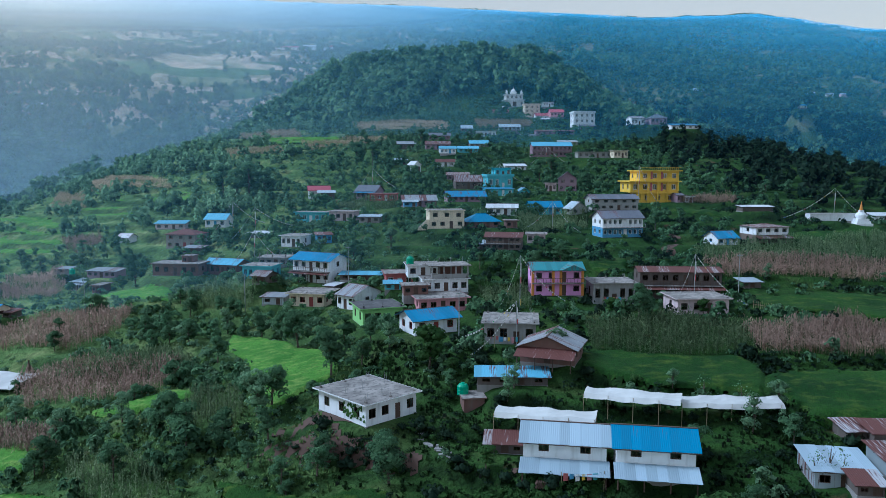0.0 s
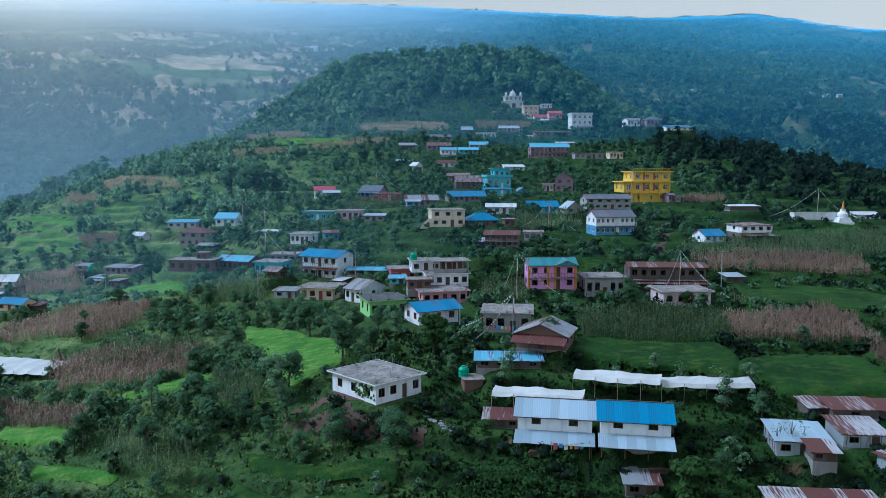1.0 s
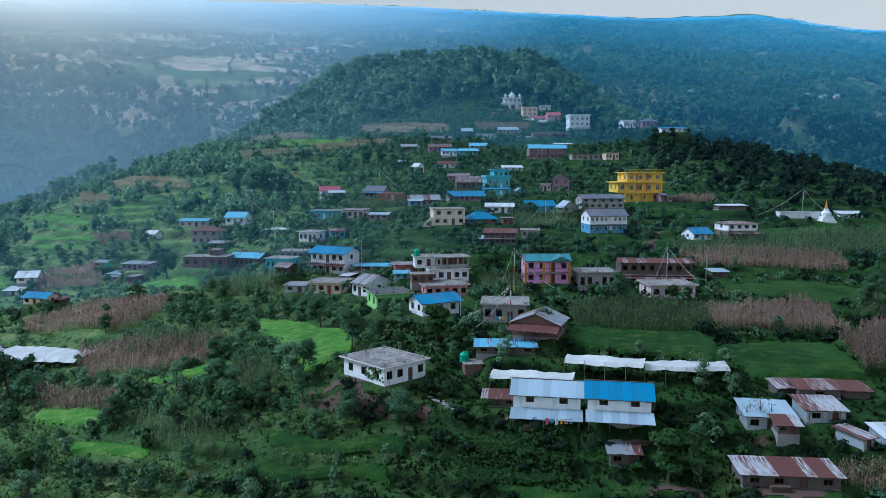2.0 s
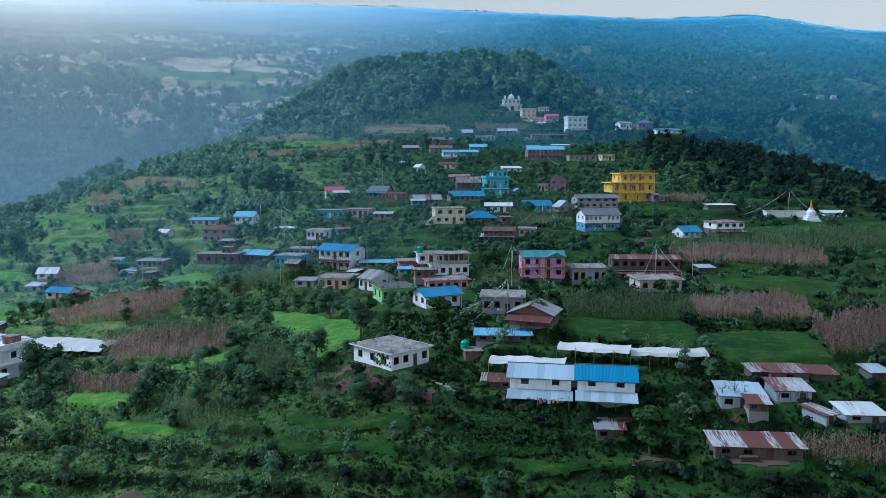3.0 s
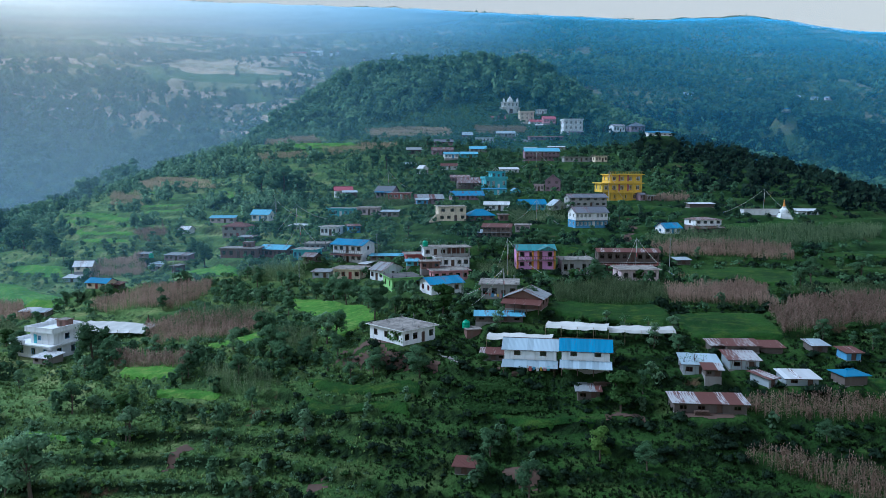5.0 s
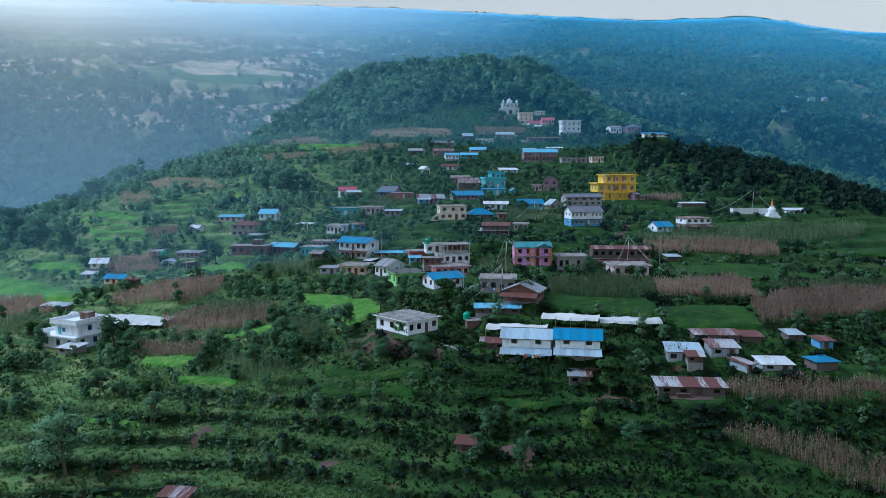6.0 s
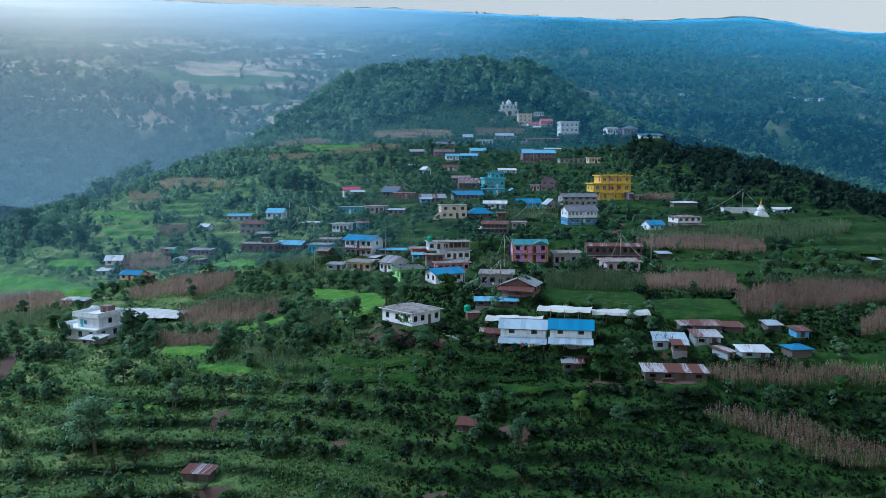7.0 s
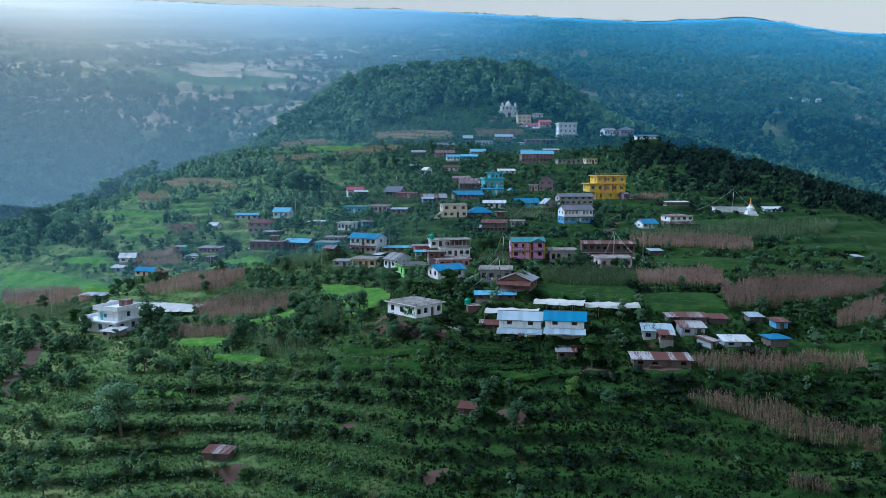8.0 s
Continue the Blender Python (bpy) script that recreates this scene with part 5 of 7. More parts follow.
# ---- planted plots ----
plot("rice", "bright green rice paddy below the village", (-41, 144), (-28, 133), (-16, 115), (-16, 109), (-19, 106), (-24, 100))
plot("rice", "bright green rice paddy at the foot of dry maize", (-172, 209), (-151, 199), (-106, 163), (-104, 151), (-127, 162), (-154, 179))
plot("rice", "light green terraced paddy on the spur", (-178, 302), (-141, 274), (-117, 256), (-122, 243), (-158, 265))
plot("rice", "light green terraced paddy below the spur's edge", (-151, 258), (-122, 242), (-113, 225), (-128, 222))
plot("rice", "green paddy behind a power pole", (-83, 180), (-77, 185), (-63, 177), (-60, 164))
plot("rice", "bright green paddy beside the pink house", (56, 144), (81, 146), (92, 138), (98, 133), (87, 126), (59, 134))
plot("rice", "bright green paddy beside the sheeted seed beds", (44, 100), (62, 101), (61, 88), (44, 89))
plot("rice", "grassy level field above the seed beds", (19, 109), (42, 107), (44, 100), (41, 94), (29, 98), (17, 103))
plot("rice", "green paddy near a blue tarpaulin shelter", (66, 73), (86, 72), (83, 65), (65, 68))
plot("rice", "small green terrace under dry maize", (-66, 104), (-54, 99), (-53, 92), (-65, 99))
plot("rice", "narrow green terrace", (-56, 90), (-41, 85), (-42, 83), (-54, 86))
plot("rice", "yellow green paddy behind the pink house", (31, 169), (41, 170), (41, 163), (31, 162))
plot("rice", "green terrace on the right flank", (103, 164), (135, 171), (130, 161), (101, 156))
plot("rice", "green terrace below the yellow house", (63, 223), (77, 218), (75, 206), (58, 209))
plot("rice", "green terrace in front of the shrine", (85, 190), (114, 199), (111, 189), (84, 184))
plot("rice", "green terrace on the left flank", (-148, 209), (-127, 201), (-121, 190), (-140, 197))
plot("rice", "green terrace among bushes", (-74, 79), (-57, 76), (-56, 75), (-74, 77))
plot("rice", "green terrace above the slope", (-26, 86), (-6, 80), (-5, 77), (-24, 82))
plot("rice", "green terrace below the slope", (-27, 81), (-7, 75), (-7, 73), (-26, 78))
plot("rice", "dark green terrace in the lower valley", (3, 72), (13, 69), (21, 66), (20, 65), (10, 68))
plot("rice", "pale green terraces on the far spur", (-161, 325), (-123, 295), (-116, 283), (-148, 302))
plot("dry", "tall dry brown maize on a terrace", (-152, 175), (-120, 164), (-107, 143), (-141, 156))
plot("dry", "tall dry brown maize between bushes", (-94, 149), (-84, 158), (-65, 161), (-63, 150), (-67, 140), (-86, 139))
plot("dry", "tall dry maize beside the white sheets", (-71, 127), (-64, 132), (-44, 127), (-43, 116), (-49, 115), (-65, 113))
plot("dry", "dry maize on the slope by the rose house", (-118, 194), (-111, 206), (-99, 204), (-95, 189), (-109, 183))
plot("dry", "dry brown maize on the right flank", (47, 119), (72, 128), (67, 107), (45, 107))
plot("dry", "dry brown maize above a green paddy", (64, 105), (87, 117), (113, 121), (106, 108), (85, 97), (61, 90))
plot("dry", "dry maize strip below the blue-roofed house", (56, 168), (78, 170), (97, 166), (92, 155), (58, 158))
plot("dry", "dry brown maize at the field's end", (82, 86), (102, 99), (94, 85), (80, 79))
plot("dry", "dry brown maize beside the rusted shed", (45, 68), (54, 68), (79, 66), (77, 61), (60, 62), (45, 64))
plot("dry", "dry maize in a diagonal strip", (40, 57), (44, 58), (58, 51), (71, 44), (69, 40), (57, 45))
plot("dry", "thin dry maize on a lower terrace", (51, 37), (57, 34), (56, 33), (50, 35))
plot("dry", "brown stubble strip on the spur", (-166, 364), (-107, 301), (-102, 288), (-143, 314))
plot("dry", "brown stubble on the left flank", (-175, 345), (-140, 303), (-130, 280), (-149, 293))
plot("dry", "brown maize on the upper spur", (-113, 416), (-80, 420), (-71, 388), (-100, 390))
plot("dry", "brown maize on the ridge", (-52, 443), (1, 448), (4, 414), (-42, 405))
plot("dry", "brown maize near the upper houses", (19, 474), (55, 488), (53, 458), (20, 435))
plot("dry", "dry grass near the power line", (-119, 235), (-108, 241), (-102, 230), (-108, 224))
plot("dry", "brown plot behind the yellow house", (71, 235), (88, 235), (87, 225), (70, 227))
plot("dry", "brown plots on the right flank", (331, 938), (396, 938), (390, 922), (328, 918))
plot("dry", "thin dry maize below the white sheets", (-73, 113), (-53, 104), (-51, 96), (-69, 105))
plot("green", "tall green maize beside the concrete house", (22, 121), (39, 127), (47, 119), (45, 108), (32, 107), (22, 109))
plot("green", "tall green maize above the dry strip", (57, 176), (99, 188), (138, 194), (129, 181), (95, 168), (59, 169))
plot("green", "pale green maize by a power pole", (-134, 150), (-111, 141), (-101, 128), (-120, 131))
plot("green", "thin pale green maize on a terrace", (-48, 95), (-38, 93), (-30, 84), (-35, 82), (-45, 87))
plot("green", "green maize above the paddy", (-61, 171), (-49, 172), (-39, 167), (-39, 157), (-54, 158))
plot("green", "green maize behind the concrete house", (6, 150), (17, 147), (16, 135), (7, 138))
plot("green", "green maize between houses", (-35, 242), (-19, 237), (-11, 231), (-14, 224), (-30, 229))
plot("green", "green maize on the right flank", (72, 119), (98, 127), (113, 127), (113, 121), (87, 117))
plot("green", "green maize below the blue roofs", (20, 208), (40, 218), (38, 202), (19, 193))
plot("green", "vegetable rows below dry maize", (-68, 128), (-49, 133), (-40, 126), (-44, 120), (-63, 124))
plot("rice", "grassy green terrace below dry maize", (-52, 111), (-45, 114), (-38, 114), (-36, 111), (-43, 109), (-49, 107))
plot("rice", "small green terrace at the lower slope", (-60, 101), (-56, 102), (-52, 97), (-57, 95))
plot("green", "pale weeds and vegetables on a terrace", (-64, 135), (-46, 134), (-41, 122), (-48, 126), (-61, 130))
plot("green", "tall pale weeds between bushes", (-38, 111), (-30, 110), (-27, 100), (-33, 99))
plot("rice", "light green terraces on the upper spur", (-131, 279), (-112, 271), (-104, 261), (-123, 264))
plot("rice", "pale terrace on the upper spur", (-109, 284), (-93, 283), (-87, 272), (-104, 273))
plot("rice", "pale terrace above the dark trees", (-89, 385), (-53, 392), (-47, 365), (-77, 354))
plot("dry", "tan terrace on the upper spur", (-101, 354), (-74, 353), (-69, 338), (-93, 336))
plot("dry", "tan terrace below the knoll", (-67, 363), (-31, 385), (-27, 368), (-59, 347))
plot("dry", "dry plots on the upper right flank", (240, 945), (342, 970), (340, 954), (242, 924))


# ---- ground: one sheet from the valley behind the camera to the mountain's crest ----
def spaced(parts):
    out = []
    for a, b, step in parts:
        out += list(np.arange(a, b, step))
    return np.array(out + [parts[-1][1]], float)


def ground_material():
    m, n, l, b = material("hillside")
    where, split = n.new("ShaderNodeNewGeometry"), n.new("ShaderNodeSeparateXYZ")
    l.new(where.outputs["Position"], split.inputs["Vector"])
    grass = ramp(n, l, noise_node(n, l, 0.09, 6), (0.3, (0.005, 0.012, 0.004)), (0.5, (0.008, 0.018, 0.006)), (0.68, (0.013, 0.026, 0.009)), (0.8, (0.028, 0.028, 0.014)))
    # terrace treads carry short grass; the weedy banks' colour has shade put in
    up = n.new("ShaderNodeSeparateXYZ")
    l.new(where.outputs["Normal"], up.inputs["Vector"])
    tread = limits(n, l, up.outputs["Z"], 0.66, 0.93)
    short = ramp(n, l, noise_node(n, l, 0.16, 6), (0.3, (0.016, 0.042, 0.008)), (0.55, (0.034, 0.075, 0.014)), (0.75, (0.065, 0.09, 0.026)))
    # light put into the colour: grass paler to the left, darker to the right
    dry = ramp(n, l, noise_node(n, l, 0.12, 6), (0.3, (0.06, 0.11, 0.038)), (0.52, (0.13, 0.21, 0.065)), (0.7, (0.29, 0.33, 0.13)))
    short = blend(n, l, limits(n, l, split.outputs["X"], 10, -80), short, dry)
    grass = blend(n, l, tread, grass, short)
    grass = blend(n, l, limits(n, l, noise_node(n, l, 0.9, 8), 0.46, 0.7, 0.6), grass, (0.01, 0.022, 0.008))
    grass = blend(n, l, limits(n, l, noise_node(n, l, 2.6, 6), 0.54, 0.7, 0.3), grass, (0.036, 0.06, 0.02))
    soil = limits(n, l, noise_node(n, l, 0.21, 4), 0.66, 0.74, 0.7)
    grass = blend(n, l, soil, grass, (0.11, 0.065, 0.042))
    # far side: forest floor with small pale plots
    plots = n.new("ShaderNodeTexVoronoi")
    plots.inputs["Scale"].default_value = 1.0
    turn = n.new("ShaderNodeMapping")
    turn.inputs["Scale"].default_value, turn.inputs["Rotation"].default_value = (0.013, 0.04, 0.06), (0, 0, 0.2)
    l.new(where.outputs["Position"], turn.inputs["Vector"])
    l.new(turn.outputs["Vector"], plots.inputs["Vector"])
    tone = n.new("ShaderNodeSeparateColor")
    l.new(plots.outputs["Color"], tone.inputs["Color"])
    crop = ramp(n, l, tone.outputs["Red"], (0.0, (0.1, 0.17, 0.06)), (0.35, (0.19, 0.24, 0.1)), (0.6, (0.4, 0.34, 0.2)), (0.85, (0.6, 0.46, 0.32)))
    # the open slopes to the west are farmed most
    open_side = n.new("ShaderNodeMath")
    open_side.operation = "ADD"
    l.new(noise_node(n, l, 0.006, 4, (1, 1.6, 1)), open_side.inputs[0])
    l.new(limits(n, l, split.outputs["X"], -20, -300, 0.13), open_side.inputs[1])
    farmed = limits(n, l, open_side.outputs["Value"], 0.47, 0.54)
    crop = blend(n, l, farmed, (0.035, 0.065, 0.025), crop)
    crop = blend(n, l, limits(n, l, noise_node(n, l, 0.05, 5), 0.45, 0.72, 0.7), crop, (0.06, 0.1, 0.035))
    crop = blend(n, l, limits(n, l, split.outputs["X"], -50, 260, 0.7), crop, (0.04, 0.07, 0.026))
    far = limits(n, l, split.outputs["Y"], 620, 760)
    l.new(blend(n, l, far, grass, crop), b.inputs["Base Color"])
    b.inputs["Roughness"].default_value = 0.95
    b.inputs["Specular IOR Level"].default_value = 0.1
    relief(n, l, b, noise_node(n, l, 2.2, 8), 1.0, 0.5)
    return m


GX = spaced(((-3600, -1400, 110), (-1400, -420, 28), (-420, -160, 8), (-160, 125, 1.7), (125, 220, 4), (220, 600, 14), (600, 1500, 30), (1500, 3700, 110)))
GY = spaced(((-3200, -300, 160), (-300, 10, 12), (10, 135, 0.6), (135, 285, 1.2), (285, 600, 3.2), (600, 900, 10), (900, 1700, 20), (1700, 3200, 34), (3200, 4300, 120)))
gx, gy = np.meshgrid(GX, GY)
gz = land(gx, gy)
idx = np.arange(gx.size).reshape(gx.shape)
quads = np.stack([idx[:-1, :-1], idx[:-1, 1:], idx[1:, 1:], idx[1:, :-1]], -1).reshape(-1, 4)
HILLSIDE = ground_material()
ground = new("ground", big_mesh("ground", np.stack([gx, gy, gz], -1).reshape(-1, 3), quads, HILLSIDE, True))
tagged(ground, "terraced green hillside that climbs to a hazy mountain", "hillside", kind="structure")


# ---- plants ----
def green_of(x, y):
    return float(land(np.array([x], float), np.array([y], float))[0])


def cards(r, count, lobes, size, flat=0.7):
    """Leaf clumps on the skins of some rounded lobes (x, y, z, radius): rows of place and outward way."""
    lobes = np.array(lobes)
    pick = r.choice(len(lobes), count, p=lobes[:, 3] ** 2 / (lobes[:, 3] ** 2).sum())
    way = r.normal(size=(count, 3))
    way[:, 2] = np.where(way[:, 2] < -0.3, -way[:, 2], way[:, 2])
    way /= np.linalg.norm(way, axis=1)[:, None]
    mid = lobes[pick, :3] + way * lobes[pick, 3:4] * r.uniform(0.72, 1.06, (count, 1)) * [1, 1, flat]
    nrm = way + r.normal(scale=0.24, size=(count, 3))
    nrm /= np.linalg.norm(nrm, axis=1)[:, None]
    side = np.cross(nrm, r.normal(size=(count, 3)))
    side /= np.linalg.norm(side, axis=1)[:, None]
    up = np.cross(nrm, side)
    s = size * r.uniform(0.55, 1.25, (count, 1))
    bend = nrm * s * 0.35
    quad = np.stack([mid - side * s - bend, mid - up * s * 0.8 + bend * 0.4, mid + side * s - bend, mid + up * s * 0.8 + bend * 0.4], 1)
    middle = lobes[:, :3].mean(0) * [1, 1, 0.8]
    puff = 0.6 * way + 0.5 * (mid - middle) / np.linalg.norm(mid - middle, axis=1)[:, None] + r.normal(scale=0.18, size=(count, 3)) + [0, 0, 0.35]
    puff /= np.linalg.norm(puff, axis=1)[:, None]
    return np.concatenate([quad, np.repeat(puff[:, None], 4, 1)], 2).reshape(-1, 6)


def heart(lobes, share=0.74, flat=0.7, sides=5, rows_n=2):
    """The dense inside of a bush or crown: a shaded mass within each lobe, in fours with their ways."""
    out = []
    for x, y, z, rad in lobes:
        ring = lambda j: [(math.cos(6.2832 * i / sides + x) * math.sin(math.pi * j / rows_n), math.sin(6.2832 * i / sides + x) * math.sin(math.pi * j / rows_n), math.cos(math.pi * j / rows_n)) for i in range(sides + 1)]
        for j in range(rows_n):
            up, down = ring(j), ring(j + 1)
            for i in range(sides):
                for w in (up[i], down[i], down[i + 1], up[i + 1]):
                    out.append((x + w[0] * rad * share, y + w[1] * rad * share, z + w[2] * rad * share * flat, *Vector((w[0], w[1], w[2] + 0.35)).normalized()))
    return np.array(out)


def clump(r, count, lobes, size, flat=0.7, share=0.74):
    """Leaf clumps round a dense heart."""
    return np.concatenate([cards(r, count, lobes, size, flat), heart(lobes[:8], share, flat)])


def crown_lobes(r, height, spread, low=0.3):
    """A loose heap of lobes for a crown, reaching well down the trunk."""
    out = []
    for k in range(r.randint(9, 15)):
        a, q = r.uniform(0, 6.283), r.uniform(0, 1) ** 0.5
        h = r.uniform(0.6 * low + 0.08, 0.86)
        reach = spread * q * (1.15 - abs(h - 0.5))
        out.append((reach * math.cos(a) * 0.72, reach * math.sin(a) * 0.72, height * h, max(spread * r.uniform(0.34, 0.58), height * r.uniform(0.12, 0.2))))
    out.append((0, 0, height * 0.8, spread * 0.45))
    return out


def trunk_shape(r, height, thick, lobes):
    s = Shape()
    lean = (r.uniform(-0.06, 0.06) * height, r.uniform(-0.06, 0.06) * height)
    s.post(0, 0, -0.6, height * 0.55, thick, thick * 0.55, 7, lean)
    for x, y, z, rad in lobes:
        z0 = height * r.uniform(0.28, 0.5)
        a, b = Vector((lean[0] * 0.6, lean[1] * 0.6, z0)), Vector((x, y, z))
        ring = [Vector((math.cos(k * 2.094), math.sin(k * 2.094), 0)) for k in range(3)]
        s.loft([[a + o * thick * 0.42 for o in ring], [b + o * thick * 0.12 for o in ring]])
    return s




def tree_kinds():
    """A few trees to copy: trunk with limbs, crown of leaf clumps."""
    out = []
    for k, (height, spread, count, leaf, mat, low) in enumerate(((7, 2.6, 1300, 0.2, 0, 0.14), (6, 2.0, 900, 0.18, 2, 0.16), (8.5, 2.9, 1500, 0.21, 0, 0.12), (5, 2.1, 700, 0.22, 1, 0.2), (7.5, 1.5, 800, 0.2, 2, 0.08), (6, 1.9, 700, 0.23, 3, 0.15), (9, 3.4, 1700, 0.23, 2, 0.06), (4.2, 1.7, 640, 0.16, 0, 0.12), (7, 2.4, 46, 0.2, 2, 0.35))):
        r = np.random.RandomState(40 + k)
        lobes = crown_lobes(r, height, spread, low)
        v = clump(r, int(0.9 * count), lobes, leaf) if count > 100 else cards(r, count, lobes, leaf)
        crown = big_mesh("crown", v[:, :3], np.arange(len(v)).reshape(-1, 4), LEAVES[mat], normals=v[:, 3:])
        out.append((trunk_shape(r, height, 0.03 * height, lobes).mesh("trunk", BARK), crown, height))
    return out


TREES = tree_kinds()
TREE_LABELS = ("round-crowned broadleaf tree on a terrace", "open grey-green tree with a thin crown", "tall dense broadleaf tree above the terraces", "low leafy tree overgrown with creeper", "narrow dull green tree beside a field", "bright lime green young tree", "large spreading grey-green tree on the slope", "small dark bushy tree at a field edge", "nearly bare tree with thin grey branches")


def tree(kind, x, y, height, z=None):
    trunk, crown, tall = TREES[kind]
    k = height / tall
    z = green_of(x, y) if z is None else z
    t = thing("tree", pose(x, y, z, 0, 0, rng.uniform(0, 360)) @ Matrix.Scale(k, 4), TREE_LABELS[kind], "tree", "trees among the terraces")
    part("trunk", trunk, BARK, t)
    part("crown", crown, LEAVES[0], t)


def scatter(name, label, category, spots, sizes, templates, mat, turn=True, tall=None):
    """Many plants in one mesh. templates: arrays of verts in fours."""
    out, r = [], np.random.RandomState(len(spots))
    kinds = r.randint(0, len(templates), len(spots))
    for k, tpl in enumerate(templates):
        at, s = spots[kinds == k], sizes[kinds == k]
        a = r.uniform(0, 6.283, len(at)) if turn else np.zeros(len(at))
        c, q = np.cos(a)[:, None], np.sin(a)[:, None]
        h = s[:, None] if tall is None else tall[kinds == k][:, None]
        x = (tpl[None, :, 0] * c - tpl[None, :, 1] * q) * s[:, None] + at[:, :1]
        y = (tpl[None, :, 0] * q + tpl[None, :, 1] * c) * s[:, None] + at[:, 1:2]
        z = tpl[None, :, 2] * h + at[:, 2:3]
        nx, ny = tpl[None, :, 3] * c - tpl[None, :, 4] * q, tpl[None, :, 3] * q + tpl[None, :, 4] * c
        out.append(np.stack([x, y, z, nx, ny, tpl[None, :, 5] + 0 * z], -1).reshape(-1, 6))
    v = np.concatenate(out)
    ob = new(name, big_mesh(name, v[:, :3], np.arange(len(v)).reshape(-1, 4), mat, normals=v[:, 3:]))
    return tagged(ob, label, category, kind="stuff")


FIELDS = []
def rice(name, deep, fresh, ripe):
    """A closed stand of rice: soft patches, ripening spots and the fine grain of its blades."""
    m, n, l, b = material(name)
    c = blend(n, l, limits(n, l, noise_node(n, l, 0.13, 4), 0.35, 0.65), deep, fresh)
    c = blend(n, l, limits(n, l, noise_node(n, l, 0.4, 5, (1, 2.2, 1)), 0.5, 0.72, 0.8), c, ripe)
    c = blend(n, l, limits(n, l, noise_node(n, l, 2.4, 6), 0.4, 0.72, 0.6), c, tint(deep, 0.5))
    l.new(c, b.inputs["Base Color"])
    b.inputs["Roughness"].default_value = 0.85
    b.inputs["Specular IOR Level"].default_value = 0.15
    relief(n, l, b, noise_node(n, l, 5.0, 5), 0.9, 0.25)
    return m


# lit and shaded copies of one rice, light put into the colour
LIT_RICE = rice("lit_rice", (0.06, 0.165, 0.018), (0.125, 0.28, 0.035), (0.25, 0.34, 0.075))
SHADED_RICE = rice("shaded_rice", (0.012, 0.042, 0.006), (0.03, 0.082, 0.009), (0.08, 0.125, 0.016))
MAIZE = {"tan": leafage("tan_stubble", (0.28, 0.22, 0.13), (0.6, 0.48, 0.31), 0.5), "dry": leafage("dry_maize", (0.27, 0.18, 0.135), (0.67, 0.49, 0.39), 0.6), "green": leafage("green_maize", (0.08, 0.13, 0.055), (0.33, 0.4, 0.21), 0.55)}


def with_ways(v, r, loose):
    """Adds to places the way each leaf faces: mostly up, a little outward."""
    way = np.repeat(r.normal(scale=loose, size=(len(v) // 4, 3)), 4, 0) + [0, -0.25, 0.8]
    return np.concatenate([v, way / np.linalg.norm(way, axis=1)[:, None]], 1)


def stalk(r):
    """One maize plant, about 1 high: stem and drooping leaves, in fours."""
    v = [(-0.012, 0, 0), (0.012, 0, 0), (0.008, 0, 0.95), (-0.008, 0, 0.95)]
    for k in range(4):
        a, z = r.uniform(0, 6.283), 0.25 + 0.18 * k
        c, s, reach = math.cos(a), math.sin(a), r.uniform(0.16, 0.3)
        up = r.uniform(0.02, 0.16)
        v += [(0, 0, z), (c * reach * 0.5 - s * 0.03, s * reach * 0.5 + c * 0.03, z + up), (c * reach, s * reach, z + up - r.uniform(0.08, 0.25)), (c * reach * 0.5 + s * 0.03, s * reach * 0.5 - c * 0.03, z + up - 0.03)]
    v += [(-0.05, 0, 0.9), (0.0, 0.03, 0.93), (0.05, 0, 1.08), (0, -0.03, 1.05)]
    return with_ways(np.array(v), r, 0.5)


def tuft(r):
    """A rice or grass tuft, about 1 high, of thin blades."""
    v = []
    for k in range(5):
        a, w = r.uniform(0, 6.283), 0.16
        c, s, out = math.cos(a), math.sin(a), r.uniform(0.1, 0.45)
        bx, by = r.uniform(-0.25, 0.25, 2)
        v += [(bx - s * w, by + c * w, 0), (bx + s * w, by - c * w, 0), (bx + c * out + s * w * 0.6, by + s * out - c * w * 0.6, r.uniform(0.75, 1.1)), (bx + c * out - s * w * 0.6, by + s * out + c * w * 0.6, r.uniform(0.75, 1.1))]
    return with_ways(np.array(v), r, 0.22)


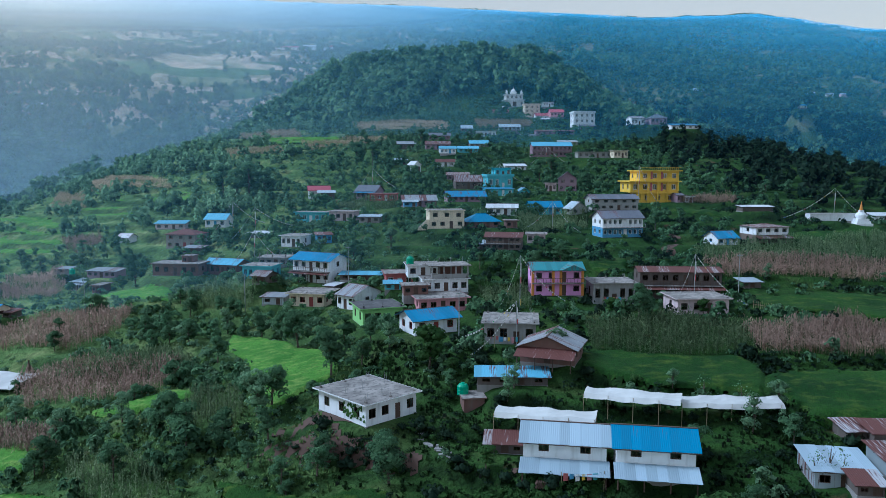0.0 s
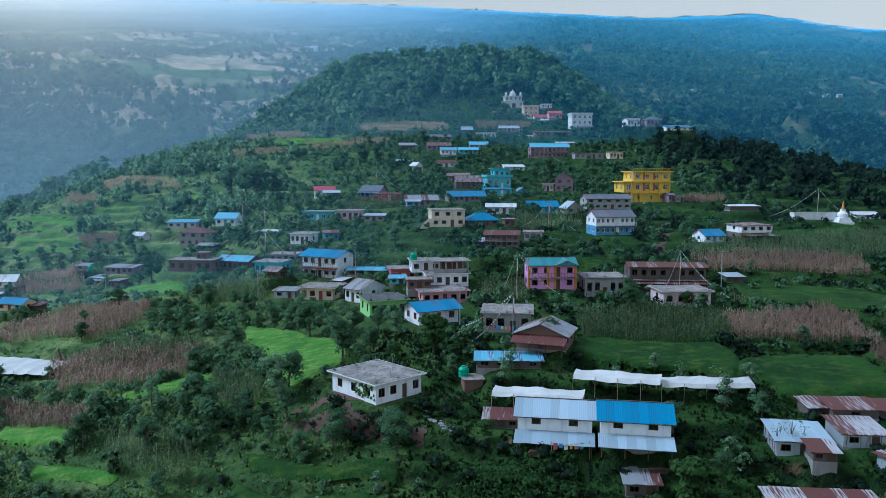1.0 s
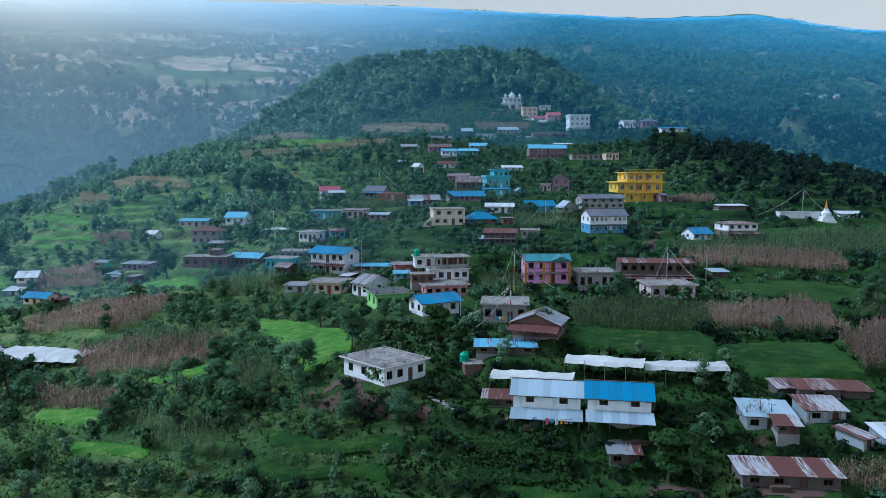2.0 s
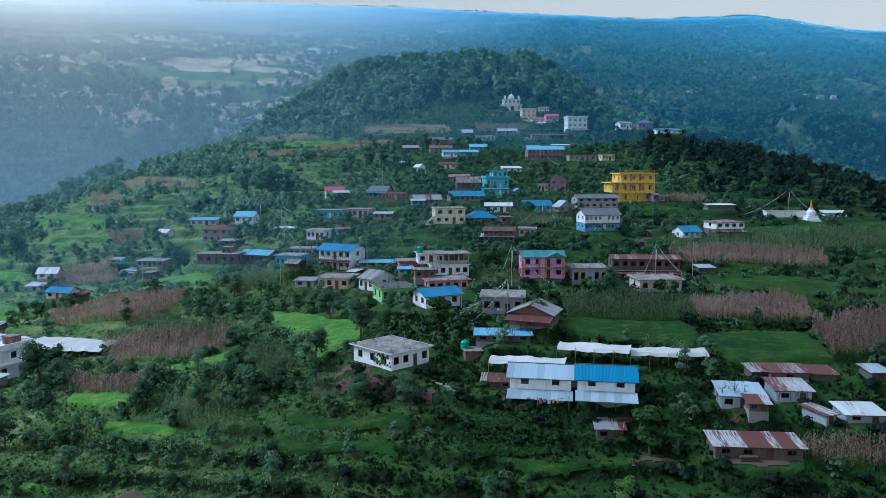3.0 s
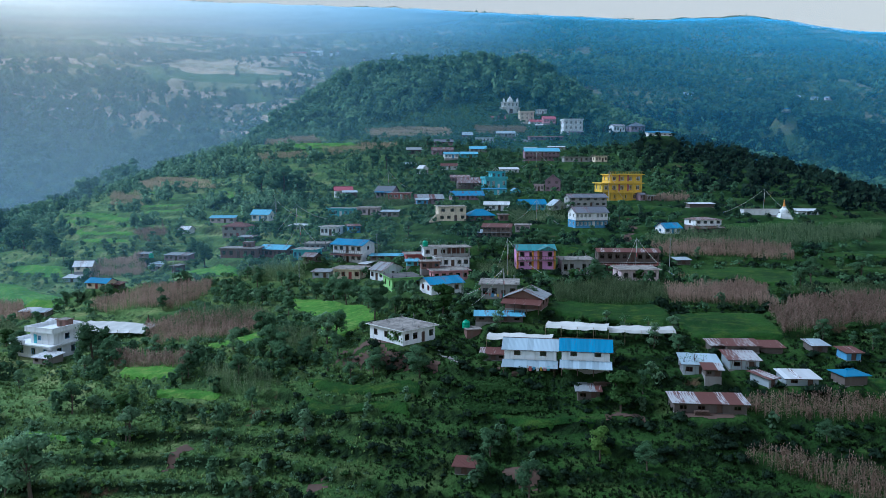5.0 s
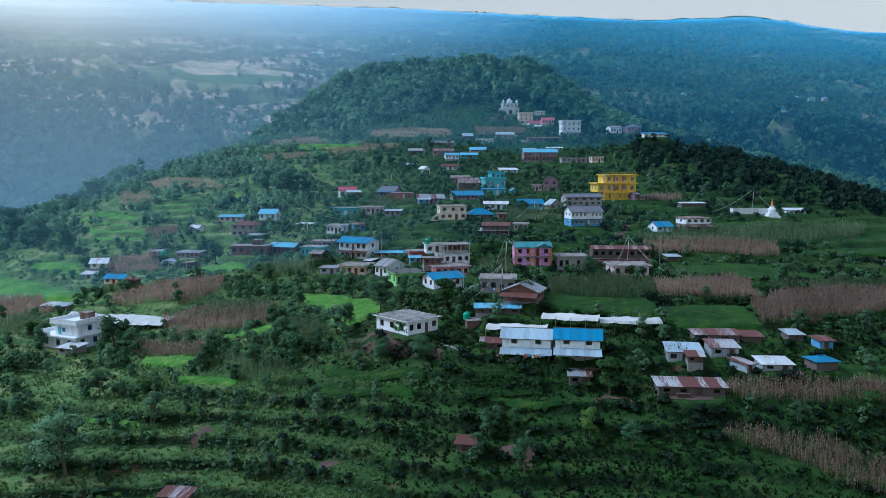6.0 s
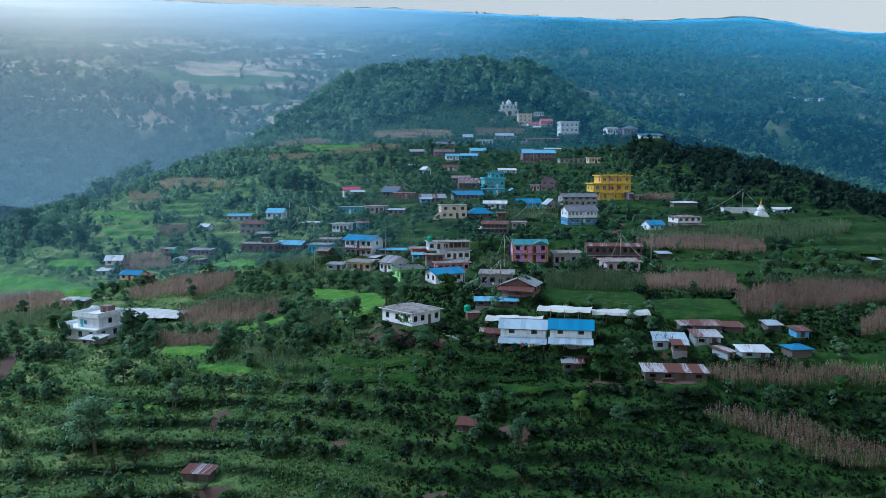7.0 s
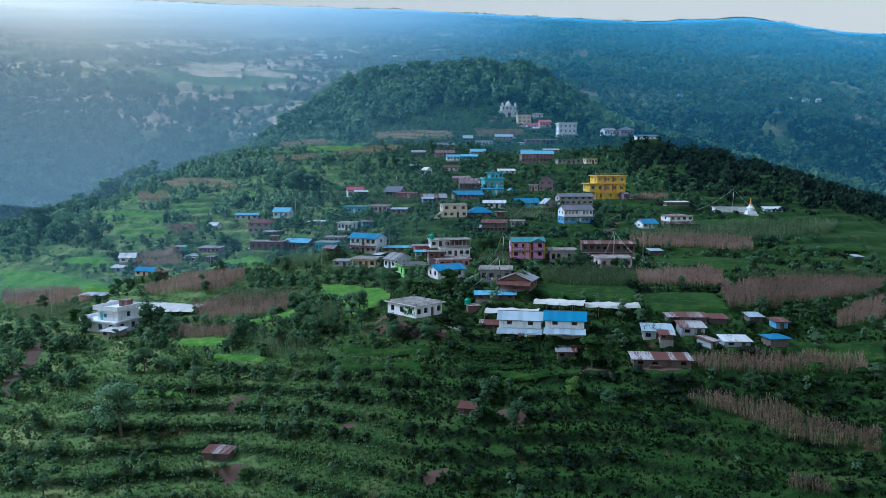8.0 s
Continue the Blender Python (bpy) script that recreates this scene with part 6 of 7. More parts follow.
def canopy(label, corners, step):
    """The closed top of a rice stand, uneven, laid over its terrace."""
    xs, ys = [c[0] for c in corners], [c[1] for c in corners]
    ax, ay = np.meshgrid(np.arange(min(xs) - 2, max(xs) + 2, step), np.arange(min(ys) - 2, max(ys) + 2, step))
    mx_, my_ = (ax + step / 2).ravel(), (ay + step / 2).ravel()
    ok = inside(mx_ + 1.2 * waves(mx_, my_, 9, 1), my_ + 1.2 * waves(mx_, my_, 9, 2), corners)
    for qx, qy, qz, rad in PADS:
        ok &= np.hypot(mx_ - qx, my_ - qy) > rad
    if min(ys) > 190:
        ok &= steep(mx_, my_) < 0.45  # the banks between the steps stay bare of rice
    ok = ok.reshape(ax.shape)[:-1, :-1]
    k = np.arange(ax.size).reshape(ax.shape)
    q = np.stack([k[:-1, :-1], k[:-1, 1:], k[1:, 1:], k[1:, :-1]], -1)[ok]
    if len(q) < 4:
        return
    r = np.random.RandomState(len(q))
    lift = 0.38 + 0.07 * waves(ax, ay, 3, 2) + r.uniform(-0.05, 0.05, ax.shape)
    # the stand's rim follows the plot's edge and comes down to the ground
    rim = np.bincount(q.ravel(), minlength=ax.size).reshape(ax.shape)
    for j, i in zip(*np.nonzero((rim > 0) & (rim < 4))):
        dx, dy = 1.2 * waves(ax[j, i], ay[j, i], 9, 1), 1.2 * waves(ax[j, i], ay[j, i], 9, 2)
        best = None
        for (xa, ya), (xb, yb) in zip(corners, corners[1:] + corners[:1]):
            u = min(1, max(0, ((ax[j, i] + dx - xa) * (xb - xa) + (ay[j, i] + dy - ya) * (yb - ya)) / ((xb - xa) ** 2 + (yb - ya) ** 2 + 1e-9)))
            ex, ey = xa + u * (xb - xa) - dx, ya + u * (yb - ya) - dy
            far_off = math.hypot(ex - ax[j, i], ey - ay[j, i])
            if best is None or far_off < best[0]:
                best = (far_off, ex, ey)
        if best[0] < 1.5 * step:
            ax[j, i], ay[j, i] = best[1:]
        lift[j, i] = 0.02
    used, back_to = np.unique(q, return_inverse=True)
    v = np.stack([ax, ay, land(ax, ay) + lift], -1).reshape(-1, 3)[used]
    way = r.normal(scale=0.16, size=(len(v), 3)) + [0, -0.2, 1]
    # lit copy left of x = -8, shaded copy right of it
    ob = new("rice_paddy", big_mesh("rice_paddy", v, back_to.reshape(-1, 4), LIT_RICE if max(xs) < -8 else SHADED_RICE, True, normals=way / np.linalg.norm(way, axis=1)[:, None]))
    tagged(ob, label, "rice field", kind="stuff")


def field(kind, label, *corners):
    """A planted plot: rice in tufts, or maize stalk by stalk."""
    corners = list(corners)
    FIELDS.append(corners)
    xs, ys = np.array([c[0] for c in corners], float), np.array([c[1] for c in corners], float)
    area = 0.5 * abs(np.dot(xs, np.roll(ys, 1)) - np.dot(ys, np.roll(xs, 1)))
    dist = ys.mean() + 40
    per = {"rice": 11.0, "dry": 5.0, "green": 4.0}[kind] * min(1.0, (130 / dist) ** (1.6 if kind == "rice" else 1.1))
    n = int(min(15000 if kind == "rice" else 7000, area * per))
    r = np.random.RandomState(int(area) % 9999)
    grow = (area * per / max(n, 1)) ** 0.5 * max(1.0, (dist / 130) ** (0.8 if kind == "rice" else 0.55))
    box_area = (np.ptp(xs) + 0.1) * (np.ptp(ys) + 0.1)
    m = int(n * box_area / max(area, 1))
    px, py = r.uniform(xs.min(), xs.max(), m), r.uniform(ys.min(), ys.max(), m)
    keep = inside(px + 1.2 * waves(px, py, 9, 1), py + 1.2 * waves(px, py, 9, 2), corners)
    for qx, qy, qz, rad in PADS:
        keep &= np.hypot(px - qx, py - qy) > rad * 0.95
    px, py = px[keep], py[keep]
    if len(px) < 5:
        return
    spots = np.stack([px, py, land(px, py) - 0.05], -1)
    if kind == "rice":
        canopy(label, corners, max(0.5, dist / 300))
    else:
        high = (1.7 if kind == "dry" and dist > 320 else 2.0) * (1 + 0.16 * waves(px, py, 5, 4)) * r.uniform(0.75, 1.15, len(px))
        scatter("maize_field", label, "maize field", spots, 2.0 * grow * r.uniform(0.8, 1.2, len(px)), [stalk(r) for _ in range(6)], MAIZE["tan" if kind == "dry" and dist > 320 else kind], tall=high)


for kind, label, corners in PLOTS:
    field(kind, label, *corners)


# ---- bare ground, kept clear of plants ----
BARE = (
    ("bare reddish slope where the bank slipped", ((-47.0, 68.6), (-43.0, 72.9), (-44.4, 75.0), (-46.1, 73.9))),
    ("bare earth patch below a terrace", ((-22.9, 60.5), (-18.8, 62.7), (-20.6, 64.2), (-22.7, 63.6))),
    ("bare earth bank in the lower valley", ((-7.0, 46.0), (-1.6, 47.7), (-2.6, 49.2), (-5.6, 48.6))),
    ("reddish earth bank beside the bushes", ((6.9, 58.9), (11.9, 56.4), (11.6, 59.0), (8.1, 60.5))),
    ("stony footpath down the left slope", ((-99.3, 82.3), (-102.3, 94.6), (-107.6, 116.5), (-106.2, 117.5), (-100.0, 97.6), (-96.0, 80.8))),
    ("trodden brown terrace before the white house", ((-23.9, 91.4), (-18.6, 92.5), (-5.6, 87.5), (-1.5, 84.5), (-6.1, 85.5), (-15.0, 87.9))),
    ("trodden yard in front of the white houses", ((7.2, 80.9), (17.8, 78.4), (26.6, 76.9), (27.2, 78.0), (18.1, 80.0), (7.6, 82.0))),
    ("red earth bank under the white house", ((-22.5, 94.5), (-17.9, 96.7), (-10.2, 93.7), (-10.1, 92.1), (-17.2, 93.1))),
    ("trodden earth around the rusted shed", ((34.7, 65.0), (43.1, 64.0), (42.5, 62.4), (35.6, 62.9))),
    ("footpath climbing past the blue house", ((50.8, 177.5), (56.1, 185.7), (56.9, 196.0), (58.3, 196.0), (57.5, 184.7), (52.0, 174.4))),
    ("bare earth at the small hut", ((-43.7, 54.5), (-38.8, 55.5), (-39.2, 52.9), (-42.0, 51.9))),
    ("dark soil bank above the lower terraces", ((24.1, 67.1), (29.3, 65.5), (29.1, 67.6), (25.5, 69.2))),
)
for label, corners in BARE:
    if "house" not in label:
        FIELDS.append(list(corners))
    bare_patch(label, *corners)


# ---- bushes, trees and woods ----
def clear_of(px, py, margin, fields=True):
    keep = np.ones(len(px), bool)
    for qx, qy, qz, rad in PADS:
        keep &= np.hypot(px - qx, py - qy + 0.25 * rad) > rad * margin
    if fields:
        for poly in FIELDS:
            keep &= ~inside(px, py, poly)
    return keep


def sow(seed, n, xa, xb, ya, yb, chance, margin=1.1, fields=True):
    """Random spots in a stretch of the plan, kept by a chance that changes over it."""
    r = np.random.RandomState(seed)
    px, py = r.uniform(xa, xb, n), r.uniform(ya, yb, n)
    keep = (r.uniform(0, 1, n) < chance(px, py)) & (np.abs(px + 1) < 0.59 * (py + 82) + 6)
    px, py = px[keep], py[keep]
    keep = clear_of(px, py, margin, fields)
    px, py = px[keep], py[keep]
    return px, py, land(px, py)


r0 = np.random.RandomState(3)
BUSH = [clump(r0, 46, [(0, 0, 0.5, 0.6), (r0.uniform(0.2, 0.5), 0.2, 0.4, 0.45), (-0.35, 0.2, r0.uniform(0.3, 0.7), 0.4), (0.1, -0.35, 0.35, 0.45)], 0.125, 0.9) for _ in range(6)]
GRASS = [tuft(r0) for _ in range(5)]
WEED = [cards(r0, 22, [(0, 0, 0.2, 0.6), (0.5, 0.3, 0.15, 0.5), (-0.5, 0.1, 0.15, 0.5)], 0.19, 0.5) for _ in range(5)]


def thick_bush(x, y):
    return np.clip(0.42 + 0.5 * waves(x, y, 16, 5) + 0.2 * waves(x, y, 5, 6), 0.04, 1) * (0.015 + 1.35 * steep(x, y))


def around_houses(x, y):
    return np.clip(0.5 + 0.45 * waves(x, y, 14, 5) + 0.25 * waves(x, y, 5, 6), 0.08, 1) * (0.55 + 0.5 * steep(x, y))


SPREAD = [cards(r0, 34, [(0, 0, 0.5, 0.6), (0.4, 0.2, 0.4, 0.45), (-0.35, 0.2, 0.5, 0.4), (0.1, -0.35, 0.35, 0.45)], 0.205, 0.9) for _ in range(6)]
# paler leaves on the left, near-black ones on the right paint in the light
for seed, (n, xa, xb, ya, yb, lo, hi, mat, label) in enumerate((
        (2000, -120, -30, 10, 120, 0.4, 1.4, 0, "dense green shrubs on the terrace banks"),
        (3200, -120, -25, 10, 130, 0.4, 1.4, 2, "grey-green shrubs on the sunny slope"),
        (2200, -120, -25, 10, 130, 0.4, 1.1, 3, "lime green weeds and bushes on the sunny slope"),
        (8200, -30, 105, 10, 112, 0.5, 1.9, 4, "dense green shrubs coloured dark for shade, on the terrace banks"),
        (2300, -30, 105, 10, 115, 0.4, 1.4, 1, "fresh green bushes and creepers between terraces"),
        (5200, -70, 120, 105, 215, 0.8, 2.4, 0, "leafy bushes around the village houses"),
        (4600, -150, 0, 105, 215, 0.8, 2.2, 2, "dull green bushes among the houses"),
        (3000, 0, 120, 105, 215, 0.8, 2.4, 4, "bushes among the houses, shade put into their colour"),
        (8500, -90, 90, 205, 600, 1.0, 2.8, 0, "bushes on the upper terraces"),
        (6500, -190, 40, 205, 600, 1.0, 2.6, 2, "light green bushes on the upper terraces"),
        (3600, 60, 165, 205, 500, 1.0, 2.8, 4, "bushes on the far flank, shade put into their colour"))):
    px, py, pz = sow(70 + seed, n, xa, xb, ya, yb, thick_bush if ya < 100 else around_houses, 0.95)
    size = np.random.RandomState(seed).uniform(0, 1, len(px)) ** 2 * (hi - lo) + lo
    scatter("shrubs", label, "shrubs", np.stack([px, py, pz - 0.15], -1), size, BUSH if ya < 100 else SPREAD, LEAVES[mat])

# lit and shaded copies of one grass: pale left, near black right
GRASSES = (leafage("lit_grass_tone", (0.08, 0.15, 0.04), (0.27, 0.37, 0.12), 0.35), leafage("shaded_grass_tone", (0.013, 0.032, 0.008), (0.036, 0.068, 0.017), 0.2))
for seed, (xa, xb, where, near, weed) in enumerate(((-130, -12, "of the left terraces, coloured as if sunlit", 0, 2), (-12, 110, "of the right terraces, coloured as if shaded", 1, 4))):
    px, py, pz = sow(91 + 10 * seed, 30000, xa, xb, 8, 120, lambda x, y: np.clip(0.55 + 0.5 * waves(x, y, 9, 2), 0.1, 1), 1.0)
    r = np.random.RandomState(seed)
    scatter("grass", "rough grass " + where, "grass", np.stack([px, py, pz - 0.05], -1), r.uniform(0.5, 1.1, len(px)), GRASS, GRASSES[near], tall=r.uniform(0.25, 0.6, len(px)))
    # weeds likewise: paler leaves left, shade-coloured leaves right
    px, py, pz = sow(92 + 10 * seed, 26000, xa, xb, 8, 150, lambda x, y: np.clip(0.62 + 0.5 * waves(x, y, 12, 8), 0.12, 1) * (0.03 + 1.0 * steep(x, y)), 1.0)
    scatter("ground_cover", "low weeds and vines on the banks " + where, "weeds", np.stack([px, py, pz - 0.08], -1), r.uniform(0.4, 0.95, len(px)), WEED, LEAVES[weed])

VINE = [cards(r0, 14, [(0, 0, 0.12, 0.5), (0.4, 0.2, 0.1, 0.4), (-0.4, -0.1, 0.1, 0.4)], 0.2, 0.4) for _ in range(4)]
px, py, pz = sow(95, 1500, 2, 15, 71, 80, lambda x, y: np.clip(0.75 + 0.4 * waves(x, y, 5, 2), 0, 1), 0.8)
scatter("vines", "broad-leaved squash vines over the bank below the white houses", "vines", np.stack([px, py, pz + 0.1], -1), np.random.RandomState(5).uniform(0.8, 1.5, len(px)), VINE, LEAVES[1])

# single trees
px, py, pz = sow(101, 1500, -120, 105, 30, 125, lambda x, y: np.clip(0.1 + 0.25 * waves(x, y, 22, 9), 0.02, 1), 1.3)
for x, y in list(zip(px, py))[:60]:
    tree(int(rng.choice([1, 4, 1, 6, 3] if x < -20 else [2, 3, 7, 2, 2])), x, y, rng.uniform(2.2, 4.6))
px, py, pz = sow(102, 2200, -130, 110, 118, 240, lambda x, y: np.clip(0.13 + 0.2 * waves(x, y, 24, 9), 0.03, 1), 1.25)
for x, y in list(zip(px, py))[:75]:
    tree(int(rng.choice([0, 1, 2, 3, 4, 7, 0])), x, y, rng.uniform(2.6, 5.5))
# trees that stand out
tree(3, -2.0, 108.7, 7.2)
tree(0, -16.3, 109.0, 7.4)
tree(0, -24.4, 127.1, 6.7)
tree(1, -25.1, 100.6, 7.2)
tree(0, -23.5, 102.2, 6.2)
tree(7, -46.6, 138.4, 4.4)
tree(7, -54.3, 140.4, 4.0)
tree(7, -51.0, 140.4, 3.8)
tree(0, -37.9, 126.3, 4.9)
tree(7, -76.0, 149.5, 3.1)
tree(2, -6.0, 82.3, 6.0)
tree(0, -14.4, 84.3, 4.0)
tree(2, -32.6, 94.4, 6.1)
tree(2, -37.3, 98.4, 5.4)
tree(0, -28.1, 94.9, 5.1)
tree(7, -46.5, 113.0, 3.6)
tree(2, -39.8, 89.1, 5.3)
tree(7, -52.0, 94.1, 3.7)
tree(4, -52.6, 101.2, 4.8)
tree(4, -63.6, 111.2, 4.6)
tree(4, 9.2, 97.0, 3.5)
tree(0, 34.1, 128.1, 4.4)
tree(3, 44.1, 128.1, 3.1)
tree(3, 25.0, 171.9, 4.6)
tree(1, 29.9, 97.6, 2.8)
tree(1, 15.9, 105.3, 4.9)
tree(3, 26.3, 80.1, 3.4)
tree(3, 4.8, 82.5, 2.8)
tree(0, -76.9, 190.1, 7.4)
tree(2, -77.6, 271.5, 11.6)
tree(2, -67.5, 266.9, 13.0)
tree(2, -61.5, 266.5, 9.8)
tree(2, -71.3, 266.4, 11.8)
tree(2, -34.9, 313.9, 10.6)
tree(2, -28.4, 312.4, 9.1)
tree(2, -10.1, 355.1, 9.3)
tree(2, 98.0, 432.3, 14.5)
tree(2, 304.8, 1006.6, 23.4)
tree(2, 37.3, 297.7, 9.2)
tree(2, 42.2, 301.3, 8.4)
tree(0, 51.9, 276.4, 6.5)
tree(0, 55.8, 270.3, 6.0)
tree(7, 62.7, 242.9, 3.9)
tree(0, 55.5, 200.1, 5.3)
tree(7, -56.4, 162.9, 3.6)
tree(0, -52.5, 160.3, 4.1)
tree(0, -42.4, 153.8, 3.9)
tree(7, -36.9, 139.0, 3.1)
tree(0, -29.0, 138.6, 5.2)
tree(0, -12.3, 113.6, 4.7)
tree(3, 1.3, 104.6, 3.2)
tree(4, -8.2, 116.7, 4.4)
tree(0, -17.8, 83.2, 2.5)
tree(0, -23.1, 87.8, 3.4)
tree(2, -16.6, 127.2, 5.7)
tree(6, -65.6, 64.4, 11.9)
tree(0, -70.2, 65.4, 6.8)
tree(1, -55.1, 76.5, 6.5)
tree(0, -77.2, 112.1, 8.6)
tree(0, -71.6, 108.6, 5.9)
tree(2, -69.2, 85.7, 6.0)
tree(3, 26.4, 69.2, 7.2)
tree(5, 21.2, 59.6, 5.3)
tree(0, 27.4, 56.6, 4.3)
tree(2, 10.2, 54.2, 5.9)
tree(0, 5.3, 63.6, 4.6)
tree(0, 84.7, 129.1, 6.8)
tree(0, 108.0, 133.6, 3.5)
tree(0, 114.1, 126.5, 7.1)
tree(0, 53.7, 57.9, 3.8)
tree(4, -24.2, 71.0, 5.9)
tree(0, -35.6, 96.9, 6.9)
tree(0, -13.8, 87.5, 4.5)
tree(2, -6.8, 85.5, 5.2)
tree(0, -39.7, 74.0, 3.0)
tree(2, -87.3, 80.3, 3.9)
tree(2, -84.3, 67.5, 4.7)
tree(3, 2.0, 42.5, 3.9)
tree(7, -71.6, 138.9, 4.2)
tree(1, 71.3, 70.0, 4.1)
tree(1, 41.3, 92.1, 3.9)
tree(4, 36.5, 87.9, 5.0)
tree(0, -25.9, 75.3, 4.7)
tree(0, -35.1, 80.4, 3.6)
tree(0, -50.8, 94.1, 5.2)
tree(0, -97.1, 117.6, 5.2)
tree(2, -89.3, 92.1, 3.9)
tree(0, -94.0, 79.3, 4.8)
tree(2, -376.2, 581.4, 29.3)
tree(2, -180.7, 256.1, 14.9)
tree(2, -157.7, 234.5, 12.8)
tree(0, -139.5, 217.3, 9.9)
tree(2, 102.2, 139.7, 6.5)
tree(0, -21.9, 93.1, 4.7)
tree(2, -18.5, 84.3, 3.7)
tree(8, 32.4, 93.0, 4.4)
tree(8, 36.7, 92.0, 3.8)
tree(8, 40.8, 78.1, 4.5)
tree(8, 38.9, 77.6, 3.7)
tree(8, 42.1, 77.6, 3.6)
tree(8, -100.3, 89.0, 6.4)
tree(8, -55.7, 76.5, 4.7)
tree(0, 80.4, 125.5, 4.9)
tree(0, -11.6, 121.2, 4.6)
tree(0, -33.4, 139.1, 5.3)
tree(0, -18.6, 119.1, 5.3)
tree(7, -57.3, 145.5, 4.1)
tree(7, -47.5, 141.9, 4.1)
tree(4, 8.1, 94.4, 3.6)

# woods: crowns in one mesh for each stretch
r1 = np.random.RandomState(8)
FARTREE = []
for _ in range(6):
    lobes = crown_lobes(r1, 1.0, 0.42, 0.05)
    FARTREE.append(cards(r1, 10, lobes, 0.3, 1.0))


def wood(seed, n, xa, xb, ya, yb, chance, lo, hi, templates, mat, label, margin=1.25):
    px, py, pz = sow(seed, n, xa, xb, ya, yb, chance, margin)
    h = np.random.RandomState(seed).uniform(lo, hi, len(px))
    scatter("woodland", label, "trees", np.stack([px, py, pz - 0.4], -1), h, templates, mat)


NEARTREE = [cards(r1, 90, crown_lobes(r1, 1.0, 0.38, 0.1), 0.105, 1.0) for _ in range(6)]
wood(210, 1500, -140, 115, 110, 240, lambda x, y: np.clip(0.2 + 0.3 * waves(x, y, 20, 4), 0.03, 1), 2.2, 4.5, NEARTREE, LEAVES[0], "bushy young trees between the houses", 1.15)
wood(211, 900, -120, 110, 25, 120, lambda x, y: np.clip(0.12 + 0.3 * waves(x, y, 18, 6), 0.02, 1), 1.8, 3.4, NEARTREE, LEAVES[2], "dull green young trees on the banks", 1.15)
wood(214, 1100, -125, -25, 40, 125, lambda x, y: np.clip(0.3 + 0.5 * waves(x, y, 16, 3), 0.02, 1) * (0.25 + 0.75 * smooth(65, 95, y)), 1.8, 4.4, NEARTREE, LEAVES[0], "leafy young trees on the sunny terraces", 1.2)
SMALLTREE = [cards(r1, 44, crown_lobes(r1, 1.0, 0.42, 0.08), 0.145, 1.0) for _ in range(6)]
KNOLLTREE = [cards(r1, 34, crown_lobes(r1, 1.0, 0.4, 0.12), 0.16, 1.0) for _ in range(6)]
wood(201, 3600, -75, 110, 205, 590, lambda x, y: np.clip(0.3 + 0.4 * waves(x, y, 26, 3), 0.04, 1), 2.2, 5.2, SMALLTREE, LEAVES[0], "round trees between the upper houses", 1.35)
wood(213, 2600, -190, -10, 215, 480, lambda x, y: np.clip(0.15 + 0.4 * waves(x, y, 22, 7), 0.02, 1), 2.2, 4.5, SMALLTREE, LEAVES[2], "grey-green trees between the upper houses", 1.35)
wood(212, 3000, -200, -60, 235, 500, lambda x, y: np.clip(0.25 + 0.5 * waves(x, y, 30, 2), 0.04, 1), 3, 7, KNOLLTREE, LEAVES[2], "trees on the left shoulder of the spur", 1.6)
# the darkest leaves here paint in this flank's shade
wood(202, 4200, 75, 270, 215, 560, lambda x, y: np.clip((0.6 + 0.5 * waves(x, y, 20, 4)) * smooth(75, 130, x) * (0.5 + 0.6 * steep(x, y)), 0, 1), 3, 8, KNOLLTREE, LEAVES[4], "wooded flank of the spur, shade put into its colour")
wood(203, 2600, -330, -150, 90, 420, lambda x, y: np.clip(1.0 - 1.1 * smooth(-240, -195, x) + 0.4 * waves(x, y, 40, 5), 0, 1), 5, 10, KNOLLTREE, FOREST, "wooded gully below the left flank")
wood(204, 5800, -280, 320, 440, 800, lambda x, y: np.clip(smooth(0, 30, y - 552 - 34 * np.exp(-((x - 48) / 45) ** 2) + 0.7 * np.maximum(np.abs(x - 45) - 80, 0) + 12 * waves(x, y, 40, 3)), 0, 1) * (spur(x, y) > mountain(x, y) - 6), 9, 19, KNOLLTREE, FOREST, "dense forest on the knoll behind the temple")


def far_cover(x, y):
    s = 0.72 + 0.3 * smooth(-100, 250, x) + 0.5 * waves(x, y, 150, 6) + 0.3 * waves(x, y, 45, 7) + 0.6 * (1 - smooth(720, 900, y))
    s = s - 0.5 * smooth(-60, -300, x) * smooth(860, 1020, y) * (1 - smooth(1700, 2100, y))
    s = s * (mountain(x, y) > spur(x, y) - 4)
    return np.clip(s, 0.05, 1) * (np.abs(x - 0) < 0.62 * (y + 90) + 40)


wood(220, 6500, -520, 20, 470, 900, lambda x, y: np.clip(0.9 + 0.3 * waves(x, y, 60, 3) - smooth(700, 860, y + 0.5 * x + 150), 0, 1) * (mountain(x, y) > spur(x, y) - 12), 8, 15, KNOLLTREE, FOREST, "closed forest in the gully behind the spur")
# the side valley's shade is put into these trees' leaf colour
wood(221, 7500, 90, 800, 440, 1050, lambda x, y: np.clip(0.75 + 0.5 * waves(x, y, 70, 5), 0, 1) * (mountain(x, y) > spur(x, y) - 12), 8, 15, KNOLLTREE, LEAVES[4], "closed forest across the side valley, shade put into its colour")
wood(205, 14000, -800, 900, 440, 1250, far_cover, 7, 13, FARTREE, FOREST, "forest on the lower mountainside")
wood(208, 6000, -800, 900, 560, 1250, far_cover, 5, 10, FARTREE, PALE_FOREST, "lighter trees on the lower mountainside")
wood(206, 9000, -1500, 1500, 1250, 2300, far_cover, 9, 17, FARTREE, FOREST, "forest on the upper mountainside")
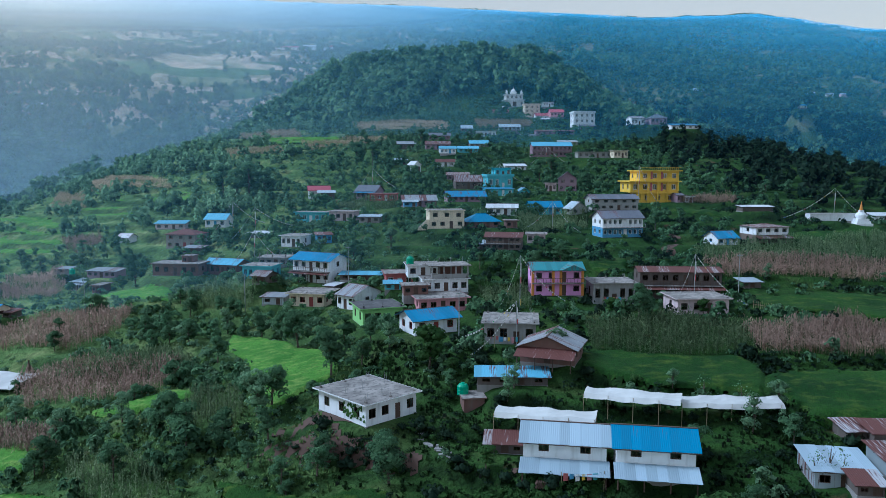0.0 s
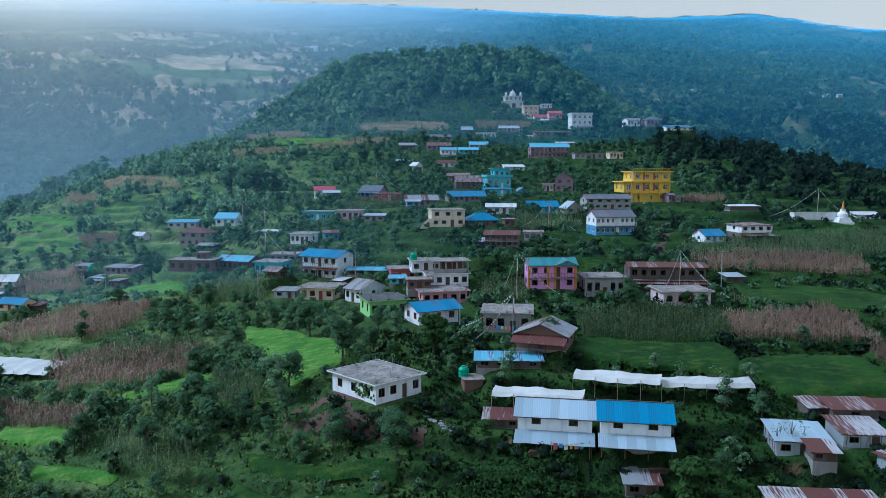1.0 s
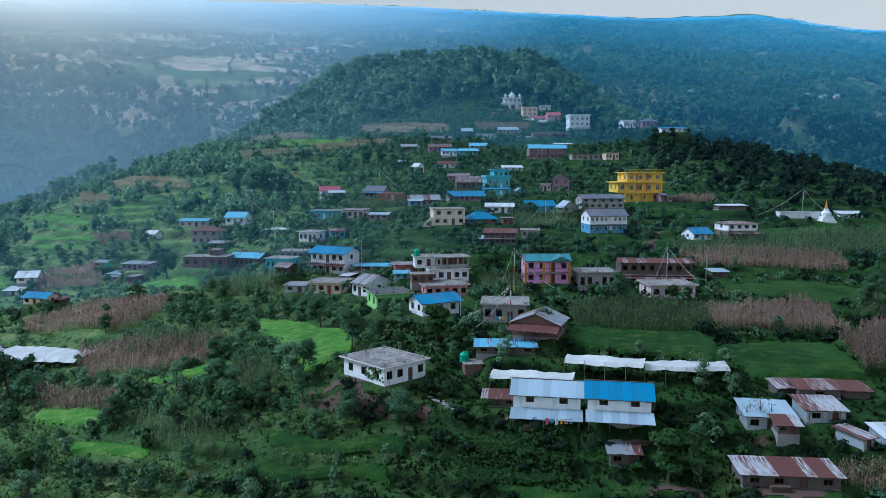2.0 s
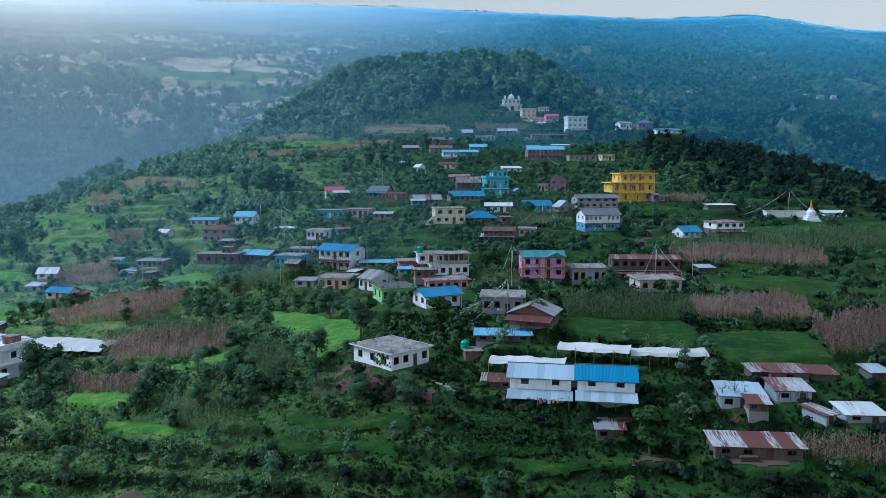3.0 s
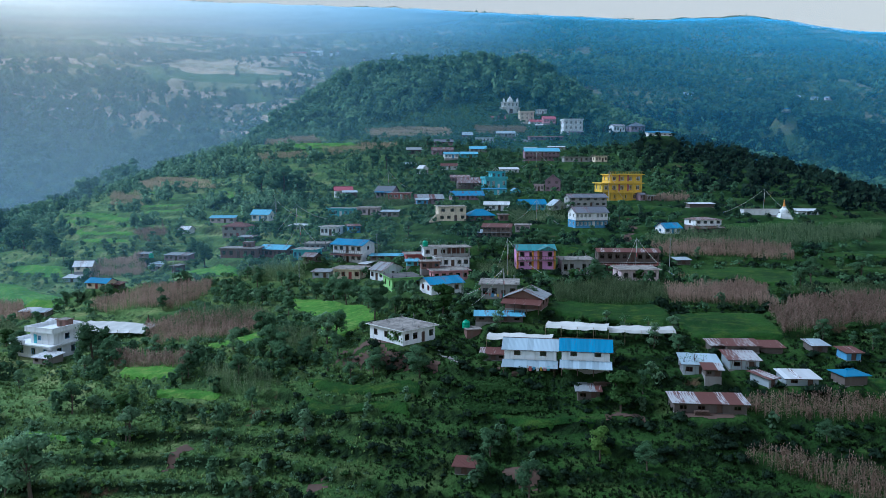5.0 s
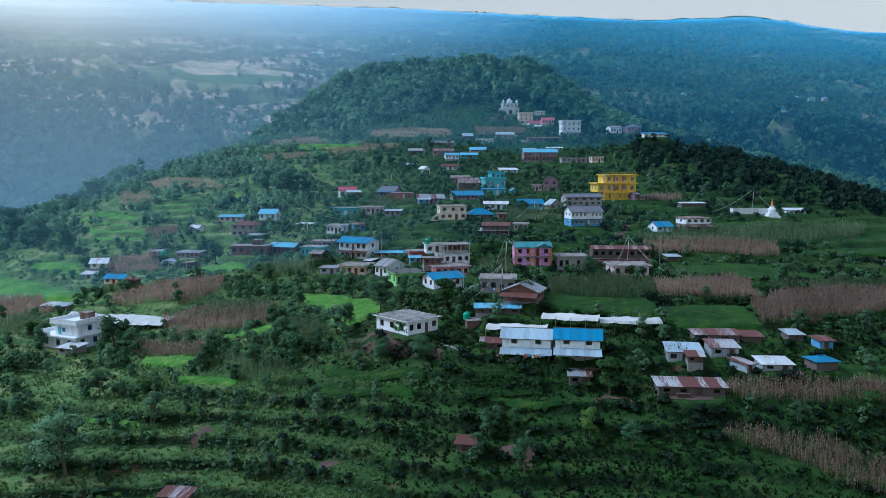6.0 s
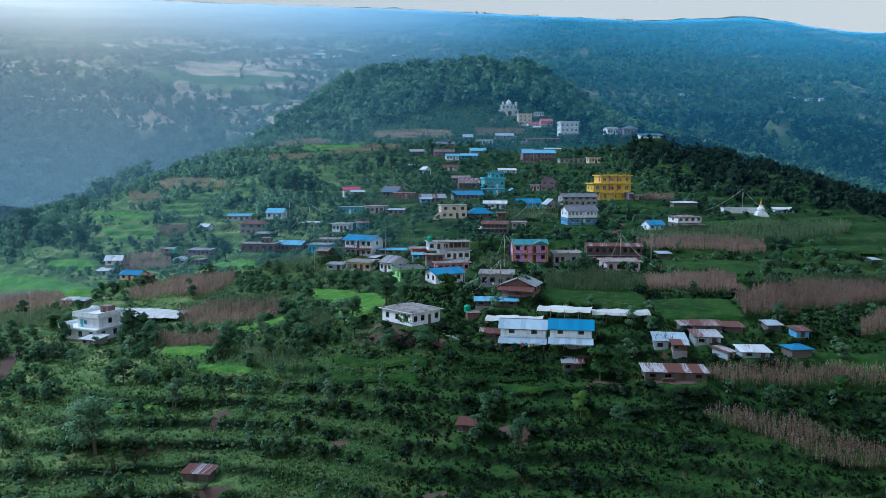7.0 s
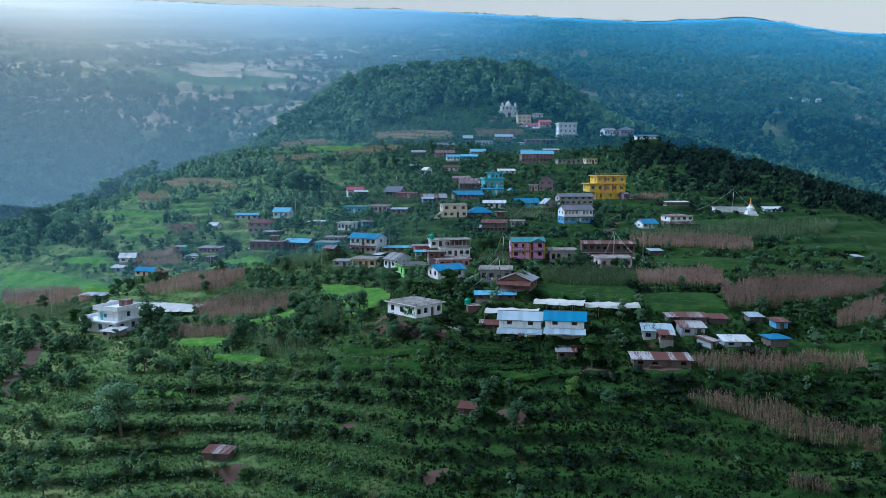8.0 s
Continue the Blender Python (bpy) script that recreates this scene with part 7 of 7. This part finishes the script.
wood(209, 4000, -1500, 1500, 1250, 2300, far_cover, 8, 15, FARTREE, PALE_FOREST, "lighter trees on the upper mountainside")
wood(207, 5500, -2100, 2100, 2300, 2860, lambda x, y: np.clip(far_cover(x, y) + smooth(2300, 2800, y), 0, 0.9), 6, 9, FARTREE, FOREST, "forest along the mountain's crest")




# ---- poles, flags, sheets and tanks ----
cloth_strip("long white sheet on bamboo poles over seed beds", (17.3, 92.2, 31.5), (28.0, 88.0, 31.8), 2.4, 0.9)
cloth_strip("white sheet stretched over seed beds beside a paddy", (28.6, 89.2, 31.2), (41.1, 89.4, 31.0), 2.4, 0.9)
cloth_strip("white sheet above the blue-roofed house", (6.1, 90.0, 29.8), (17.6, 86.2, 30.2), 2.2, 0.9)
cloth_strip("broad white sheets behind the terraced white house", (-88, 125, 24.0), (-70, 121, 24.0), 7.0, 1.0)
utility_pole(-78, 165, 8.0)
utility_pole(-113.9, 134, 8.0)
utility_pole(54.5, 140, 9.0)
utility_pole(-41, 157, 8.0)
utility_pole(-20.5, 165, 8.0)
utility_pole(2.5, 118, 8.0)
prayer_flags(45.2, 136.5, 9.5, ((-5, -3), (9, -2)))
prayer_flags(13.6, 134, 10.0, ((-4, -1), (9, 5)))
prayer_flags(104, 204, 8.5, ((-15, -2), (11, 0)))
prayer_flags(11.0, 113, 7.0, ((-7, -4), (-9, 5)))
prayer_flags(-46, 186, 8.0, ((-8, 2), (7, 2)))
prayer_flags(-52, 212, 9.0, ((-8, 0), (12, 1)))
prayer_flags(-62, 226, 9.0, ((-9, 1), (9, 2)))
prayer_flags(28, 196, 8.0, ((-7, 0), (7, -2)))
prayer_flags(-24, 262, 9.0, ((-8, 0), (9, 1)))
prayer_flags(21, 288, 9.0, ((-9, 0), (9, 2)))
prayer_flags(44, 330, 9.0, ((-7, 0), (9, 2)))
prayer_flags(57, 224, 11.0, ((-4, -4), (6, 2)))
water_tank(2.6, 98.0, 30.7)
water_tank(-6.6, 152.6, 41.17)
water_tank(-97.5, 200, 32.6)
maize_stack(-60.7, 137.3)
maize_stack(-72.6, 131.7)
stick_fence(55, 134, 64, 133)
column_storey(0.9, 149.9, 39.08, 10, 7.6, 6.0, 2.3)
roof_rods(-9.8, 96.6, 31.85, 44, ((-3.2, -3.8, 0.9), (-3.2, 0.2, 1.1), (-0.4, -3.6, 1.0), (-0.4, 0.4, 1.2), (3.2, 0.2, 1.7), (3.2, 4.0, 0.9)))
roof_rods(10.6, 118.7, 36.9, -6, ((-3.2, -3.2, 0.9), (3.2, -3.2, 0.8), (3.2, 3.0, 1.0)))
roof_rods(31.9, 145.2, 38.9, 2, ((-3.2, -2.8, 0.9), (0.2, -2.8, 0.8), (3.3, 2.6, 1.0)))
roof_rods(44.1, 132.4, 38.2, 4, ((-3.8, -2.8, 0.6), (3.8, -2.8, 0.7)))
stone_steps((1.0, 85.0), (-3.4, 92.0), 16)
wood_pile(24.6, 74.6, 3.0, 6)
wood_pile(11.0, 77.6, 2.4, -4)
wood_pile(37.6, 63.6, 2.6, -4)
wood_pile(14.5, 110.5, 2.2, -10)
washing_line(14.6, 77.2, 4.5, 3)
washing_line(9.8, 112.8, 4.2, -8)
washing_line(31.5, 140.0, 4.0, 2)


# ---- mist: thin veils of haze that hang in the valley and along the mountain ----
def mist_material(name, density, lit_share):
    """Mist lit by sun and sky. density: called with the nodes, links and the place's coordinates."""
    m, n, l, b = material(name)
    n.remove(b)
    where, split = n.new("ShaderNodeNewGeometry"), n.new("ShaderNodeSeparateXYZ")
    l.new(where.outputs["Position"], split.inputs["Vector"])
    amount, colour = density(n, l, split.outputs)
    clear, lit, glow, mix, half = n.new("ShaderNodeBsdfTransparent"), n.new("ShaderNodeBsdfDiffuse"), n.new("ShaderNodeBsdfTranslucent"), n.new("ShaderNodeMixShader"), n.new("ShaderNodeMixShader")
    l.new(colour, lit.inputs["Color"])
    # droplets scatter the sun's light alike whichever way the veil hangs
    way = n.new("ShaderNodeCombineXYZ")
    for socket, value in zip(way.inputs, sun_way):
        socket.default_value = value
    l.new(way.outputs["Vector"], lit.inputs["Normal"])
    l.new(colour, glow.inputs["Color"])
    away = n.new("ShaderNodeCombineXYZ")
    for socket, value in zip(away.inputs, -sun_way):
        socket.default_value = value
    l.new(away.outputs["Vector"], glow.inputs["Normal"])
    half.inputs["Fac"].default_value = lit_share
    l.new(lit.outputs["BSDF"], half.inputs[1])
    l.new(glow.outputs["BSDF"], half.inputs[2])
    l.new(amount, mix.inputs["Fac"])
    l.new(clear.outputs["BSDF"], mix.inputs[1])
    l.new(half.outputs["Shader"], mix.inputs[2])
    l.new(mix.outputs["Shader"], n["Material Output"].inputs["Surface"])
    return m


def times(n, l, u, v, add=0.0):
    k = n.new("ShaderNodeMath")
    k.operation = "MULTIPLY_ADD"
    for socket, value in zip(k.inputs, (u, v, add)):
        if isinstance(value, float):
            socket.default_value = value
        else:
            l.new(value, socket)
    return k.outputs["Value"]


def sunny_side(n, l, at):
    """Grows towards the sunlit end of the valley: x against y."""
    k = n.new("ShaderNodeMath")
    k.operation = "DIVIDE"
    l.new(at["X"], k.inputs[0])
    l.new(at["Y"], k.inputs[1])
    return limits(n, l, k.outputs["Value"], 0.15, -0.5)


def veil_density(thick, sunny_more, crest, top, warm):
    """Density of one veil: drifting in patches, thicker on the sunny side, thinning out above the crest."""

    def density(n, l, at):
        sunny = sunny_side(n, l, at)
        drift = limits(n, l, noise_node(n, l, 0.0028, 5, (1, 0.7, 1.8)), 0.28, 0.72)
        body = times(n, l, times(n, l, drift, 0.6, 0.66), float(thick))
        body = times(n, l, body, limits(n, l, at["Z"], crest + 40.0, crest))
        # thicker sunny side: haze, and a stand-in for the sun's glare
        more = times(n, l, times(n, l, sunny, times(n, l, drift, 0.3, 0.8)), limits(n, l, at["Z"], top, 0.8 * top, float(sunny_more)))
        # glow put into the colour: blue turns warm white sunwards
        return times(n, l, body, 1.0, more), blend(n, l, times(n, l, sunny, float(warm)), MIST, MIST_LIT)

    return density


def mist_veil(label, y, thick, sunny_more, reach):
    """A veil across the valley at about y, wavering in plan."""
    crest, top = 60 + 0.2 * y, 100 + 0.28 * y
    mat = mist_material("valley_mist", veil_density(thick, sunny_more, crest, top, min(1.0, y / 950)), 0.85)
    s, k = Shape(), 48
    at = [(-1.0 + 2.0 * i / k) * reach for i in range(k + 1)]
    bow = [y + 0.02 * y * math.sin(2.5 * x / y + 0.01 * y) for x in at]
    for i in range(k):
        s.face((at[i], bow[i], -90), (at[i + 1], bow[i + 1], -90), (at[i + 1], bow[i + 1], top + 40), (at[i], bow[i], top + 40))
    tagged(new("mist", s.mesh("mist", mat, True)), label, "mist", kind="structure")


def slope_mist():
    """Haze that lies along the whole mountainside, thickening with distance and towards the sun."""

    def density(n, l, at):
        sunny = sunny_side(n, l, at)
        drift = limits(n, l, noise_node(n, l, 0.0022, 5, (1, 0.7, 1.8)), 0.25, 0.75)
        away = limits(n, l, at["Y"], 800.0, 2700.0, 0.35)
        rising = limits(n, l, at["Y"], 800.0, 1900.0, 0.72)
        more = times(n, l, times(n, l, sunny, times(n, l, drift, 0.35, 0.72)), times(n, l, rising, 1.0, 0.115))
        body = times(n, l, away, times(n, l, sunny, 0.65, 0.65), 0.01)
        # here too the colour carries the sun's glow, blue to warm white
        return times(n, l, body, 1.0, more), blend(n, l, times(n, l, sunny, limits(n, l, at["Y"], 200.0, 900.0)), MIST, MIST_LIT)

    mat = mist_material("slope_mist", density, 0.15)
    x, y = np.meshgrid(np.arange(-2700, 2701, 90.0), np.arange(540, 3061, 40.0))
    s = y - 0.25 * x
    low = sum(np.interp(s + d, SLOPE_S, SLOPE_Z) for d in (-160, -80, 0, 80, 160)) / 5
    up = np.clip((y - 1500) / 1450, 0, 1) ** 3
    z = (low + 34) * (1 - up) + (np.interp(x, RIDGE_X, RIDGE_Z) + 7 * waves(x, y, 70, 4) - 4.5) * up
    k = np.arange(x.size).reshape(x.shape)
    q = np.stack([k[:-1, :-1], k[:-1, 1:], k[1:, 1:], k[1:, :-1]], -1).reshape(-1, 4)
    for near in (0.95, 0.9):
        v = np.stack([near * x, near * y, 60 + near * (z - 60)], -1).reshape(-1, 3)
        tagged(new("mist", big_mesh("mist", v, q, mat, True)), "bluish haze along the mountainside, coloured white towards the sun", "mist", kind="structure")


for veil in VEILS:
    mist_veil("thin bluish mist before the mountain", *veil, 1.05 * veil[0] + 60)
slope_mist()
